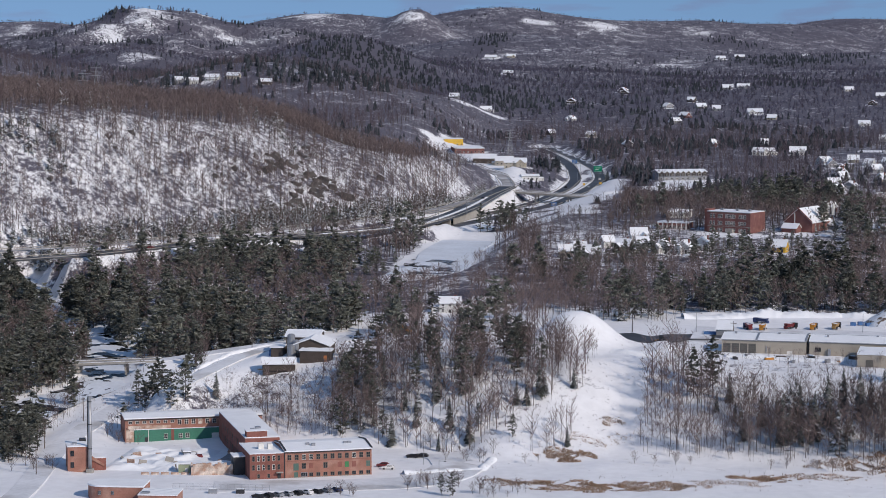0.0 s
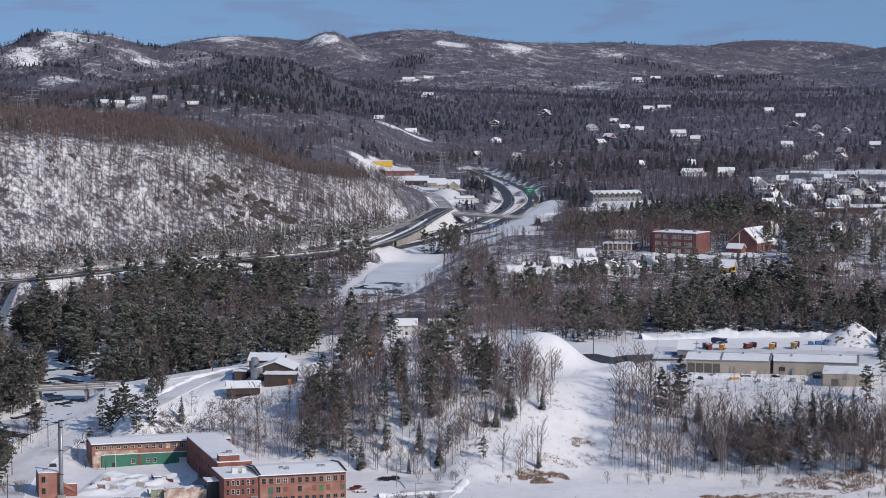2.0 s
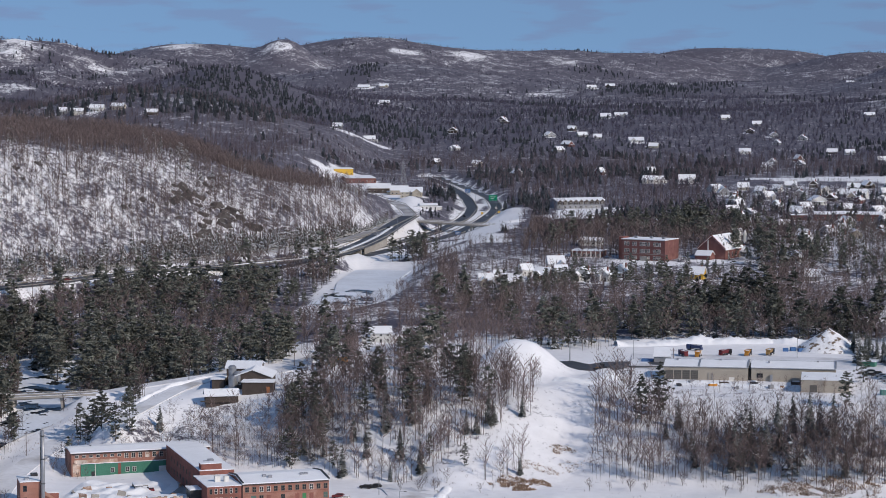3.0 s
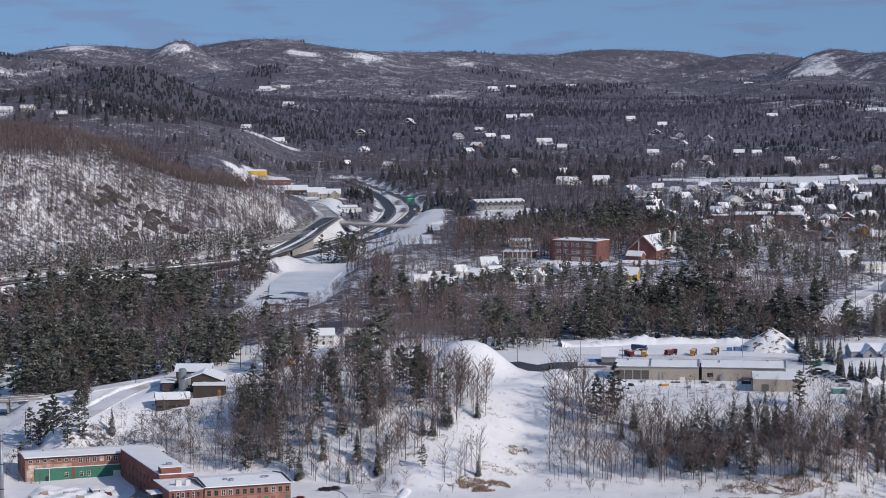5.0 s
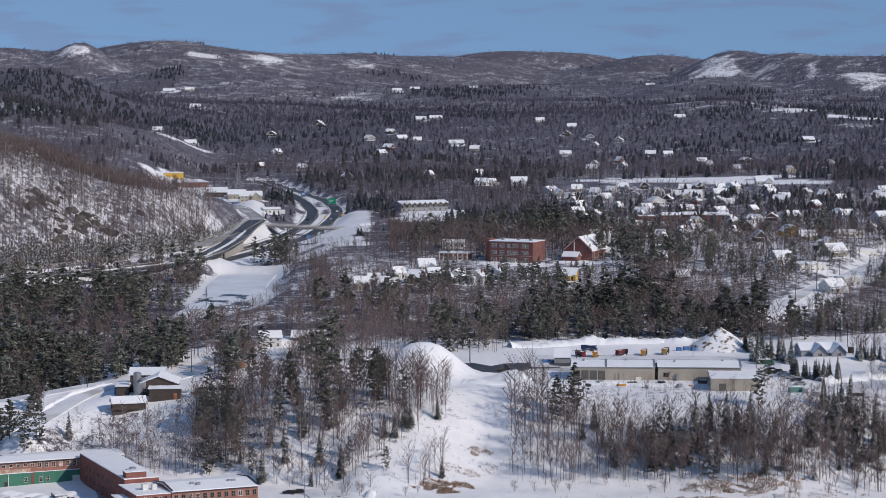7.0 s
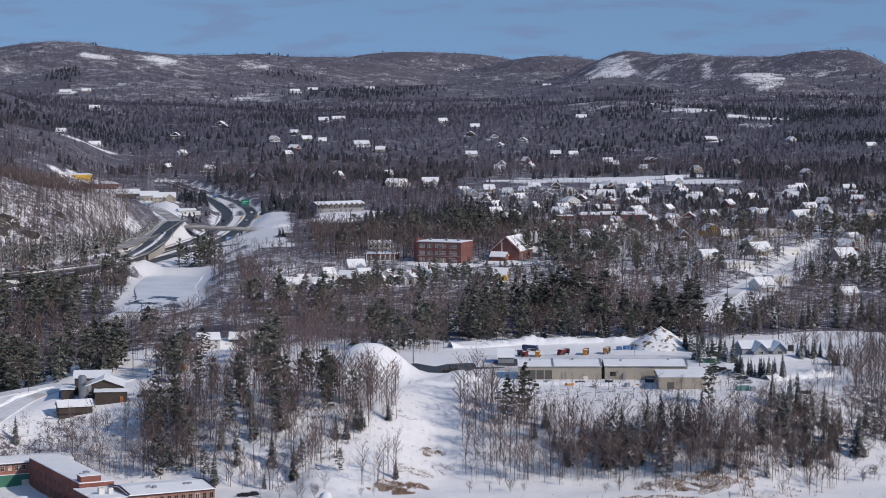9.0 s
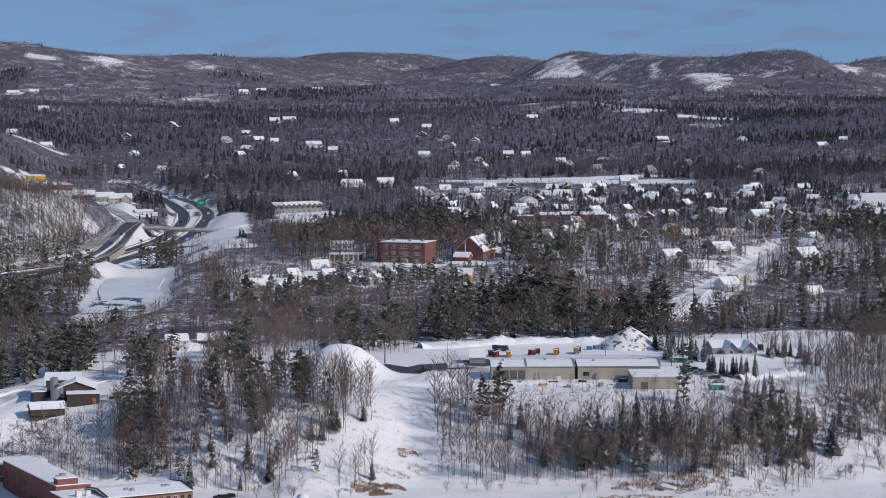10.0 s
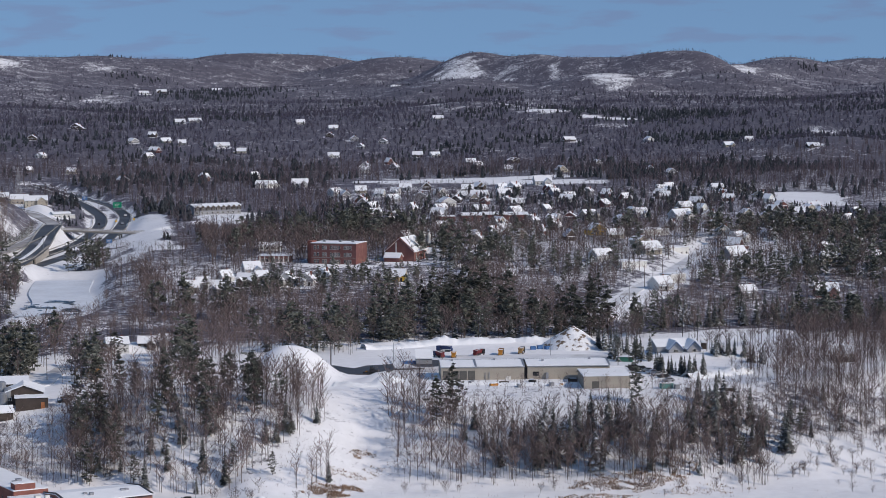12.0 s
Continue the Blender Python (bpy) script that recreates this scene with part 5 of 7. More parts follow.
def school():
    e = empty("school_building", 41, 1241, 39.2, -26, "three-storey red brick school with white windows and a flat snowy roof", "building")
    part("wall", box(0, 25, 0, 17, -3, 11.4), SCHOOL_BRICK, e)
    part("roof", snow_slab(-0.2, 25.2, -0.2, 17.2, 11.4, 0.35), ROOF_SNOW, e)
    part("parapet", box(-0.15, 25.15, -0.15, 0.1, 11.2, 11.55), CONCRETE, e)
    for z in (9.2, 5.6, 2.0):
        for u in (2.2, 3.9, 6.8, 8.2, 11.2, 12.7, 14.2, 15.7, 18.9, 20.4, 21.9):
            set_window(e, (1.15, 2.0, 1, 1), u, -0.02, z)
    part("stair_tower", box(-2.6, -0.02, 2, 9, -3, 12.4), BRICK_DARK, e)
    part("entrance", box(11.5, 15.5, -1.6, -0.02, -3, 2.6), CONCRETE, e)
    part("band", box(0.1, 24.9, -0.06, 0.0, 3.9, 4.1), CONCRETE, e)
    for u in (4, 13, 20):
        part("roof_vent", box(u, u + 1.4, 7, 8.4, 11.6, 12.8), STEEL, e)
    a = empty("school_annex", 22, 1250, 39, -10, "low red brick annex with pale piers and a snowy roof", "building")
    part("wall", box(-8, 9, 0, 12, -3, 4.4), SCHOOL_BRICK, a)
    part("roof", snow_slab(-8.3, 9.3, -0.3, 12.3, 4.4, 0.4), ROOF_SNOW, a)
    for i in range(7):
        part("pier", box(-7.4 + 2.5 * i, -6.8 + 2.5 * i, -0.12, 0.0, -2, 4.3), TRIM, a)
        if i < 6:
            set_window(a, (1.3, 1.6, 1, 1), -5.8 + 2.5 * i, -0.02, 2.2)
    b = empty("white_hall", 24, 1302, 41.5, -6, "low white hall with a broad snow-covered roof", "building")
    part("wall", box(-6, 6, 0, 10, -2, 3.6), PAINTS["white"], b)
    part("roof", gable_roof(-6, 6, 0, 10, 3.6, 1.2, 0.5, 0.4), ROOF_SNOW, b)
    for i in range(4):
        set_window(b, (1.4, 1.2, 1, 0), -4.4 + 3 * i, -0.02, 2.0)
    c = empty("brick_church", 88, 1243, 40, -26, "red brick church with a steep snowy roof and stone-edged gable", "church")
    part("nave", gable_walls(-8, 8, 0, 24, -3, 5.2, 7.0, False), SCHOOL_BRICK, c)
    part("roof", gable_roof(-8, 8, 0.3, 24, 5.25, 7.0, 0.35, 0.4, False), ROOF_SNOW, c)
    part("gable_coping", gable_roof(-8, 8, -0.25, 0.2, 5.5, 7.0, 0.05, 0.5, False), BRICK_DARK, c)
    part("porch", gable_walls(-6.5, 2, -6, -0.02, -3, 2.4, 2.2), SCHOOL_BRICK, c)
    part("porch_roof", gable_roof(-6.5, 2, -6, -0.05, 2.45, 2.2, 0.3, 0.35), ROOF_SNOW, c)
    for v in (4, 9, 14, 19):
        set_window(c, (1.1, 2.6, 0, 1), 8.02, v, 2.4, math.pi / 2)
    for u in (5.4, 8.4):
        bm = bmesh.new()
        add_tube(bm, [(u, 25, 8), (u, 25, 12.5), (u, 25, 14.5)], [0.9, 0.9, 0.02], 8)
        part("pinnacle", bm, TRIM, c)
    part("stone_strip", box(-2.1, -1.5, -0.32, -0.2, 3, 10), TRIM, c)


def motel():
    e = empty("apartment_block", -3, 1640, 41, 24, "long grey apartment block with a scalloped snowy roof", "building")
    part("wall", box(0, 36, 0, 12, -2, 5.6), PAINTS["grey"], e)
    part("roof", gable_roof(0, 36, 0, 12, 5.6, 1.4, 0.5, 0.45), ROOF_SNOW, e)
    for i in range(9):
        part("dormer", gable_walls(0.8 + 4 * i, 3.6 + 4 * i, -0.9, 1.5, 3.0, 5.2, 1.2, False), PAINTS["brown"], e)
        part("dormer_roof", gable_roof(0.8 + 4 * i, 3.6 + 4 * i, -1.0, 3.0, 5.2, 1.2, 0.25, 0.3, False), ROOF_SNOW, e)
        for z in (1.2, 3.9):
            set_window(e, (1.4, 1.5, 1, 0), 2.2 + 4 * i, -0.92 if z > 3 else -0.02, z)


def shops():
    """The row of stores by the highway."""
    specs = (("cream_store", -112, 1728, 16, 14, 5.0, "cream", 4, "cream two-storey store with a snowy roof by the highway"), ("dark_store", -142, 1786, 17, 16, 4.2, "brown", 2, "dark timber store with a snow-covered gabled roof"),
             ("tan_store", -125, 1770, 13, 12, 4.0, "tan", 2, "tan store front with a broad snowy roof"), ("white_diner", -93, 1652, 12, 8, 3.6, "white", 12, "low white diner behind ploughed snow"))
    for name, x, y, w, d, h, paint, turn, label in specs:
        house(x, y, w, paint, turn, d=d, h=h, rise=2.8 if w > 12 else 0.8, name=name, label=label)
    for name, x, y, w, d, h, paint, label in (("yellow_warehouse", -190, 1972, 16, 20, 6.0, "yellow", "yellow warehouse with a flat snowy roof"), ("long_warehouse", -206, 1962, 15, 26, 4.0, "brick", "long low red-walled warehouse under a wide sheet of snow"),
                                           ("snowy_market", -168, 1905, 24, 44, 4.2, "brick", "broad low market hall under a wide sheet of snow")):
        house(x, y, w, paint, 12, d=d, h=h, flat=True, storeys=1, name=name, label=label)


def long_brick_block():
    e = empty("long_brick_block", 187, 1522, 41.6, 0, "long low brick block with snow-covered sections of roof", "building")
    for i, (u0, u1) in enumerate(((-22, -8), (-8, 8), (8, 22))):
        part("wall", box(u0, u1 - 0.1, 0, 14, -2, 4.2 + 0.3 * (i == 1)), SCHOOL_BRICK, e)
        part("roof", gable_roof(u0, u1 - 0.1, 0, 14, 4.2 + 0.3 * (i == 1), 1.3, 0.3, 0.4), ROOF_SNOW, e)
        for k in range(4):
            set_window(e, (1.6, 1.3, 1, 0), u0 + 2 + 3.4 * k, -0.02, 2.2)


school()
motel()
shops()
long_brick_block()


def workshop():
    """The house with the steel silo above the bank."""
    e = empty("workshop_house", -108, 866, 21.8, 2, "weathered timber workshop with broad snowy roofs above the bank", "house")
    part("rear_hall", gable_walls(0, 12.5, 10, 24, -2, 6.6, 1.6), PAINTS["brown"], e)
    part("rear_roof", gable_roof(0, 12.5, 10, 24, 6.65, 1.6, 0.6, 0.45), ROOF_SNOW, e)
    part("front_hall", gable_walls(4, 18, 0, 15, -2, 4.6, 2.6, False), PAINTS["brown"], e)
    part("front_roof", gable_roof(4, 18, 0, 15, 4.65, 2.6, 0.6, 0.45, False), ROOF_SNOW, e)
    part("porch", box(8, 19.5, -7, -0.02, -3, 3.6), PAINTS["brown"], e)
    part("porch_roof", snow_slab(7.6, 20, -7.4, 0.6, 3.6, 0.5), ROOF_SNOW, e)
    part("side_bay", box(-4.5, -0.02, 2, 14, -3, 3.4), PAINTS["brown"], e)
    part("bay_roof", snow_slab(-5, 0.3, 1.6, 14.4, 3.4, 0.5), ROOF_SNOW, e)
    part("blue_panel", box(-5.5, -4.52, 4, 9, -3, 2.2), PAINTS["blue"], e)
    part("orange_board", box(17.0, 18.2, -7.1, -7.02, -1.5, 2.0), material("orange_board", (0.50, 0.20, 0.08), 0.8), e)
    for u in (6, 10, 14):
        set_window(e, (1.3, 1.2, 1, 0), u, -0.03, 2.4)
    for k, (u, v, r, z0, z1) in enumerate(((3.2, 2.5, 1.5, -2, 8.2), (5.4, 0.8, 1.4, 3, 6.2), (3.6, 0.2, 1.7, -2, 4.6))):
        bm = bmesh.new()
        add_tube(bm, [(u, v, z0), (u, v, z1), (u, v, z1 + 0.5)], [r, r, r * 0.6], 14)
        part("steel_silo", bm, STEEL, e, "galvanised steel silo", smooth=False)
    s = empty("timber_shed", -112, 851, 19.2, 14, "low timber shed with a snow-covered roof and open gable", "shed")
    part("wall", gable_walls(0, 12, 0, 6, -2, 2.2, 1.7), PAINTS["brown"], s)
    part("roof", gable_roof(0, 12, 0, 6, 2.2, 1.7, 0.5, 0.45), ROOF_SNOW, s)
    part("fence_rail", box(-2, 10, -1.2, -1.0, 0.1, 0.5), PAINTS["brown"], s)


workshop()

# ---- the road depot on the plateau ----
def depot():
    e = empty("depot_garage", 56, 875, 26.1, -5.5, "long tan sheet-clad depot garage with roller doors and snowy roof", "building")
    GREY_DOOR = material("roller_door", (0.13, 0.125, 0.115), 0.6, vary=0.08)
    for i, (u0, u1, h, d) in enumerate(((0, 13, 5.0, 21), (13.02, 31, 5.05, 21), (32.2, 63, 5.15, 21))):
        part("bay", box(u0, u1, 0, d, -1.5, h), TAN, e)
        part("roof", gable_roof(u0, u1, 0, d, h, 1.1, 0.25, 0.35), ROOF_SNOW, e)
        part("eave_strip", box(u0, u1, -0.3, -0.2, h - 0.3, h - 0.06), STEEL, e)
        part("ridge_cap", box(u0, u1, d / 2 - 0.2, d / 2 + 0.2, h + 1.42, h + 1.52), STEEL, e)
        part("verge", gable_roof(u1 - 0.25, u1 - 0.05, 0, d, h + 0.1, 1.1, 0.28, 0.34), STEEL, e)
    part("gap_wall", box(31.02, 32.18, 2, 20, -1.5, 4.2), DARK, e)
    for u in (0.6, 3.7, 6.8, 9.9):
        d = part("roller_door", box(u, u + 2.7, -0.07, 0.02, -0.2, 3.6), GREY_DOOR, e)
        for k in range(5):
            part("slat", box(u + 0.05, u + 2.65, -0.1, -0.065, 0.2 + 0.7 * k, 0.26 + 0.7 * k), DARK, d)
    set_window(e, (2.2, 1.6, 2, 1), 35.3, -0.02, 2.2, 0, DARK)
    set_window(e, (1.9, 1.0, 3, 0), 51.5, -0.02, 3.1, 0, TRIM)
    for u in (16.5, 17.8):
        part("post", box(u, u + 0.15, -0.3, -0.15, 0, 3), STEEL, e)
    part("hatch", box(24, 26, -0.05, 0.02, 0.1, 1.3), TRIM, e)
    part("cabinet", box(39, 40, -0.9, -0.05, 0, 2.6), STEEL, e)
    for u, v in ((4, 8), (20, 9), (38, 6), (56, 9)):
        part("roof_vent", box(u, u + 0.8, v, v + 0.8, 5.6, 6.9), STEEL, e)
    part("loading_frame", box(44.5, 45.9, -1.6, -0.1, 0, 0.4), CONCRETE, e)
    a = empty("depot_annex", 104.5, 848, 25.2, -5.5, "tan flat-roofed annex of the depot at the brow of the bank", "building")
    part("wall", box(0, 17, 0, 20, -3, 4.8), TAN, a)
    part("roof", snow_slab(-0.2, 17.2, -0.2, 20.2, 4.8, 0.45), ROOF_SNOW, a)
    part("door", box(3, 5.6, -0.06, 0.02, -0.5, 3.0), GREY_DOOR, a)
    s = empty("salt_shed", 53, 922, 26.1, -5, "small shed under a steep white snow roof", "shed")
    part("wall", box(0, 6.2, 0, 7, -0.5, 2.4), PAINTS["grey"], s)
    bm = bmesh.new()
    add_box(bm, -0.3, 6.5, -0.4, 7.2, 2.4, 2.8)
    for v in bm.verts:
        if v.co.y > 3:
            v.co.z += 2.6
    part("roof", bm, ROOF_SNOW, s)
    part("tarpaulin", box(-5, -0.2, 1, 4, -0.3, 1.3, 0.2), PAINTS["blue"], s, "blue tarpaulin")


def truck_parts(e, body, cab):
    """A road truck with its tipped spreader hopper; faces +y."""
    part("chassis", box(-0.5, 0.5, -3.6, 3.6, 0.7, 1.0), DARK, e)
    c = part("cab", box(-1.2, 1.2, 1.8, 3.9, 0.8, 3.0, 0.15), cab, e)
    part("windscreen", box(-1.0, 1.0, 3.88, 3.95, 1.9, 2.8), GLASS, c)
    part("rear_window", box(-0.9, 0.9, 1.74, 1.79, 2.0, 2.7), GLASS, c)
    bm = bmesh.new()
    lo = [(-0.7, -3.6, 1.3), (0.7, -3.6, 1.3), (0.7, 1.4, 1.3), (-0.7, 1.4, 1.3)]
    hi = [(-1.25, -3.9, 3.0), (1.25, -3.9, 3.0), (1.25, 1.6, 3.0), (-1.25, 1.6, 3.0)]
    a, b = [bm.verts.new(p) for p in lo], [bm.verts.new(p) for p in hi]
    inner = [bm.verts.new((x * 0.9, y * 0.95, 2.6)) for x, y, z in hi]
    for k in range(4):
        bm.faces.new((a[k], a[(k + 1) % 4], b[(k + 1) % 4], b[k]))
        bm.faces.new((b[k], b[(k + 1) % 4], inner[(k + 1) % 4], inner[k]))
    bm.faces.new(a[::-1])
    bm.faces.new(inner)
    part("hopper", bm, body, e)
    part("tail_plate", box(-1.0, 1.0, -4.3, -3.95, 0.6, 1.9, 0.04), body, e)
    part("snow_load", box(-1.0, 1.0, -3.4, 1.2, 2.5, 2.85, 0.12), ROOF_SNOW, e)
    for x in (-1.05, 1.05):
        for y in (-2.4, -1.3, 2.8):
            bm = bmesh.new()
            add_tube(bm, [(x - 0.18, y, 0.5), (x + 0.18, y, 0.5)], [0.5, 0.5], 12)
            w = part("wheel", bm, DARK, e)
            bm = bmesh.new()
            add_tube(bm, [(x - 0.2, y, 0.5), (x + 0.2, y, 0.5)], [0.24, 0.24], 8)
            part("rim", bm, STEEL, w)


RED_PAINT = material("red_paint", (0.16, 0.03, 0.035), 0.45, vary=0.1)
ORANGE = material("orange_paint", (0.48, 0.22, 0.04), 0.5, vary=0.1)
BLUE_PAINT = material("dark_blue_paint", (0.03, 0.05, 0.13), 0.4, vary=0.1)
WHITE_PAINT = material("white_paint", (0.7, 0.7, 0.7), 0.35, vary=0.04)
BLACK_PAINT = material("black_paint", (0.02, 0.02, 0.023), 0.35, vary=0.1)
SILVER = material("silver_paint", (0.32, 0.33, 0.35), 0.35, vary=0.06, metal=0.3)


def trucks():
    for x, y, body, cab, turn, words in ((65, 943, RED_PAINT, BLUE_PAINT, 20, "dark red"), (71, 942, ORANGE, WHITE_PAINT, -12, "orange"), (82, 947, RED_PAINT, BLACK_PAINT, -40, "dark red"),
                                         (91, 947, ORANGE, BLACK_PAINT, -14, "orange"), (100, 950, material("ochre_paint", (0.35, 0.22, 0.09), 0.6), BLACK_PAINT, -20, "ochre"), (70, 962, BLUE_PAINT, BLUE_PAINT, 60, "dark blue")):
        e = empty("plough_truck", x, y, height(x, y), turn, f"{words} spreader truck parked on the snowy depot yard", "truck", "trucks at the depot")
        truck_parts(e, body, cab)
        e.scale = (0.82, 0.82, 0.82)
    e = empty("road_truck", -73, 938, 22.6, 50, "orange truck on the snowy road by the houses", "truck")
    truck_parts(e, ORANGE, WHITE_PAINT)
    for i, (x, y) in enumerate(((107, 962), (110, 963), (113, 962))):
        b = part("blue_bin", box(-1.1, 1.1, -0.8, 0.8, -0.1, 1.3, 0.06), PAINTS["blue"])
        b.matrix_world = pose(x, y, height(x, y), 0, 0, 14 * i)
        tagged(b, "blue steel bin dusted with snow on the depot yard", "bin", "blue bins on the yard")


def car_parts(e, paint, snowy):
    """A parked car; faces +y."""
    bm = bmesh.new()
    prof = [(-2.2, 0.35), (-2.25, 0.85), (-1.9, 1.0), (-1.5, 1.45), (0.35, 1.48), (1.05, 0.98), (2.1, 0.85), (2.2, 0.4)]
    r = [[bm.verts.new((x * (0.86 if z > 1.2 else 1), y, z)) for y, z in prof] for x in (-0.88, 0.88)]
    for k in range(len(prof)):
        bm.faces.new((r[0][k], r[0][(k + 1) % len(prof)], r[1][(k + 1) % len(prof)], r[1][k]))
    bm.faces.new(r[0])
    bm.faces.new(r[1][::-1])
    b = part("body", bm, paint, e)
    part("windscreen", box(-0.7, 0.7, 0.55, 0.62, 1.05, 1.38), GLASS, b)
    part("rear_window", box(-0.7, 0.7, -1.78, -1.7, 1.08, 1.36), GLASS, b)
    for s in (-1, 1):
        part("side_window", box(s * 0.83 - 0.03, s * 0.83 + 0.03, -1.3, 0.5, 1.02, 1.36), GLASS, b)
        for y in (-1.35, 1.35):
            bm = bmesh.new()
            add_tube(bm, [(s * 0.85 - 0.11, y, 0.32), (s * 0.85 + 0.11, y, 0.32)], [0.33, 0.33], 10)
            part("wheel", bm, DARK, e)
    if snowy:
        part("snow_cover", box(-0.7, 0.7, -1.4, 0.3, 1.46, 1.6, 0.05), ROOF_SNOW, e)


def cars():
    kinds = {}
    for key, paint, words in (("black", BLACK_PAINT, "black"), ("silver", SILVER, "silver grey"), ("white", WHITE_PAINT, "white"), ("red", RED_PAINT, "red"), ("blue", BLUE_PAINT, "dark blue")):
        for snowy in (True, False):
            e = empty("parked_car", 0, 0, 0, 0, f"{words} parked car{' with snow on its roof' if snowy else ' with its roof cleared of snow'}", "car", "parked cars")
            car_parts(e, paint, snowy)
            kinds[key, snowy] = [e, False]

    def put(key, snowy, x, y, turn, z=None):
        e, used = kinds[key, snowy]
        m = pose(x, y, height(x, y) if z is None else z, 0, 0, turn)
        if not used:
            e.matrix_world = m
            kinds[key, snowy][1] = True
        else:
            copy_thing(e, m)
    row = ("black", "black", "silver", "silver", "black", "white", "black", "silver", "blue")
    for i, key in enumerate(row):
        put(key, i % 3 != 1, -82.5 + 2.75 * i, 706.5 + 1.75 * i, 52)
    put("red", False, -52.8, 764, 100)
    put("white", True, -50.4, 760, 98)
    put("black", True, -45.6, 782, 80)
    put("black", False, -42.6, 783, 84)
    put("red", True, -117, 771, 30)
    for i, (x, y) in enumerate(((136, 893), (137, 886), (137.5, 880), (138, 874), (139, 868), (139.5, 862), (133, 889), (134, 897))):
        put(row[(i * 2 + 1) % 9], i % 2 == 0, x, y, 96)
    put("black", True, -82, 877, 100)
    put("black", False, -83, 868, 98)
    put("blue", False, -78, 906, 80)
    for x, y, z, turn, key in ((-78, 1530, 33.2, 4, "white"), (-68, 1650, 34.4, 2, "black"), (-52, 1650, 34.7, 182, "silver"), (-99, 1400, 34.1, -10, "white"), (-101, 1440, 41.0, 2, "black"), (-104, 1395, 40.1, -6, "silver"),
                               (-230, 1135, 36.4, -38, "red"), (-262, 1152, 36.2, -42, "black"), (-75, 1452, 33.7, -10, "black"), (-49, 1716, 36.1, 4, "white")):
        put(key, False, x, y, turn, z)
    for e, used in kinds.values():
        if not used:
            for o in (*e.children_recursive, e):
                bpy.data.objects.remove(o)


def lodge():
    e = empty("community_lodge", 163, 932, 27.2, 4, "grey lodge with two blue-trimmed gables and a wide snowy roof", "building")
    part("hall", gable_walls(-13, 9, 3, 17, -2, 3.2, 2.8), PAINTS["grey"], e)
    part("roof", gable_roof(-13, 9, 3, 17, 3.2, 2.8, 0.5, 0.45), ROOF_SNOW, e)
    for u in (-4.5, 5.2):
        part("gable_front", gable_walls(u - 3.6, u + 3.6, -1.5, 9, -2, 2.6, 3.6, False), PAINTS["grey"], e)
        part("gable_roof", gable_roof(u - 3.6, u + 3.6, -1.5, 9, 2.6, 3.6, 0.5, 0.4, False), ROOF_SNOW, e)
        part("gable_trim", gable_roof(u - 3.6, u + 3.6, -2.2, -2.02, 2.3, 3.6, 0.45, 0.3, False), PAINTS["blue"], e, "blue painted gable board")
        set_window(e, (2.2, 1.6, 2, 0), u, -1.52, 1.4)
    e.scale = (0.8, 0.8, 0.8)
    t = empty("timber_kiosk", 174, 942, 27.4, 0, "small timber kiosk with a snowy roof beside the rink", "kiosk")
    part("wall", box(-1, 1, -1, 1, -0.5, 3.0), PAINTS["brown"], t)
    part("roof", gable_roof(-1, 1, -1, 1, 3.0, 1.2, 0.3, 0.3), ROOF_SNOW, t)
    for x, y in ((176, 985), (175, 970), (176.5, 962), (223, 985)):
        p = empty("floodlight_pole", x, y, height(x, y), 0, "tall floodlight pole beside the snow-covered rink", "light pole", "floodlight poles at the rink")
        bm = bmesh.new()
        add_tube(bm, [(0, 0, -0.5), (0, 0, 12)], [0.16, 0.1], 7)
        part("pole", bm, DARK, p)
        part("lamp_head", box(-0.6, 0.6, -0.25, 0.25, 11.7, 12.2, 0.05), STEEL, p)
    g = empty("green_shed", 132, 916, 26.1, -20, "open green shed with a pale roof beside the depot", "shed")
    part("wall", box(0, 6, 0, 3.5, -0.5, 2.2), GREEN, g)
    part("roof", snow_slab(-0.3, 6.3, -0.3, 3.8, 2.2, 0.3), ROOF_SNOW, g)
    TEAL = material("teal_container", (0.10, 0.26, 0.24), 0.6)
    c = empty("site_container", 132.5, 843.5, 25.0, 8, "teal site container with snow on its top", "container")
    part("body", box(0, 4.6, 0, 2.4, -0.5, 2.3, 0.04), TEAL, c)
    part("doors", box(4.58, 4.66, 0.2, 2.2, 0, 2.1), DARK, c)
    part("snow_cap", snow_slab(-0.1, 4.7, -0.1, 2.5, 2.3, 0.35), ROOF_SNOW, c)
    for x, y, s in ((138, 843, 1.0), (140.5, 836, 1.0), (146, 834, 1.0), (150, 835, 1.0), (153, 836, 0.8)):
        b = empty("pallet_crate", x, y, height(x, y), 10, "grey pallet crate capped with snow at the brow of the bank", "crate", "crates at the brow")
        part("body", box(-0.9 * s, 0.9 * s, -0.7, 0.7, -0.2, 1.6 * s, 0.03), STEEL, b)
        part("snow_cap", box(-0.95 * s, 0.95 * s, -0.75, 0.75, 1.6 * s, 1.9 * s, 0.1), ROOF_SNOW, b)
    for k in range(3):
        b = part("timber_bundle", box(-2.8, 2.8, -0.5, 0.5, 0.35 * k, 0.35 * k + 0.32, 0.03), PAINTS["brown"])
        b.matrix_world = pose(156, 840 + 0.1 * k, height(156, 840), 0, 0, -6)
        tagged(b, "bundle of brown timber stacked in the snow", "timber", "timber bundles")
    rnd = random.Random(3)
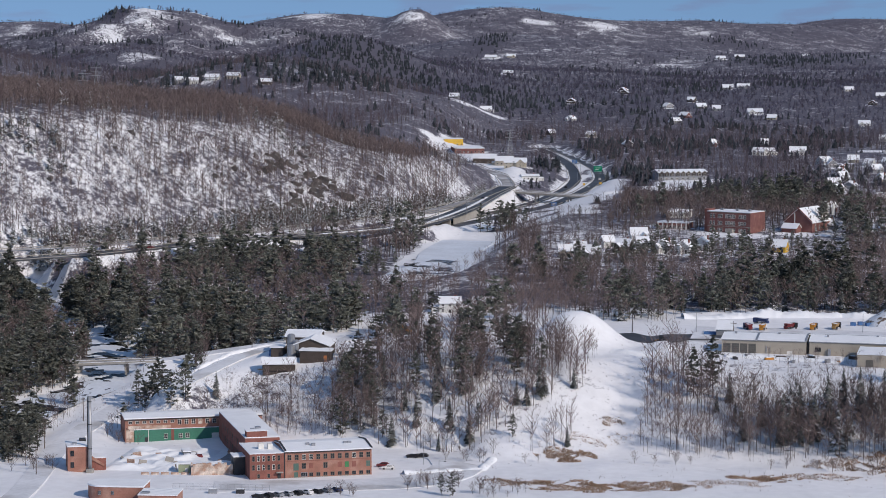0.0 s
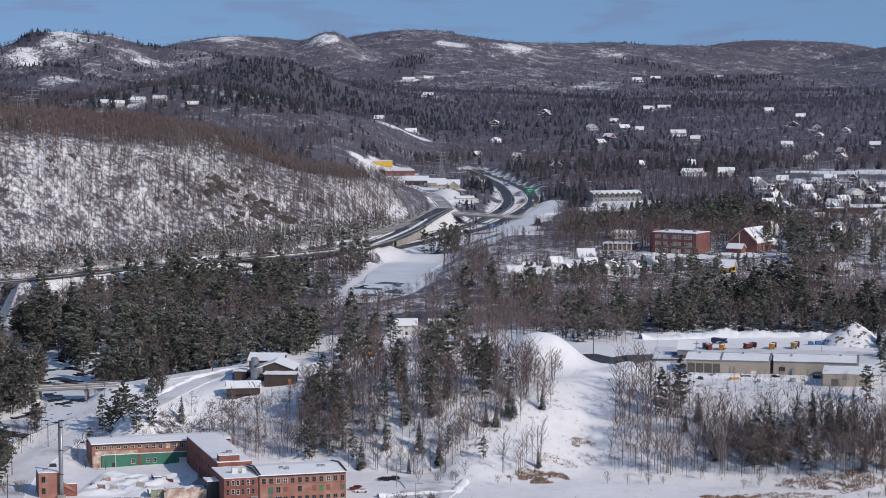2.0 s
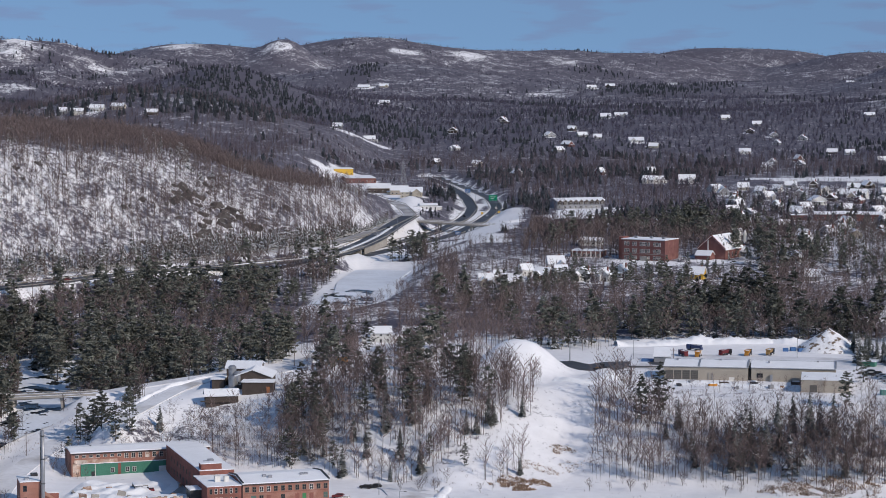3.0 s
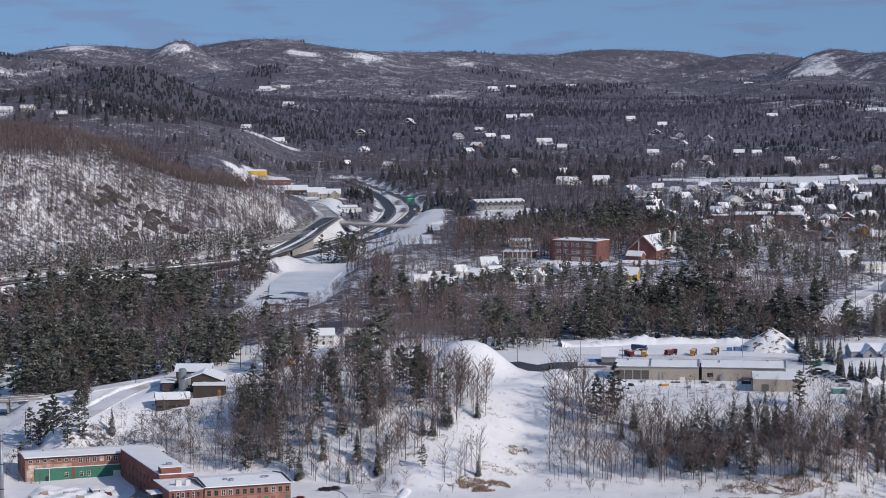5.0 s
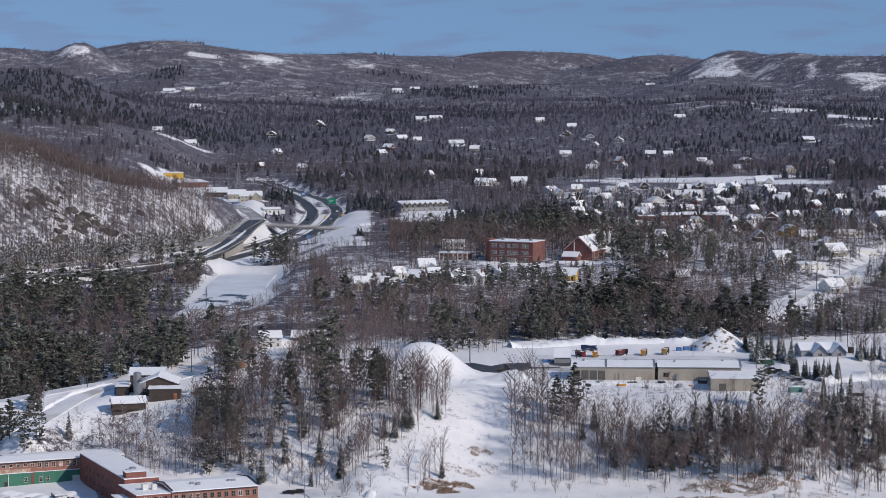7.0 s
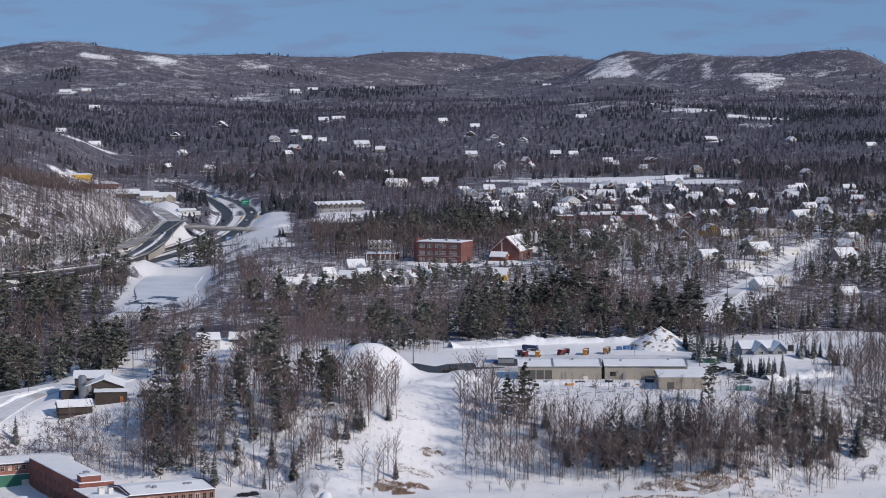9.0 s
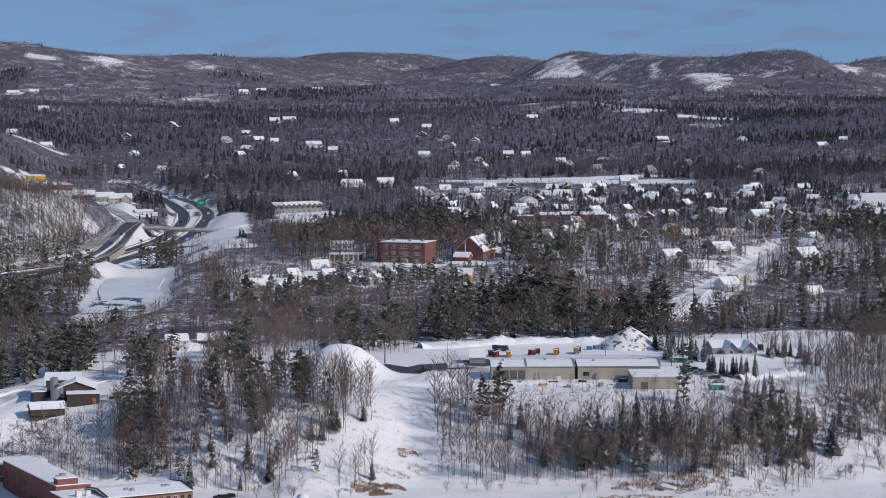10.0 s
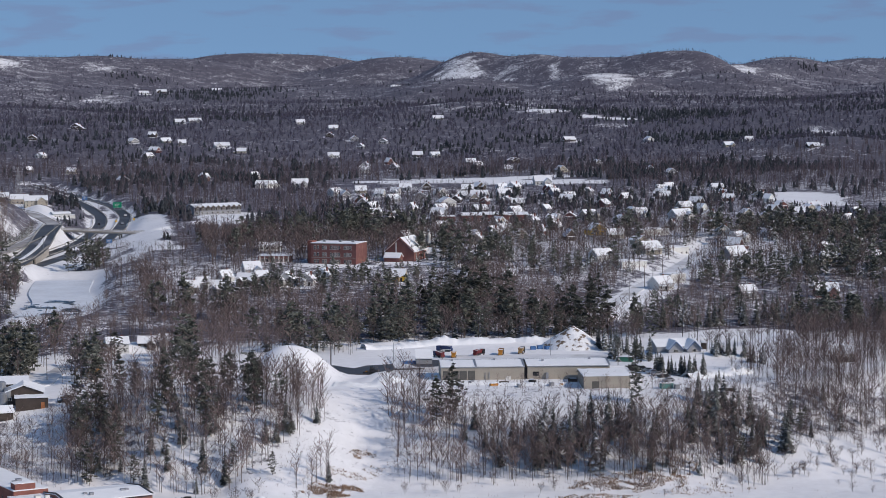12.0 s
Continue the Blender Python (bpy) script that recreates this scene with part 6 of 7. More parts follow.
    for i in range(12):
        x, y = 62 + 5.2 * i + rnd.uniform(-1.5, 1.5), 858 + rnd.uniform(-1.5, 8)
        w = rnd.uniform(0.8, 2.2)
        b = empty("yard_clutter", x, y, height(x, y), rnd.uniform(0, 180), "scrap and tackle half buried in snow before the garage", "clutter", "clutter before the garage")
        part("body", box(-w, w, -0.6, 0.6, -0.2, rnd.uniform(0.5, 1.3), 0.08), (DARK, STEEL, ORANGE, PAINTS["brown"], PAINTS["grey"])[i % 5], b)
        part("snow_cap", box(-w * 0.8, w * 0.7, -0.5, 0.5, 0.5, 0.75 + 0.6 * rnd.random(), 0.12), ROOF_SNOW, b)
    l = empty("wheel_loader", 33, 899, height(33, 899), 70, "dark wheel loader standing on the wet depot yard", "loader")
    part("body", box(-1.1, 1.1, -2.4, 1.0, 0.9, 2.0, 0.1), DARK, l)
    part("cab", box(-0.8, 0.8, -0.6, 0.9, 2.0, 3.3, 0.1), GLASS, l)
    part("bucket", box(-1.3, 1.3, 2.4, 3.4, 0.1, 1.2, 0.1), DARK, l)
    for s in (-1, 1):
        part("arm", box(s * 0.7 - 0.12, s * 0.7 + 0.12, 0.6, 2.6, 1.1, 1.4), ORANGE, l)
        for y in (-1.5, 1.3):
            bm = bmesh.new()
            add_tube(bm, [(s * 1.15 - 0.25, y, 0.7), (s * 1.15 + 0.25, y, 0.7)], [0.75, 0.75], 12)
            part("wheel", bm, DARK, l)


def salt_pile():
    bm = bmesh.new()
    n, rings = 40, 12
    top = bm.verts.new((0.3, 0.2, 9.2))
    prev = None
    for r in range(1, rings + 1):
        k = r / rings
        ring = []
        for i in range(n):
            a = i * 2 * math.pi / n
            rr = 14.5 * k * (1 + 0.08 * noise.noise(Vector((math.cos(a) * 2, math.sin(a) * 2, k * 3))))
            z = 9.2 * (1 - k) ** 0.92 + 0.7 * noise.noise(Vector((rr * math.cos(a) * 0.35, rr * math.sin(a) * 0.35, 4))) * k * (1.3 - k) - (0.6 if r == rings else 0)
            ring.append(bm.verts.new((rr * math.cos(a), rr * 0.9 * math.sin(a), z)))
        for i in range(n):
            if prev is None:
                bm.faces.new((top, ring[i], ring[(i + 1) % n]))
            else:
                bm.faces.new((prev[i], ring[i], ring[(i + 1) % n], prev[(i + 1) % n]))
        prev = ring
    p = part("sand_cone", bm, DIRT_SNOW, smooth=True)
    p.matrix_world = pose(125, 968, height(125, 968) - 0.2)
    tagged(p, "steep cone of snow-streaked brown sand on the depot yard", "pile")


depot()
salt_pile()
trucks()
cars()
lodge()


def snow_bank(line, half, tall, seed, label):
    """A rough ridge of ploughed snow along a line."""
    rnd = random.Random(seed)
    bm = bmesh.new()
    rows = []
    for (ax, ay), (bx, by) in zip(line, line[1:]):
        L = math.hypot(bx - ax, by - ay)
        nx, ny = (by - ay) / L, (ax - bx) / L
        for i in range(int(L / 0.8)):
            t = i * 0.8 / L
            px0, py0 = ax + (bx - ax) * t, ay + (by - ay) * t
            swell = 0.65 + 0.5 * noise.noise(Vector((px0 * 0.12, py0 * 0.12, seed)))
            row = []
            for k in range(9):
                u = -1 + k / 4
                x, y = px0 + nx * u * half, py0 + ny * u * half
                lump = 0.4 * noise.noise(Vector((x * 0.45, y * 0.45, seed))) + 0.2 * noise.noise(Vector((x * 1.3, y * 1.3, seed)))
                row.append((x + rnd.uniform(-0.15, 0.15), y, max(0.0, (1 - u * u)) * tall * (swell + lump) - 0.3 * (abs(u) > 0.99)))
            rows.append(row)
    pts = np.array(rows)
    base = ground(pts[:, :, 0].ravel(), pts[:, :, 1].ravel()).reshape(pts.shape[:2])
    vs = [[bm.verts.new((p[0], p[1], p[2] + base[i, j])) for j, p in enumerate(r)] for i, r in enumerate(rows)]
    for a, b in zip(vs, vs[1:]):
        for k in range(8):
            bm.faces.new((a[k], a[k + 1], b[k + 1], b[k]))
    bmesh.ops.recalc_face_normals(bm, faces=bm.faces)
    tagged(part("snow_bank", bm, ROOF_SNOW, smooth=True), label, "snowbank", "banks of ploughed snow")


snow_bank([(38, 974), (70, 982), (104, 985), (128, 978)], 4.0, 2.3, 3, "rough bank of ploughed snow along the depot yard")
snow_bank([(58, 866), (84, 862), (102, 859)], 2.2, 1.5, 5, "low bank of ploughed snow before the depot garage")
snow_bank([(148, 868), (160, 872), (176, 882)], 4.0, 3.0, 7, "lumpy heap of ploughed snow beside the depot parking")
snow_bank([(16, 872), (28, 868), (42, 874)], 3.5, 1.2, 9, "lumpy ploughed snow at the head of the snow slope")
snow_bank([(-150, 828), (-142, 850), (-132, 880), (-118, 902)], 1.6, 1.3, 11, "low ploughed snow bank beside the lane")
snow_bank([(-44, 752), (-20, 764), (-18, 782)], 2.0, 1.3, 13, "low ploughed snow bank beside the mill yard")

# ---- bridges, signs, lamps ----
def bridge(name, a, b, z, half, piers, label, deep=1.3, foot=-8.0, z_end=None):
    a, b = Vector((*a, z)), Vector((*b, z_end or z))
    d = b - a
    e = empty(name, a.x, a.y, z, math.degrees(math.atan2(d.y, d.x)), label, "bridge")
    L = d.length
    e.rotation_euler.y = -math.asin(d.z / L)
    part("deck", box(0, L, -half, half, -0.3, 0.12), GRIT, e)
    for s in (-1, 1):
        part("girder", box(0, L, s * (half - 0.6) - 0.3, s * (half - 0.6) + 0.3, -deep, -0.31), CONCRETE, e)
        part("kerb", box(-2, L + 2, s * half - 0.18, s * half + 0.18, -0.5, 0.35), CONCRETE, e)
        part("rail_snow", box(-2, L + 2, s * half - 0.2, s * half + 0.2, 0.35, 0.5), ROOF_SNOW, e)
        part("rail", box(-2, L + 2, s * half - 0.07, s * half + 0.07, 0.9, 1.05), CONCRETE, e)
        for k in range(int(L / 2.5) + 1):
            part("rail_post", box(2.5 * k - 0.1, 2.5 * k + 0.1, s * half - 0.09, s * half + 0.09, 0.5, 0.95), CONCRETE, e)
    for t in piers:
        for s in (-1, 1):
            part("pier", box(L * t - 0.4, L * t + 0.4, s * half * 0.55 - 0.4, s * half * 0.55 + 0.4, foot, -deep), CONCRETE, e)
        part("pier_cap", box(L * t - 0.5, L * t + 0.5, -half * 0.8, half * 0.8, -deep - 0.5, -deep), CONCRETE, e)
    for t in (0, L):
        part("abutment", box(t - 0.7, t + 0.7, -half * 0.9, half * 0.9, foot * 0.7, -0.32), CONCRETE, e)
    return e


bridge("road_overpass", (-93, 1532), (-16, 1512), 39.9, 4.6, (0.22, 0.5, 0.78), "concrete road bridge across the sunken highway", 1.2, -7, 37.0)
bridge("river_bridge", (-193, 887), (-163, 889.5), 14.9, 3.6, (0.62,), "low concrete bridge over the icy river", 0.9, -5, 16.4)
bridge("ramp_viaduct", (-121, 1262), (-110, 1318), 38.75, 6.1, (0.35, 0.68), "concrete viaduct carrying the wet ramp road", 0.9, -6)


def ramp_walls():
    """The wall that holds the ramp above the highway, and the ploughed ridge along its middle."""
    e = empty("retaining_wall", -103.5, 1322, 39, math.degrees(math.atan2(70, 6)), "pale concrete retaining wall beside the ramp", "wall")
    for k in range(7):
        part("panel", box(10 * k, 10 * k + 9.95, -0.3, 0.3, -4.5, 0.3 + 0.17 * k), CONCRETE, e)
    strip("ramp_median", [(-160, 1216, 37.6), (-119, 1264, 38.75), (-110, 1311, 39.2), (-103, 1382, 40.2), (-100, 1450, 41.4)], 0.9, ROOF_SNOW, "low ridge of ploughed snow along the middle of the ramp", 0.3, category="snowbank")


ramp_walls()


def guard_rail(name, line, off, label):
    bm = bmesh.new()
    pts = []
    for (ax, ay, az), (bx, by, bz) in zip(line, line[1:]):
        d = Vector((bx - ax, by - ay, 0))
        s = Vector((d.y, -d.x, 0)).normalized() * off
        pts += [Vector((ax, ay, az + 0.75)) + s, Vector((bx, by, bz + 0.75)) + s]
    add_tube(bm, pts, [0.22] * len(pts), 4)
    return tagged(part(name, bm, CONCRETE), label, "barrier", "", "structure")


for k, key in enumerate(("ramp_road", "highway_south", "highway_east", "highway_west")):
    line, half = ROADS[key]
    for s in (-1, 1):
        guard_rail("trim", line[2:], s * (half + 0.4), "roadside barrier edged with snow")


def sign_board(x, y, w, h, z, mat, label, turn=0):
    e = empty("road_sign", x, y, height(x, y), turn, label, "sign")
    part("panel", box(-w / 2, w / 2, -0.08, 0.08, z, z + h), mat, e)
    part("border", box(-w / 2 + 0.12, w / 2 - 0.12, -0.1, -0.085, z + 0.12, z + 0.2), TRIM, e)
    for r in range(2):
        part("legend_bar", box(-w * 0.3, w * (0.1 + 0.2 * r), -0.1, -0.085, z + h * (0.32 + 0.3 * r), z + h * (0.42 + 0.3 * r)), TRIM, e)
    for s in (-1, 1):
        part("post", box(s * w * 0.35 - 0.1, s * w * 0.35 + 0.1, 0.09, 0.25, -0.5, z + h), STEEL, e)


SIGN_GREEN = material("sign_green", (0.0, 0.24, 0.13), 0.45, vary=0.04)
SIGN_YELLOW = material("sign_yellow", (0.75, 0.45, 0.02), 0.45, vary=0.04)
sign_board(-54, 1768, 6.2, 4.2, 2.2, SIGN_GREEN, "green highway direction sign on two posts above snow")
sign_board(-78, 1850, 4.0, 3.0, 2.4, PAINTS["blue"], "blue roadside sign standing in the snow")
sign_board(-62, 1492, 3.6, 2.4, 0.6, PAINTS["blue"], "blue panel beside the bridge over the highway")
for x, y in ((-56, 1660), (-44, 1655)):
    sign_board(x, y, 1.5, 1.5, 1.2, SIGN_YELLOW, "small yellow warning sign beside the highway")


def lamp(x, y, z, tall=9.0, turn=0):
    e = empty("street_lamp", x, y, z, turn, "slim grey street lamp beside the ploughed road", "street lamp", "street lamps")
    bm = bmesh.new()
    add_tube(bm, [(0, 0, -0.5), (0, 0, tall)], [0.13, 0.08], 6)
    part("pole", bm, STEEL, e)
    part("arm", box(0, 2.0, -0.05, 0.05, tall - 0.2, tall - 0.08), STEEL, e)
    part("lamp_head", box(1.5, 2.3, -0.15, 0.15, tall - 0.3, tall - 0.12, 0.03), DARK, e)


for key in ("ramp_road", "highway_east", "highway_south"):
    line, half = ROADS[key]
    for (ax, ay, az), (bx, by, bz) in zip(line[3:], line[4:]):
        lamp((ax + bx) / 2 + half + 1.2, (ay + by) / 2, (az + bz) / 2 - 0.2)
for x, y in ((20, 925), (45, 930), (110, 940), (160, 1075), (205, 1160), (245, 1235), (-40, 770), (-30, 735)):
    lamp(x, y, height(x, y), 8.0)


def pylon(x, y, tall):
    e = empty("power_pylon", x, y, height(x, y) - 0.5, 20, "grey steel lattice pylon rising above the trees", "pylon", "power pylons")
    w = tall * 0.11
    for sx in (-1, 1):
        for sy in (-1, 1):
            bm = bmesh.new()
            add_tube(bm, [(sx * w, sy * w, 0), (sx * w * 0.25, sy * w * 0.25, tall * 0.75), (0, 0, tall)], [0.16, 0.12, 0.08], 4)
            part("leg", bm, STEEL, e)
    for k in range(6):
        bm = bmesh.new()
        z0, z1 = tall * 0.12 * k, tall * 0.12 * (k + 1)
        a, b = w * (1 - z0 / tall), w * (1 - z1 / tall)
        for s in (-1, 1):
            add_tube(bm, [(-a, s * a, z0), (b, s * b, z1)], [0.09, 0.09], 3)
            add_tube(bm, [(a, s * a, z0), (-b, s * b, z1)], [0.09, 0.09], 3)
        part("brace", bm, STEEL, e)
    for z in (0.72, 0.84, 0.95):
        part("cross_arm", box(-tall * 0.16, tall * 0.16, -0.12, 0.12, tall * z, tall * z + 0.25), STEEL, e)


def utility_pole(x, y, tall, turn):
    e = empty("utility_pole", x, y, height(x, y), turn, "weathered wooden utility pole with a cross-arm", "utility pole", "utility poles")
    bm = bmesh.new()
    add_tube(bm, [(0, 0, -0.5), (0, 0, tall)], [0.16, 0.11], 7)
    part("pole", bm, BARK, e)
    part("cross_arm", box(-1.2, 1.2, -0.07, 0.07, tall - 0.9, tall - 0.75), BARK, e)
    for u in (-1.1, -0.4, 0.4, 1.1):
        part("insulator", box(u - 0.06, u + 0.06, -0.06, 0.06, tall - 0.75, tall - 0.5), STEEL, e)


for x, y, tall, turn in ((-160, 728, 9, 80), (-171, 772, 9, 80), (-170, 815, 9, 76), (-160, 850, 9, 70), (-128, 905, 9.5, 20), (-90, 930, 9.5, 40), (-74, 968, 9, 60), (20, 930, 9, 0), (60, 900, 9, 0), (130, 905, 9, 10), (178, 1095, 9, 65), (196, 1140, 9, 65), (216, 1185, 9, 65)):
    utility_pole(x, y, tall, turn)

pylon(-128, 1840, 24)
pylon(-345, 1440, 22)
pylon(-358, 1455, 20)

# ---- rocks, dry grass, near trees ----
def rocks():
    rnd = random.Random(11)
    for i in range(64):
        if i < 40:
            x, y = rnd.gauss(-192, 15), rnd.gauss(1348, 15)
        else:
            x, y = rnd.uniform(-330, -150), 0
            y = float(np.interp(x, FOOT_X, FOOT_Y)) + rnd.uniform(45, 150)
        bm = bmesh.new()
        bmesh.ops.create_icosphere(bm, subdivisions=2, radius=1.0)
        for v in bm.verts:
            v.co = Vector((v.co.x, v.co.y, round(v.co.z * 2.2) / 2.2)) * (1 + 0.5 * noise.noise(v.co * 3.3 + Vector((i, i, 0))))
            n = noise.cell(v.co * 1.6 + Vector((3 * i, 0, 0)))
            v.co *= 0.8 + 0.35 * n + 0.3 * noise.noise(v.co * 2.1 + Vector((0, i, 0)))
            v.co.z *= 1.15
            if v.co.y < -0.35:
                v.co.y = -0.35 + 0.25 * (v.co.y + 0.35)
        s = rnd.uniform(1.2, 3.6) if i < 40 else rnd.uniform(0.8, 2.2)
        r = part("rock_outcrop", bm, ROCK)
        r.matrix_world = pose(x, y, height(x, y) + 0.1 * s, rnd.uniform(-20, 10), rnd.uniform(-15, 15), rnd.uniform(-30, 30)) @ Matrix.Diagonal((s * rnd.uniform(1.0, 1.9), s, s * rnd.uniform(0.7, 1.2), 1))
        tagged(r, "grey-brown rock outcrop with snowy ledges on the hillside", "rock", "rocks on the hillside")
    for i in range(30):
        t = rnd.random()
        x, y = -86 + 9 * t + rnd.uniform(-4, 4), 1385 + 90 * t + rnd.uniform(-6, 6)
        bm = bmesh.new()
        bmesh.ops.create_icosphere(bm, subdivisions=1, radius=1.0)
        for v in bm.verts:
            v.co *= 1 + 0.4 * noise.noise(v.co * 1.3 + Vector((2 * i, 5, 0)))
        s = rnd.uniform(0.5, 1.4)
        r = part("boulder", bm, ROCK)
        r.matrix_world = pose(x, y, height(x, y), 0, 0, rnd.uniform(0, 180)) @ Matrix.Diagonal((s * 1.4, s, s * 0.8, 1))
        tagged(r, "snow-dusted boulder on the embankment below the ramp", "boulder", "boulders on the embankment")


def dry_grass():
    rnd = np.random.default_rng(21)
    tris = []
    for cx, cy, rx, ry, n in ((6, 787, 8, 5.5, 5200), (14, 738, 14, 7, 6500), (36, 741, 15, 6, 5600), (72, 758, 9, 4.5, 3600), (90, 764, 12, 4, 1500), (99, 781, 11, 5, 3200), (112, 779, 10, 6, 4200),
                              (20, 816, 4, 3, 800), (122, 787, 8, 5, 2200), (13, 801, 6, 3, 500), (-6, 742, 10, 5, 2600), (24, 805, 4, 5, 350), (60, 748, 14, 4, 1200), (128, 770, 14, 4, 900)):
        r, a = np.sqrt(rnd.random(n)), rnd.uniform(0, 6.28, n)
        x, y = cx + 1.35 * rx * r * np.cos(a), cy + 1.35 * ry * r * np.sin(a)
        keep = wave(x, y, 4.0, 3.0) + 0.6 * wave(x, y, 1.7, 1.0) > -0.2 + 1.3 * (r - 0.6)
        x, y = x[keep], y[keep]
        z = ground(x, y)
        m = len(x)
        h, az = rnd.uniform(0.2, 0.65, m), rnd.uniform(0, 6.28, m)
        w = rnd.uniform(0.06, 0.2, m)
        lean = rnd.normal(0, 0.35, (m, 2))
        p0 = np.stack([x - w * np.cos(az), y - w * np.sin(az), z - 0.05], 1)
        p1 = np.stack([x + w * np.cos(az), y + w * np.sin(az), z - 0.05], 1)
        p2 = np.stack([x + lean[:, 0], y + lean[:, 1], z + h], 1)
        tris.append(np.stack([p0, p1, p2], 1))
    v = np.concatenate(tris).reshape(-1, 3)
    mesh_arrays("dry_grass", v, np.arange(len(v)).reshape(-1, 3), [GRASS], kind="stuff", label="tawny dry grass and reeds poking through the snow", category="grass")


def weeds():
    """Dead stalks and low scrub that break the snow of the flats and the bank."""
    rnd = np.random.default_rng(33)
    n = 26000
    x, y = rnd.uniform(-215, 260, n), rnd.uniform(735, 905, n)
    bank = (y > bank_foot(x)) & (y < 866)
    ok = (rnd.random(n) < np.where(bank, 0.5, 0.1)) & (wave(x, y, 9, 6.0) + 0.5 * wave(x, y, 3, 2.0) > np.where(bank, -0.5, 0.15))
    for rx0, rx1, ry0, ry1 in ((-160, -38, 690, 800), (42, 145, 868, 945), (-122, -92, 850, 896), (-14, 18, 872, 905), (6, 48, 786, 880)):
        ok &= ~((x > rx0) & (x < rx1) & (y > ry0) & (y < ry1))
    for line, half in ROADS.values():
        ok &= along(line, x, y)[0] > half + 1.0
    x, y = x[ok], y[ok]
    z, m = ground(x, y), len(x)
    tris = []
    for k in range(3):
        az, h, w = rnd.uniform(0, 6.28, m), rnd.uniform(0.3, 1.3, m), rnd.uniform(0.025, 0.07, m)
        ox, oy = rnd.normal(0, 0.4, m), rnd.normal(0, 0.4, m)
        lean = rnd.normal(0, 0.4, (m, 2)) * h[:, None]
        p0 = np.stack([x + ox - w * np.cos(az), y + oy - w * np.sin(az), z - 0.1], 1)
        p1 = np.stack([x + ox + w * np.cos(az), y + oy + w * np.sin(az), z - 0.1], 1)
        p2 = np.stack([x + ox + lean[:, 0], y + oy + lean[:, 1], z + h], 1)
        tris.append(np.stack([p0, p1, p2], 1))
    v = np.concatenate(tris).reshape(-1, 3)
    mesh_arrays("dead_weeds", v, np.arange(len(v)).reshape(-1, 3), [TWIG], kind="stuff", label="dead stalks and low scrub sticking out of the snow", category="weeds")


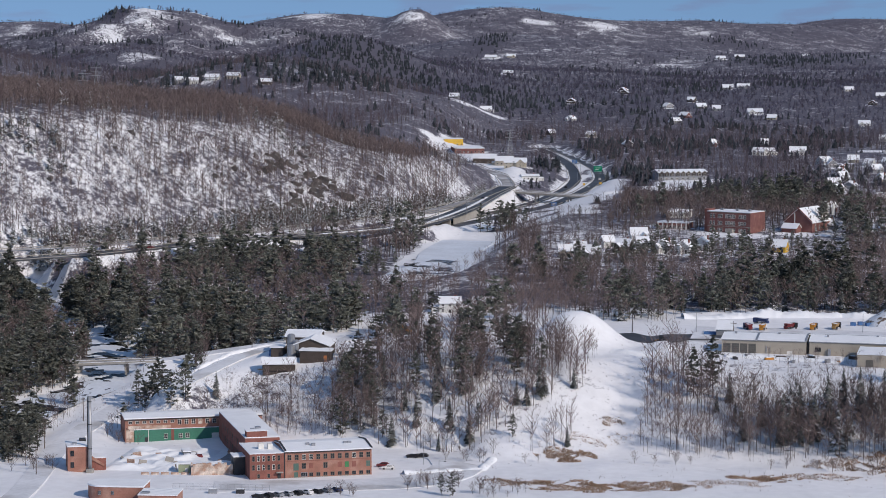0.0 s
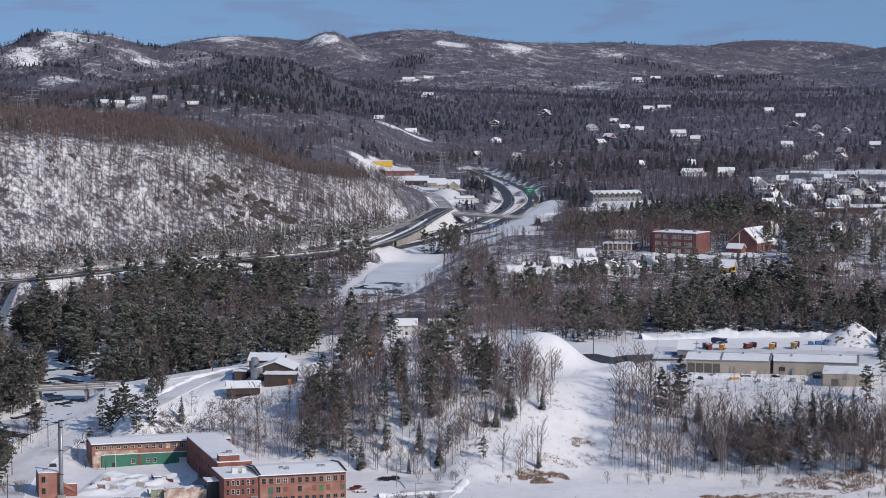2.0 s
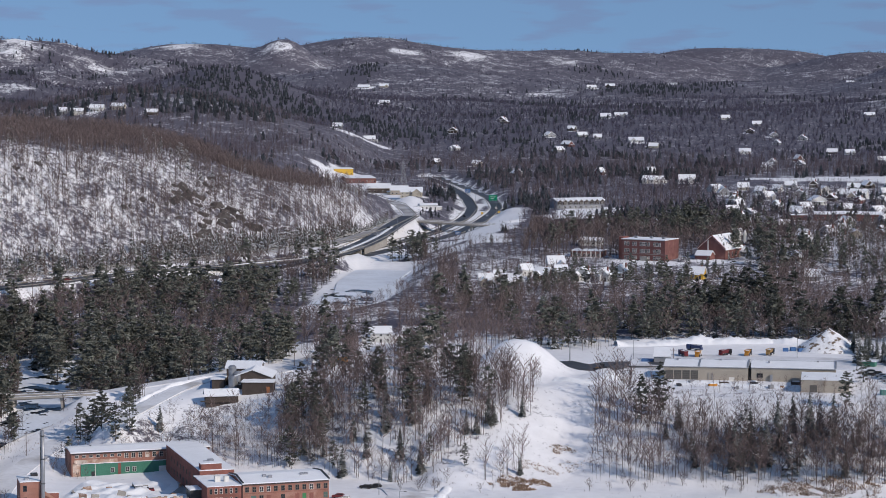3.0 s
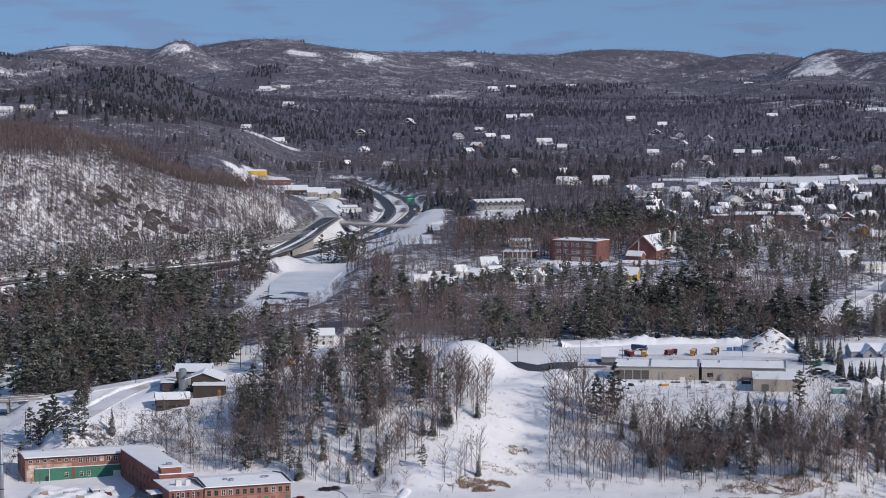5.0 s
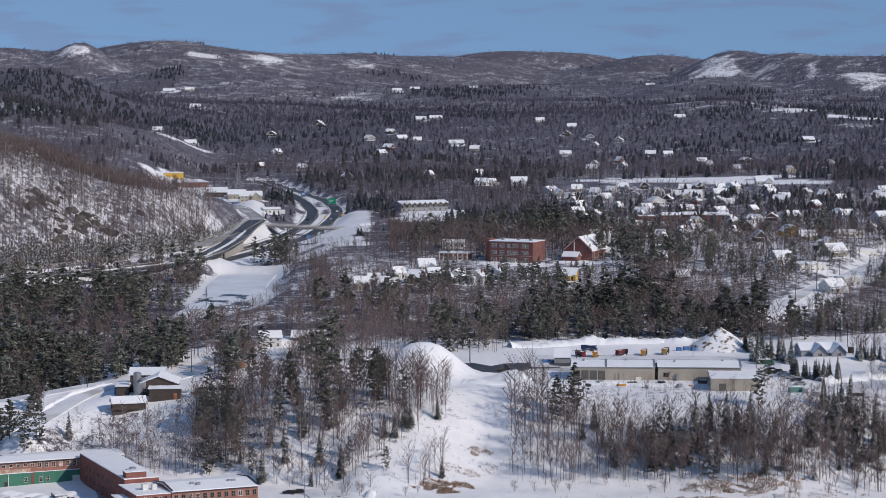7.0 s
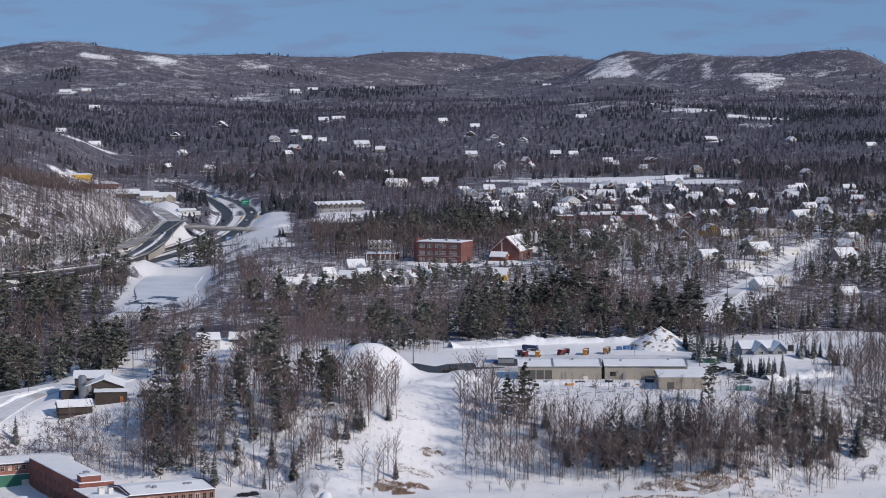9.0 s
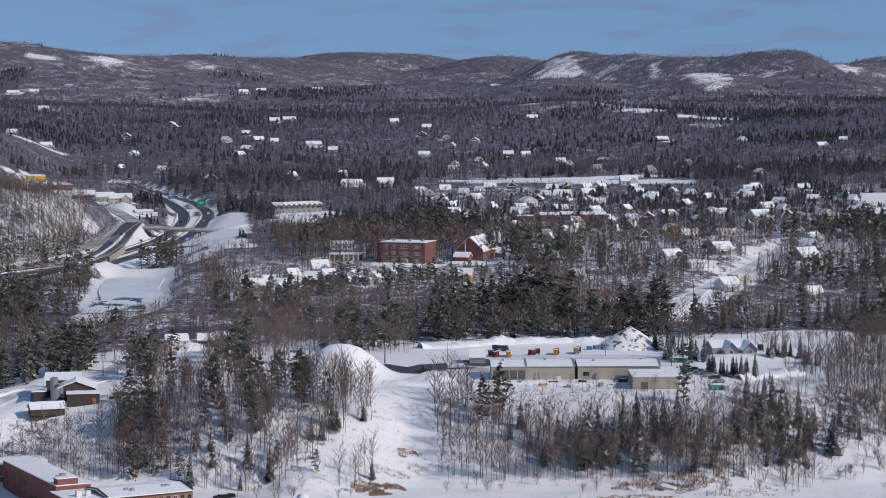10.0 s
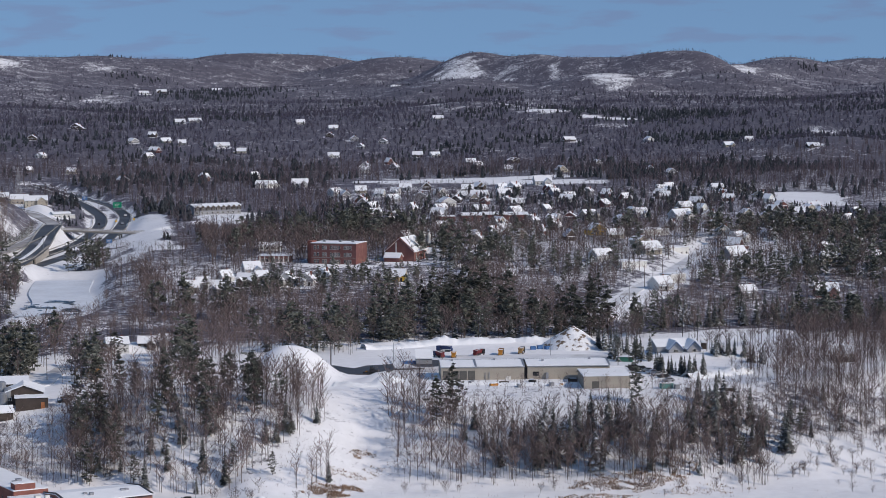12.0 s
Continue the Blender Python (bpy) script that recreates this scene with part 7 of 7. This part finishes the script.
def near_trees():
    rnd = random.Random(4)
    bare = [tree_kind(*bare_tree(12.0, 14, 190, 0.25, 0.22, 0.74), BARK, TWIG) for _ in range(7)]
    pale = [tree_kind(*bare_tree(12.0, 11, 110, 0.22, 0.35, 0.75), BIRCH, TWIG) for _ in range(2)]
    firs = [tree_kind(*spruce(13.0, 15, 7, 0.17), BARK, NEEDLE) for _ in range(3)]
    snowy = [tree_kind(*spruce(10.0, 13, 7, 0.2), BARK, SPRUCE_SNOWY) for _ in range(2)]
    pines = [tree_kind(*pine(17.0, 12, 6, 4, 0.056, 4, 0.14), BARK, PINE) for _ in range(5)]
    bush = [tree_kind(*bare_tree(4.0, 12, 100, 0.5, 0.05, 1.9), BARK, TWIG) for _ in range(3)]
    # the bank: leafless trees
    n = 0
    while n < 265:
        x = rnd.uniform(-118, 205) if n < 165 else rnd.uniform(56, 135)
        lo, hi = float(bank_foot(x)) + 3, float(np.interp(x, [-170, -110, -50, 0, 20, 45, 62, 120, 136, 160, 260], [832, 834, 842, 850, 860, 846, 816, 806, 826, 850, 892]))
        y = rnd.uniform(lo, hi)
        if bool(clear(np.array([x]), np.array([y]))[0]) or (x > 24 and x < 40 and rnd.random() < 0.7) or (138 < x < 170 and y > 822):
            continue
        kind = pale if rnd.random() < 0.1 else bare
        plant("bare_tree", kind[rnd.randrange(len(kind))], x, y, rnd.uniform(0.85, 1.4), rnd.uniform(0, 360), "tall leafless tree with a thin grey trunk on the snowy bank", "leafless trees on the bank", rnd.gauss(0, 3))
        n += 1
    # conifers on the bank and round the mill
    spots = ((53, 832, 1.15, "p"), (47, 828, 1.0, "p"), (56, 817, 0.6, "f"), (80, 802, 1.75, "s"), (84, 801, 1.5, "f"), (93, 804, 1.3, "f"), (82, 808, 1.4, "s"), (99, 808, 1.3, "f"), (103, 804, 1.35, "f"), (107, 806, 1.2, "s"), (112, 803, 1.25, "f"), (79, 796, 1.3, "f"), (72, 808, 0.9, "f"), (110, 797, 1.1, "s"), (60, 822, 0.8, "f"), (118, 822, 0.85, "p"), (96, 790, 1.4, "s"), (88, 797, 1.3, "f"), (101, 796, 1.3, "s"),
             (-37, 804, 0.8, "f"), (-75, 806, 0.8, "p"), (-59, 803, 0.6, "p"), (-47, 805, 0.65, "f"), (-66, 815, 0.8, "p"), (-178, 781, 0.8, "p"), (-175, 760, 0.7, "p"))
    more = ((-172, 770, 0.75, "p"), (-182, 770, 0.8, "p"), (-140, 821, 0.75, "p"), (-126, 834, 0.7, "f"), (-146, 826, 0.8, "p"), (-134, 824, 0.85, "p"), (-33, 821, 1.0, "p"), (-53, 814, 0.7, "f"), (-46, 834, 0.85, "p"), (-17, 842, 0.95, "p"),
            (-36, 850, 1.05, "p"), (-8, 836, 0.75, "p"), (-70, 838, 0.9, "p"), (81, 799, 0.9, "f"), (130, 800, 0.8, "s"), (142, 806, 1.3, "f"), (150, 812, 1.5, "s"), (158, 818, 1.2, "f"))
    rest = ((140, 888, 0.55, "f"), (142, 882, 0.55, "f"), (144, 876, 0.6, "f"), (147, 873, 0.6, "f"), (150, 870, 0.65, "f"), (173, 926, 0.5, "s"), (175, 924, 0.5, "s"), (178, 924, 0.55, "s"), (182, 924, 0.55, "f"), (185, 921, 0.7, "f"),
            (185, 907, 0.6, "f"), (188, 902, 0.6, "s"), (157, 855, 0.6, "s"), (129, 871, 0.8, "p"), (137, 958, 0.7, "f"), (140, 952, 0.7, "f"), (141, 939, 0.75, "f"), (143, 927, 0.8, "f"), (146, 918, 0.75, "f"))
    for cx, cy, rx, ry, count, lo, hi in ((136, 957, 3, 6, 6, 0.6, 0.85), (133, 924, 3, 9, 8, 0.6, 0.85), (142, 935, 3, 14, 7, 0.55, 0.75), (145, 876, 5, 5, 11, 0.5, 0.7), (153, 872, 4, 4, 7, 0.5, 0.75), (176, 924, 5, 2, 7, 0.42, 0.6),
                                          (187, 908, 4, 3, 5, 0.45, 0.6), (160, 800, 8, 8, 9, 0.7, 1.1), (148, 822, 7, 8, 8, 0.8, 1.25), (137, 806, 6, 7, 6, 0.8, 1.1), (205, 1030, 40, 10, 22, 0.8, 1.15)):
        rest += tuple((cx + rnd.uniform(-rx, rx), cy + rnd.uniform(-ry, ry), rnd.uniform(lo, hi), rnd.choice("ffs")) for _ in range(count))
    # evergreens along the foot of the view: by the mill yard and the river road
    rest += ((-23, 717, 0.45, "p"), (-27, 720, 0.35, "p"), (-181, 770, 0.85, "p"), (-176, 764, 0.8, "p"), (-186, 776, 0.8, "p"), (-172, 757, 0.75, "p"), (-178, 752, 0.7, "p"), (-183, 760, 0.75, "p"), (-50, 823, 0.75, "p"), (-48, 841, 0.95, "p"),
             (-62, 872, 0.9, "p"), (-57, 866, 0.8, "p"), (-42, 898, 1.05, "p"), (-38, 893, 0.9, "p"), (-25, 804, 0.5, "p"), (-14, 796, 0.5, "p"), (-68, 948, 0.75, "p"), (-64, 955, 0.8, "p"), (-71, 956, 0.7, "p"), (-151, 846, 0.75, "p"), (-156, 838, 0.7, "p"), (-147, 836, 0.7, "p"))
    for x, y, s, k in spots + more + rest:
        kind = {"p": pines, "f": firs, "s": snowy}[k]
        word = {"p": "dark green pine with level plumes of needles", "f": "dark narrow spruce dusted with snow", "s": "small spruce laden with snow"}[k]
        plant({"p": "pine_tree", "f": "spruce_tree", "s": "spruce_tree"}[k], kind[rnd.randrange(len(kind))], x + rnd.uniform(-1, 1), y, s * rnd.uniform(0.9, 1.1), rnd.uniform(0, 360), word, "conifers near the river bank")
    # scattered conifers down the bank
    n = 0
    while n < 74:
        x = rnd.choice((rnd.uniform(-75, 8), rnd.uniform(58, 200)))
        y = float(bank_foot(x)) + rnd.uniform(5, 46 if x < 20 else 34)
        if bool(clear(np.array([x]), np.array([y]))[0]):
            continue
        k = rnd.random()
        kind, word, nm = (firs, "dark narrow spruce dusted with snow", "spruce_tree") if k < 0.6 else (snowy, "small spruce laden with snow", "spruce_tree") if k < 0.85 else (pines, "dark green pine with level plumes of needles", "pine_tree")
        plant(nm, kind[rnd.randrange(len(kind))], x, y, rnd.uniform(0.4, 0.95) * (0.6 if k > 0.85 else 1.0), rnd.uniform(0, 360), word, "conifers near the river bank")
        n += 1
    # woods between the bank and the road, and behind the depot
    n = 0
    while n < 165:
        region = rnd.random()
        if region < 0.15:
            x, y = rnd.choice((rnd.uniform(-38, -14), rnd.uniform(-80, -66))), rnd.uniform(820, 870)
        elif region < 0.75:
            x, y = rnd.uniform(-250, -128), rnd.uniform(925, 1010)
        else:
            x, y = rnd.uniform(-20, 170), rnd.uniform(988, 1015)
        if bool(clear(np.array([x]), np.array([y]))[0]):
            continue
        k = rnd.random()
        kind, word, nm = (pines, "dark green pine with level plumes of needles", "pine_tree") if k < (0.55 if region < 0.75 else 0.25) else (firs, "dark narrow spruce dusted with snow", "spruce_tree") if k < (0.64 if region < 0.75 else 0.32) else (bare, "tall leafless tree in the mixed woods", "bare_tree")
        plant(nm, kind[rnd.randrange(len(kind))], x, y, rnd.uniform(0.6, 1.05), rnd.uniform(0, 360), word, "trees of the mixed woods")
        n += 1
    # low dark evergreens behind the mound
    for i in range(14):
        plant("pine_shrub", pines[i % 4], rnd.uniform(-4, 30), rnd.uniform(962, 982), rnd.uniform(0.2, 0.34), rnd.uniform(0, 360), "low dark evergreen shrub behind the snow mound", "evergreen shrubs")
    # bushes at the mill yard's edge and the river road
    for cx, cy, r, count in ((-32, 730, 9, 16), (-10, 722, 9, 12), (-56, 714, 6, 6), (-165, 740, 8, 8), (-150, 795, 8, 10), (-186, 800, 9, 10), (205, 800, 32, 60), (172, 792, 18, 30), (195, 775, 28, 24)):
        for _ in range(count):
            plant("bush", bush[rnd.randrange(3)], cx + rnd.uniform(-r, r), cy + rnd.uniform(-r, r) * 0.7, rnd.uniform(0.5, 1.3), rnd.uniform(0, 360), "leafless bush standing in deep snow", "bushes on the flats")
    # bushes on the flats
    for i in range(60):
        x = rnd.uniform(-40, 215)
        y = float(bank_foot(x)) - rnd.uniform(-2, 14) if x < 150 else rnd.uniform(765, 835)
        if abs(x - 14) < 10:
            continue
        plant("bush", bush[rnd.randrange(3)], x, y, rnd.uniform(0.5, 1.2), rnd.uniform(0, 360), "leafless bush standing in deep snow", "bushes on the flats")


rocks()
dry_grass()
weeds()
near_trees()

# ---- woods ----
land_sheet()


def woods():
    # the valley beyond the town, and the hills
    def rows(name, n, y0, y1, bare, firs, rule, share, lo, hi, words):
        x, y = wedge(n, y0, y1, rule)
        fir = wave(x, y, 130, 1.0) + 0.7 * wave(x, y, 45, 5.0) + 2.3 * spots(CONIFER_BELTS, x, y) + rng.normal(0, 0.5, len(x)) > share
        fir &= ~((x < -100) & (y < 1750))
        # the farther woods take the bluer, haze-tinted twigs
        grove(name + "_bare_woods", bare, places_for(x[~fir], y[~fir], lo, hi, len(bare)), [BARK, TWIG_FAR if y1 < 3000 else TWIG_HAZE], "grey-brown leafless woods " + words)
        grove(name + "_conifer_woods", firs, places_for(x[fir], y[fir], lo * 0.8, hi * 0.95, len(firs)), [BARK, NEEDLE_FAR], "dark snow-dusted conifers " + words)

    ledges = lambda x, y: rng.random(len(x)) > 0.5 * sm(-0.1, 0.8, far_open(x, y))
    rows("valley", 22500, 1400, 2300, FAR_BARE, FAR_FIR, lambda x, y: ~((x < -95) & (foot_dist(x, y) > 0) & (y < 1540)) & ((x < 110) | (y > 2000) | (rng.random(len(x)) < 1.0)), 0.8, 6.5, 10, "across the valley")
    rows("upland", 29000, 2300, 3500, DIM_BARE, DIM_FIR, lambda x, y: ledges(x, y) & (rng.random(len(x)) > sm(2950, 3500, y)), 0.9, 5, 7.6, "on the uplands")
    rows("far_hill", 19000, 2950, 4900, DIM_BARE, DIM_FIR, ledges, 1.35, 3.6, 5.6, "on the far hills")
    # dark belts of conifers on the ridges
    x, y = wedge(26000, 2400, 4400, lambda x, y: rng.random(len(x)) < 0.9 * np.minimum(spots(CONIFER_BELTS, x, y), 1.0) ** 1.5)
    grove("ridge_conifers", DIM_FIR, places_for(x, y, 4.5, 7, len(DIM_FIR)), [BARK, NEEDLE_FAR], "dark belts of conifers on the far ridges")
    # the hill by the highway
    x, y = scatter(19500, (-520, -95, 1080, 1540), lambda x, y: in_view(x, y) & (foot_dist(x, y) > 8))
    keep = rng.random(len(x)) < 0.78 + 0.3 * wave(x, y, 50, 2.0) + 0.3 * (foot_dist(x, y) > 170)
    x, y = x[keep], y[keep]
    grove("hillside_bare_woods", HILL_BARE, places_for(x, y, 7, 11.5, len(HILL_BARE)), [BARK, TWIG], "slender leafless trees on the steep snowy hillside")
    x, y = scatter(900, (-520, -110, 1200, 1600), lambda x, y: in_view(x, y) & (foot_dist(x, y) > 105) & (foot_dist(x, y) < 190))
    grove("crest_birches", HILL_BARE, places_for(x, y, 8, 13, len(HILL_BARE)), [BIRCH, TWIG], "pale birches along the brow of the wooded hill")
    x, y = scatter(7500, (-520, -95, 1050, 1480), lambda x, y: in_view(x, y) & (foot_dist(x, y) > 4) & (foot_dist(x, y) < 40))
    x3, y3 = scatter(6500, (-215, -100, 1240, 1560), lambda x, y: (foot_dist(x, y) > -2) & (foot_dist(x, y) < 30))
    x2, y2 = scatter(2200, (-520, -95, 1100, 1480), lambda x, y: in_view(x, y) & (foot_dist(x, y) > 40) & (wave(x, y, 40, 6.0) > 0.5))
    x, y = np.concatenate([x, x2, x3]), np.concatenate([y, y2, y3])
    grove("hill_foot_conifers", MID_FIR, places_for(x, y, 7, 11.5, len(MID_FIR)), [BARK, SPRUCE_SNOWY], "snow-laden spruces along the foot of the hill")
    # between the river and the town
    x, y = scatter(18500, (-330, 420, 905, 1420), lambda x, y: in_view(x, y) & ((x < 130) | (rng.random(len(x)) < 0.85)) & (foot_dist(x, y) < -6) & (y > 988 - 75 * (x < -60) - 112 * ((x > -52) & (x < -14)) - 30 * ((x > -14) & (x < 36))))
    k = wave(x, y, 70, 3.0) + 0.5 * wave(x, y, 26, 8.0) + 0.35 * (x < -85) * (y < 1180) + rng.normal(0, 0.45, len(x)) > 0.8
    near, far = ~k & (y < 1150), ~k & (y >= 1150)
    grove("river_bare_woods", MID_BARE, places_for(x[near], y[near], 9, 14, len(MID_BARE)), [BARK, TWIG], "leafless trees between the river and the town")
    grove("town_bare_woods", HILL_BARE, places_for(x[far], y[far], 8, 13, len(HILL_BARE)), [BARK, TWIG], "leafless trees round the houses of the town")
    p = rng.random(len(x)) < 0.8
    thin = rng.random(len(x)) < 0.62
    grove("valley_pines", MID_PINE, places_for(x[k & p & thin], y[k & p & thin], 11, 18, len(MID_PINE)), [BARK, PINE], "dark pines between the river and the town")
    grove("valley_spruces", MID_FIR, places_for(x[k & ~p & thin], y[k & ~p & thin], 8, 13, len(MID_FIR)), [BARK, NEEDLE], "dark spruces between the river and the town")
    x, y = scatter(130, (40, 175, 1000, 1115), lambda x, y: wave(x, y, 32, 4.0) > 0.0)
    grove("stand_of_pines", MID_PINE, places_for(x, y, 13, 20, len(MID_PINE)), [BARK, PINE], "tall dark pines behind the depot yard")
    x, y = rng.uniform(-300, -218, 130), rng.uniform(985, 1056, 130)
    ok = in_view(x, y) & (along(RIVER[0], x, y)[0] > 5)
    grove("ravine_pines", MID_PINE, places_for(x[ok], y[ok], 12, 18, len(MID_PINE)), [BARK, PINE], "dark pines crowding the river below the highway")
    # snow-laden evergreens in the gardens of the town
    x, y = scatter(1500, (95, 450, 1150, 1900), lambda x, y: in_view(x, y) & (wave(x, y, 40, 3.0) > -0.2))
    near = y < 1420
    grove("garden_spruces", MID_FIR, places_for(x[near], y[near], 7, 12, len(MID_FIR)), [BARK, SPRUCE_SNOWY], "snow-laden spruces between the houses of the town")
    far = ~near & (rng.random(len(x)) < 0.4)
    grove("far_garden_spruces", FAR_FIR, places_for(x[far], y[far], 6, 10, len(FAR_FIR)), [BARK, SPRUCE_SNOWY], "snow-laden spruces beyond the houses of the town")
    # the bank and its undergrowth
    x, y = scatter(2600, (-160, 270, 775, 875), lambda x, y: in_view(x, y) & (y > bank_foot(x) + 3) & (y < 866 - 26 * (x < -84)))
    keep = rng.random(len(x)) < 0.6
    grove("bank_undergrowth", MID_BARE, places_for(x[keep], y[keep], 3, 8, len(MID_BARE)), [BARK, TWIG], "young leafless trees and brush on the snowy bank")
    x, y = scatter(3600, (-130, 215, 778, 905), lambda x, y: (y > bank_foot(x) + 4) & (y < np.interp(x, [-130, -90, -60, 30, 70, 120, 160, 215], [828, 834, 872, 862, 820, 808, 840, 880])))
    keep = rng.random(len(x)) < 0.75 - 0.25 * (x > 130)
    grove("bank_woods", MID_BARE, places_for(x[keep], y[keep], 9, 15, len(MID_BARE)), [BARK, TWIG], "dense leafless woods on the bank above the mill")
    x, y = scatter(700, (-152, -52, 806, 864), lambda x, y: y < np.interp(x, [-152, -125, -110, -85, -52], [830, 846, 848, 858, 864]))
    grove("mill_bank_brush", MID_BARE, places_for(x, y, 4, 9, len(MID_BARE)), [BARK, TWIG], "grey thickets of saplings on the bank behind the mill")
    x, y = scatter(2500, (140, 290, 770, 985), lambda x, y: in_view(x, y) & (y > bank_foot(x) - 12))
    grove("east_bank_brush", MID_BARE, places_for(x, y, 5, 13, len(MID_BARE)), [BARK, TWIG], "leafless saplings and brush on the snowy eastern bank")
    x, y = scatter(9000, (-330, -142, 745, 935), lambda x, y: in_view(x, y) & ~((x > -176) & (y < 802)))
    keep = rng.random(len(x)) < 0.6 + 0.4 * wave(x, y, 30, 1.0)
    x, y = x[keep], y[keep]
    k = rng.random(len(x)) < 0.16
    grove("riverside_bare_woods", MID_BARE, places_for(x[~k], y[~k], 3, 10, len(MID_BARE)), [BARK, TWIG], "leafless trees and brush along the icy river")
    grove("riverside_pines", MID_PINE, places_for(x[k], y[k], 9, 15, len(MID_PINE)), [BARK, PINE], "dark pines along the icy river")


woods()
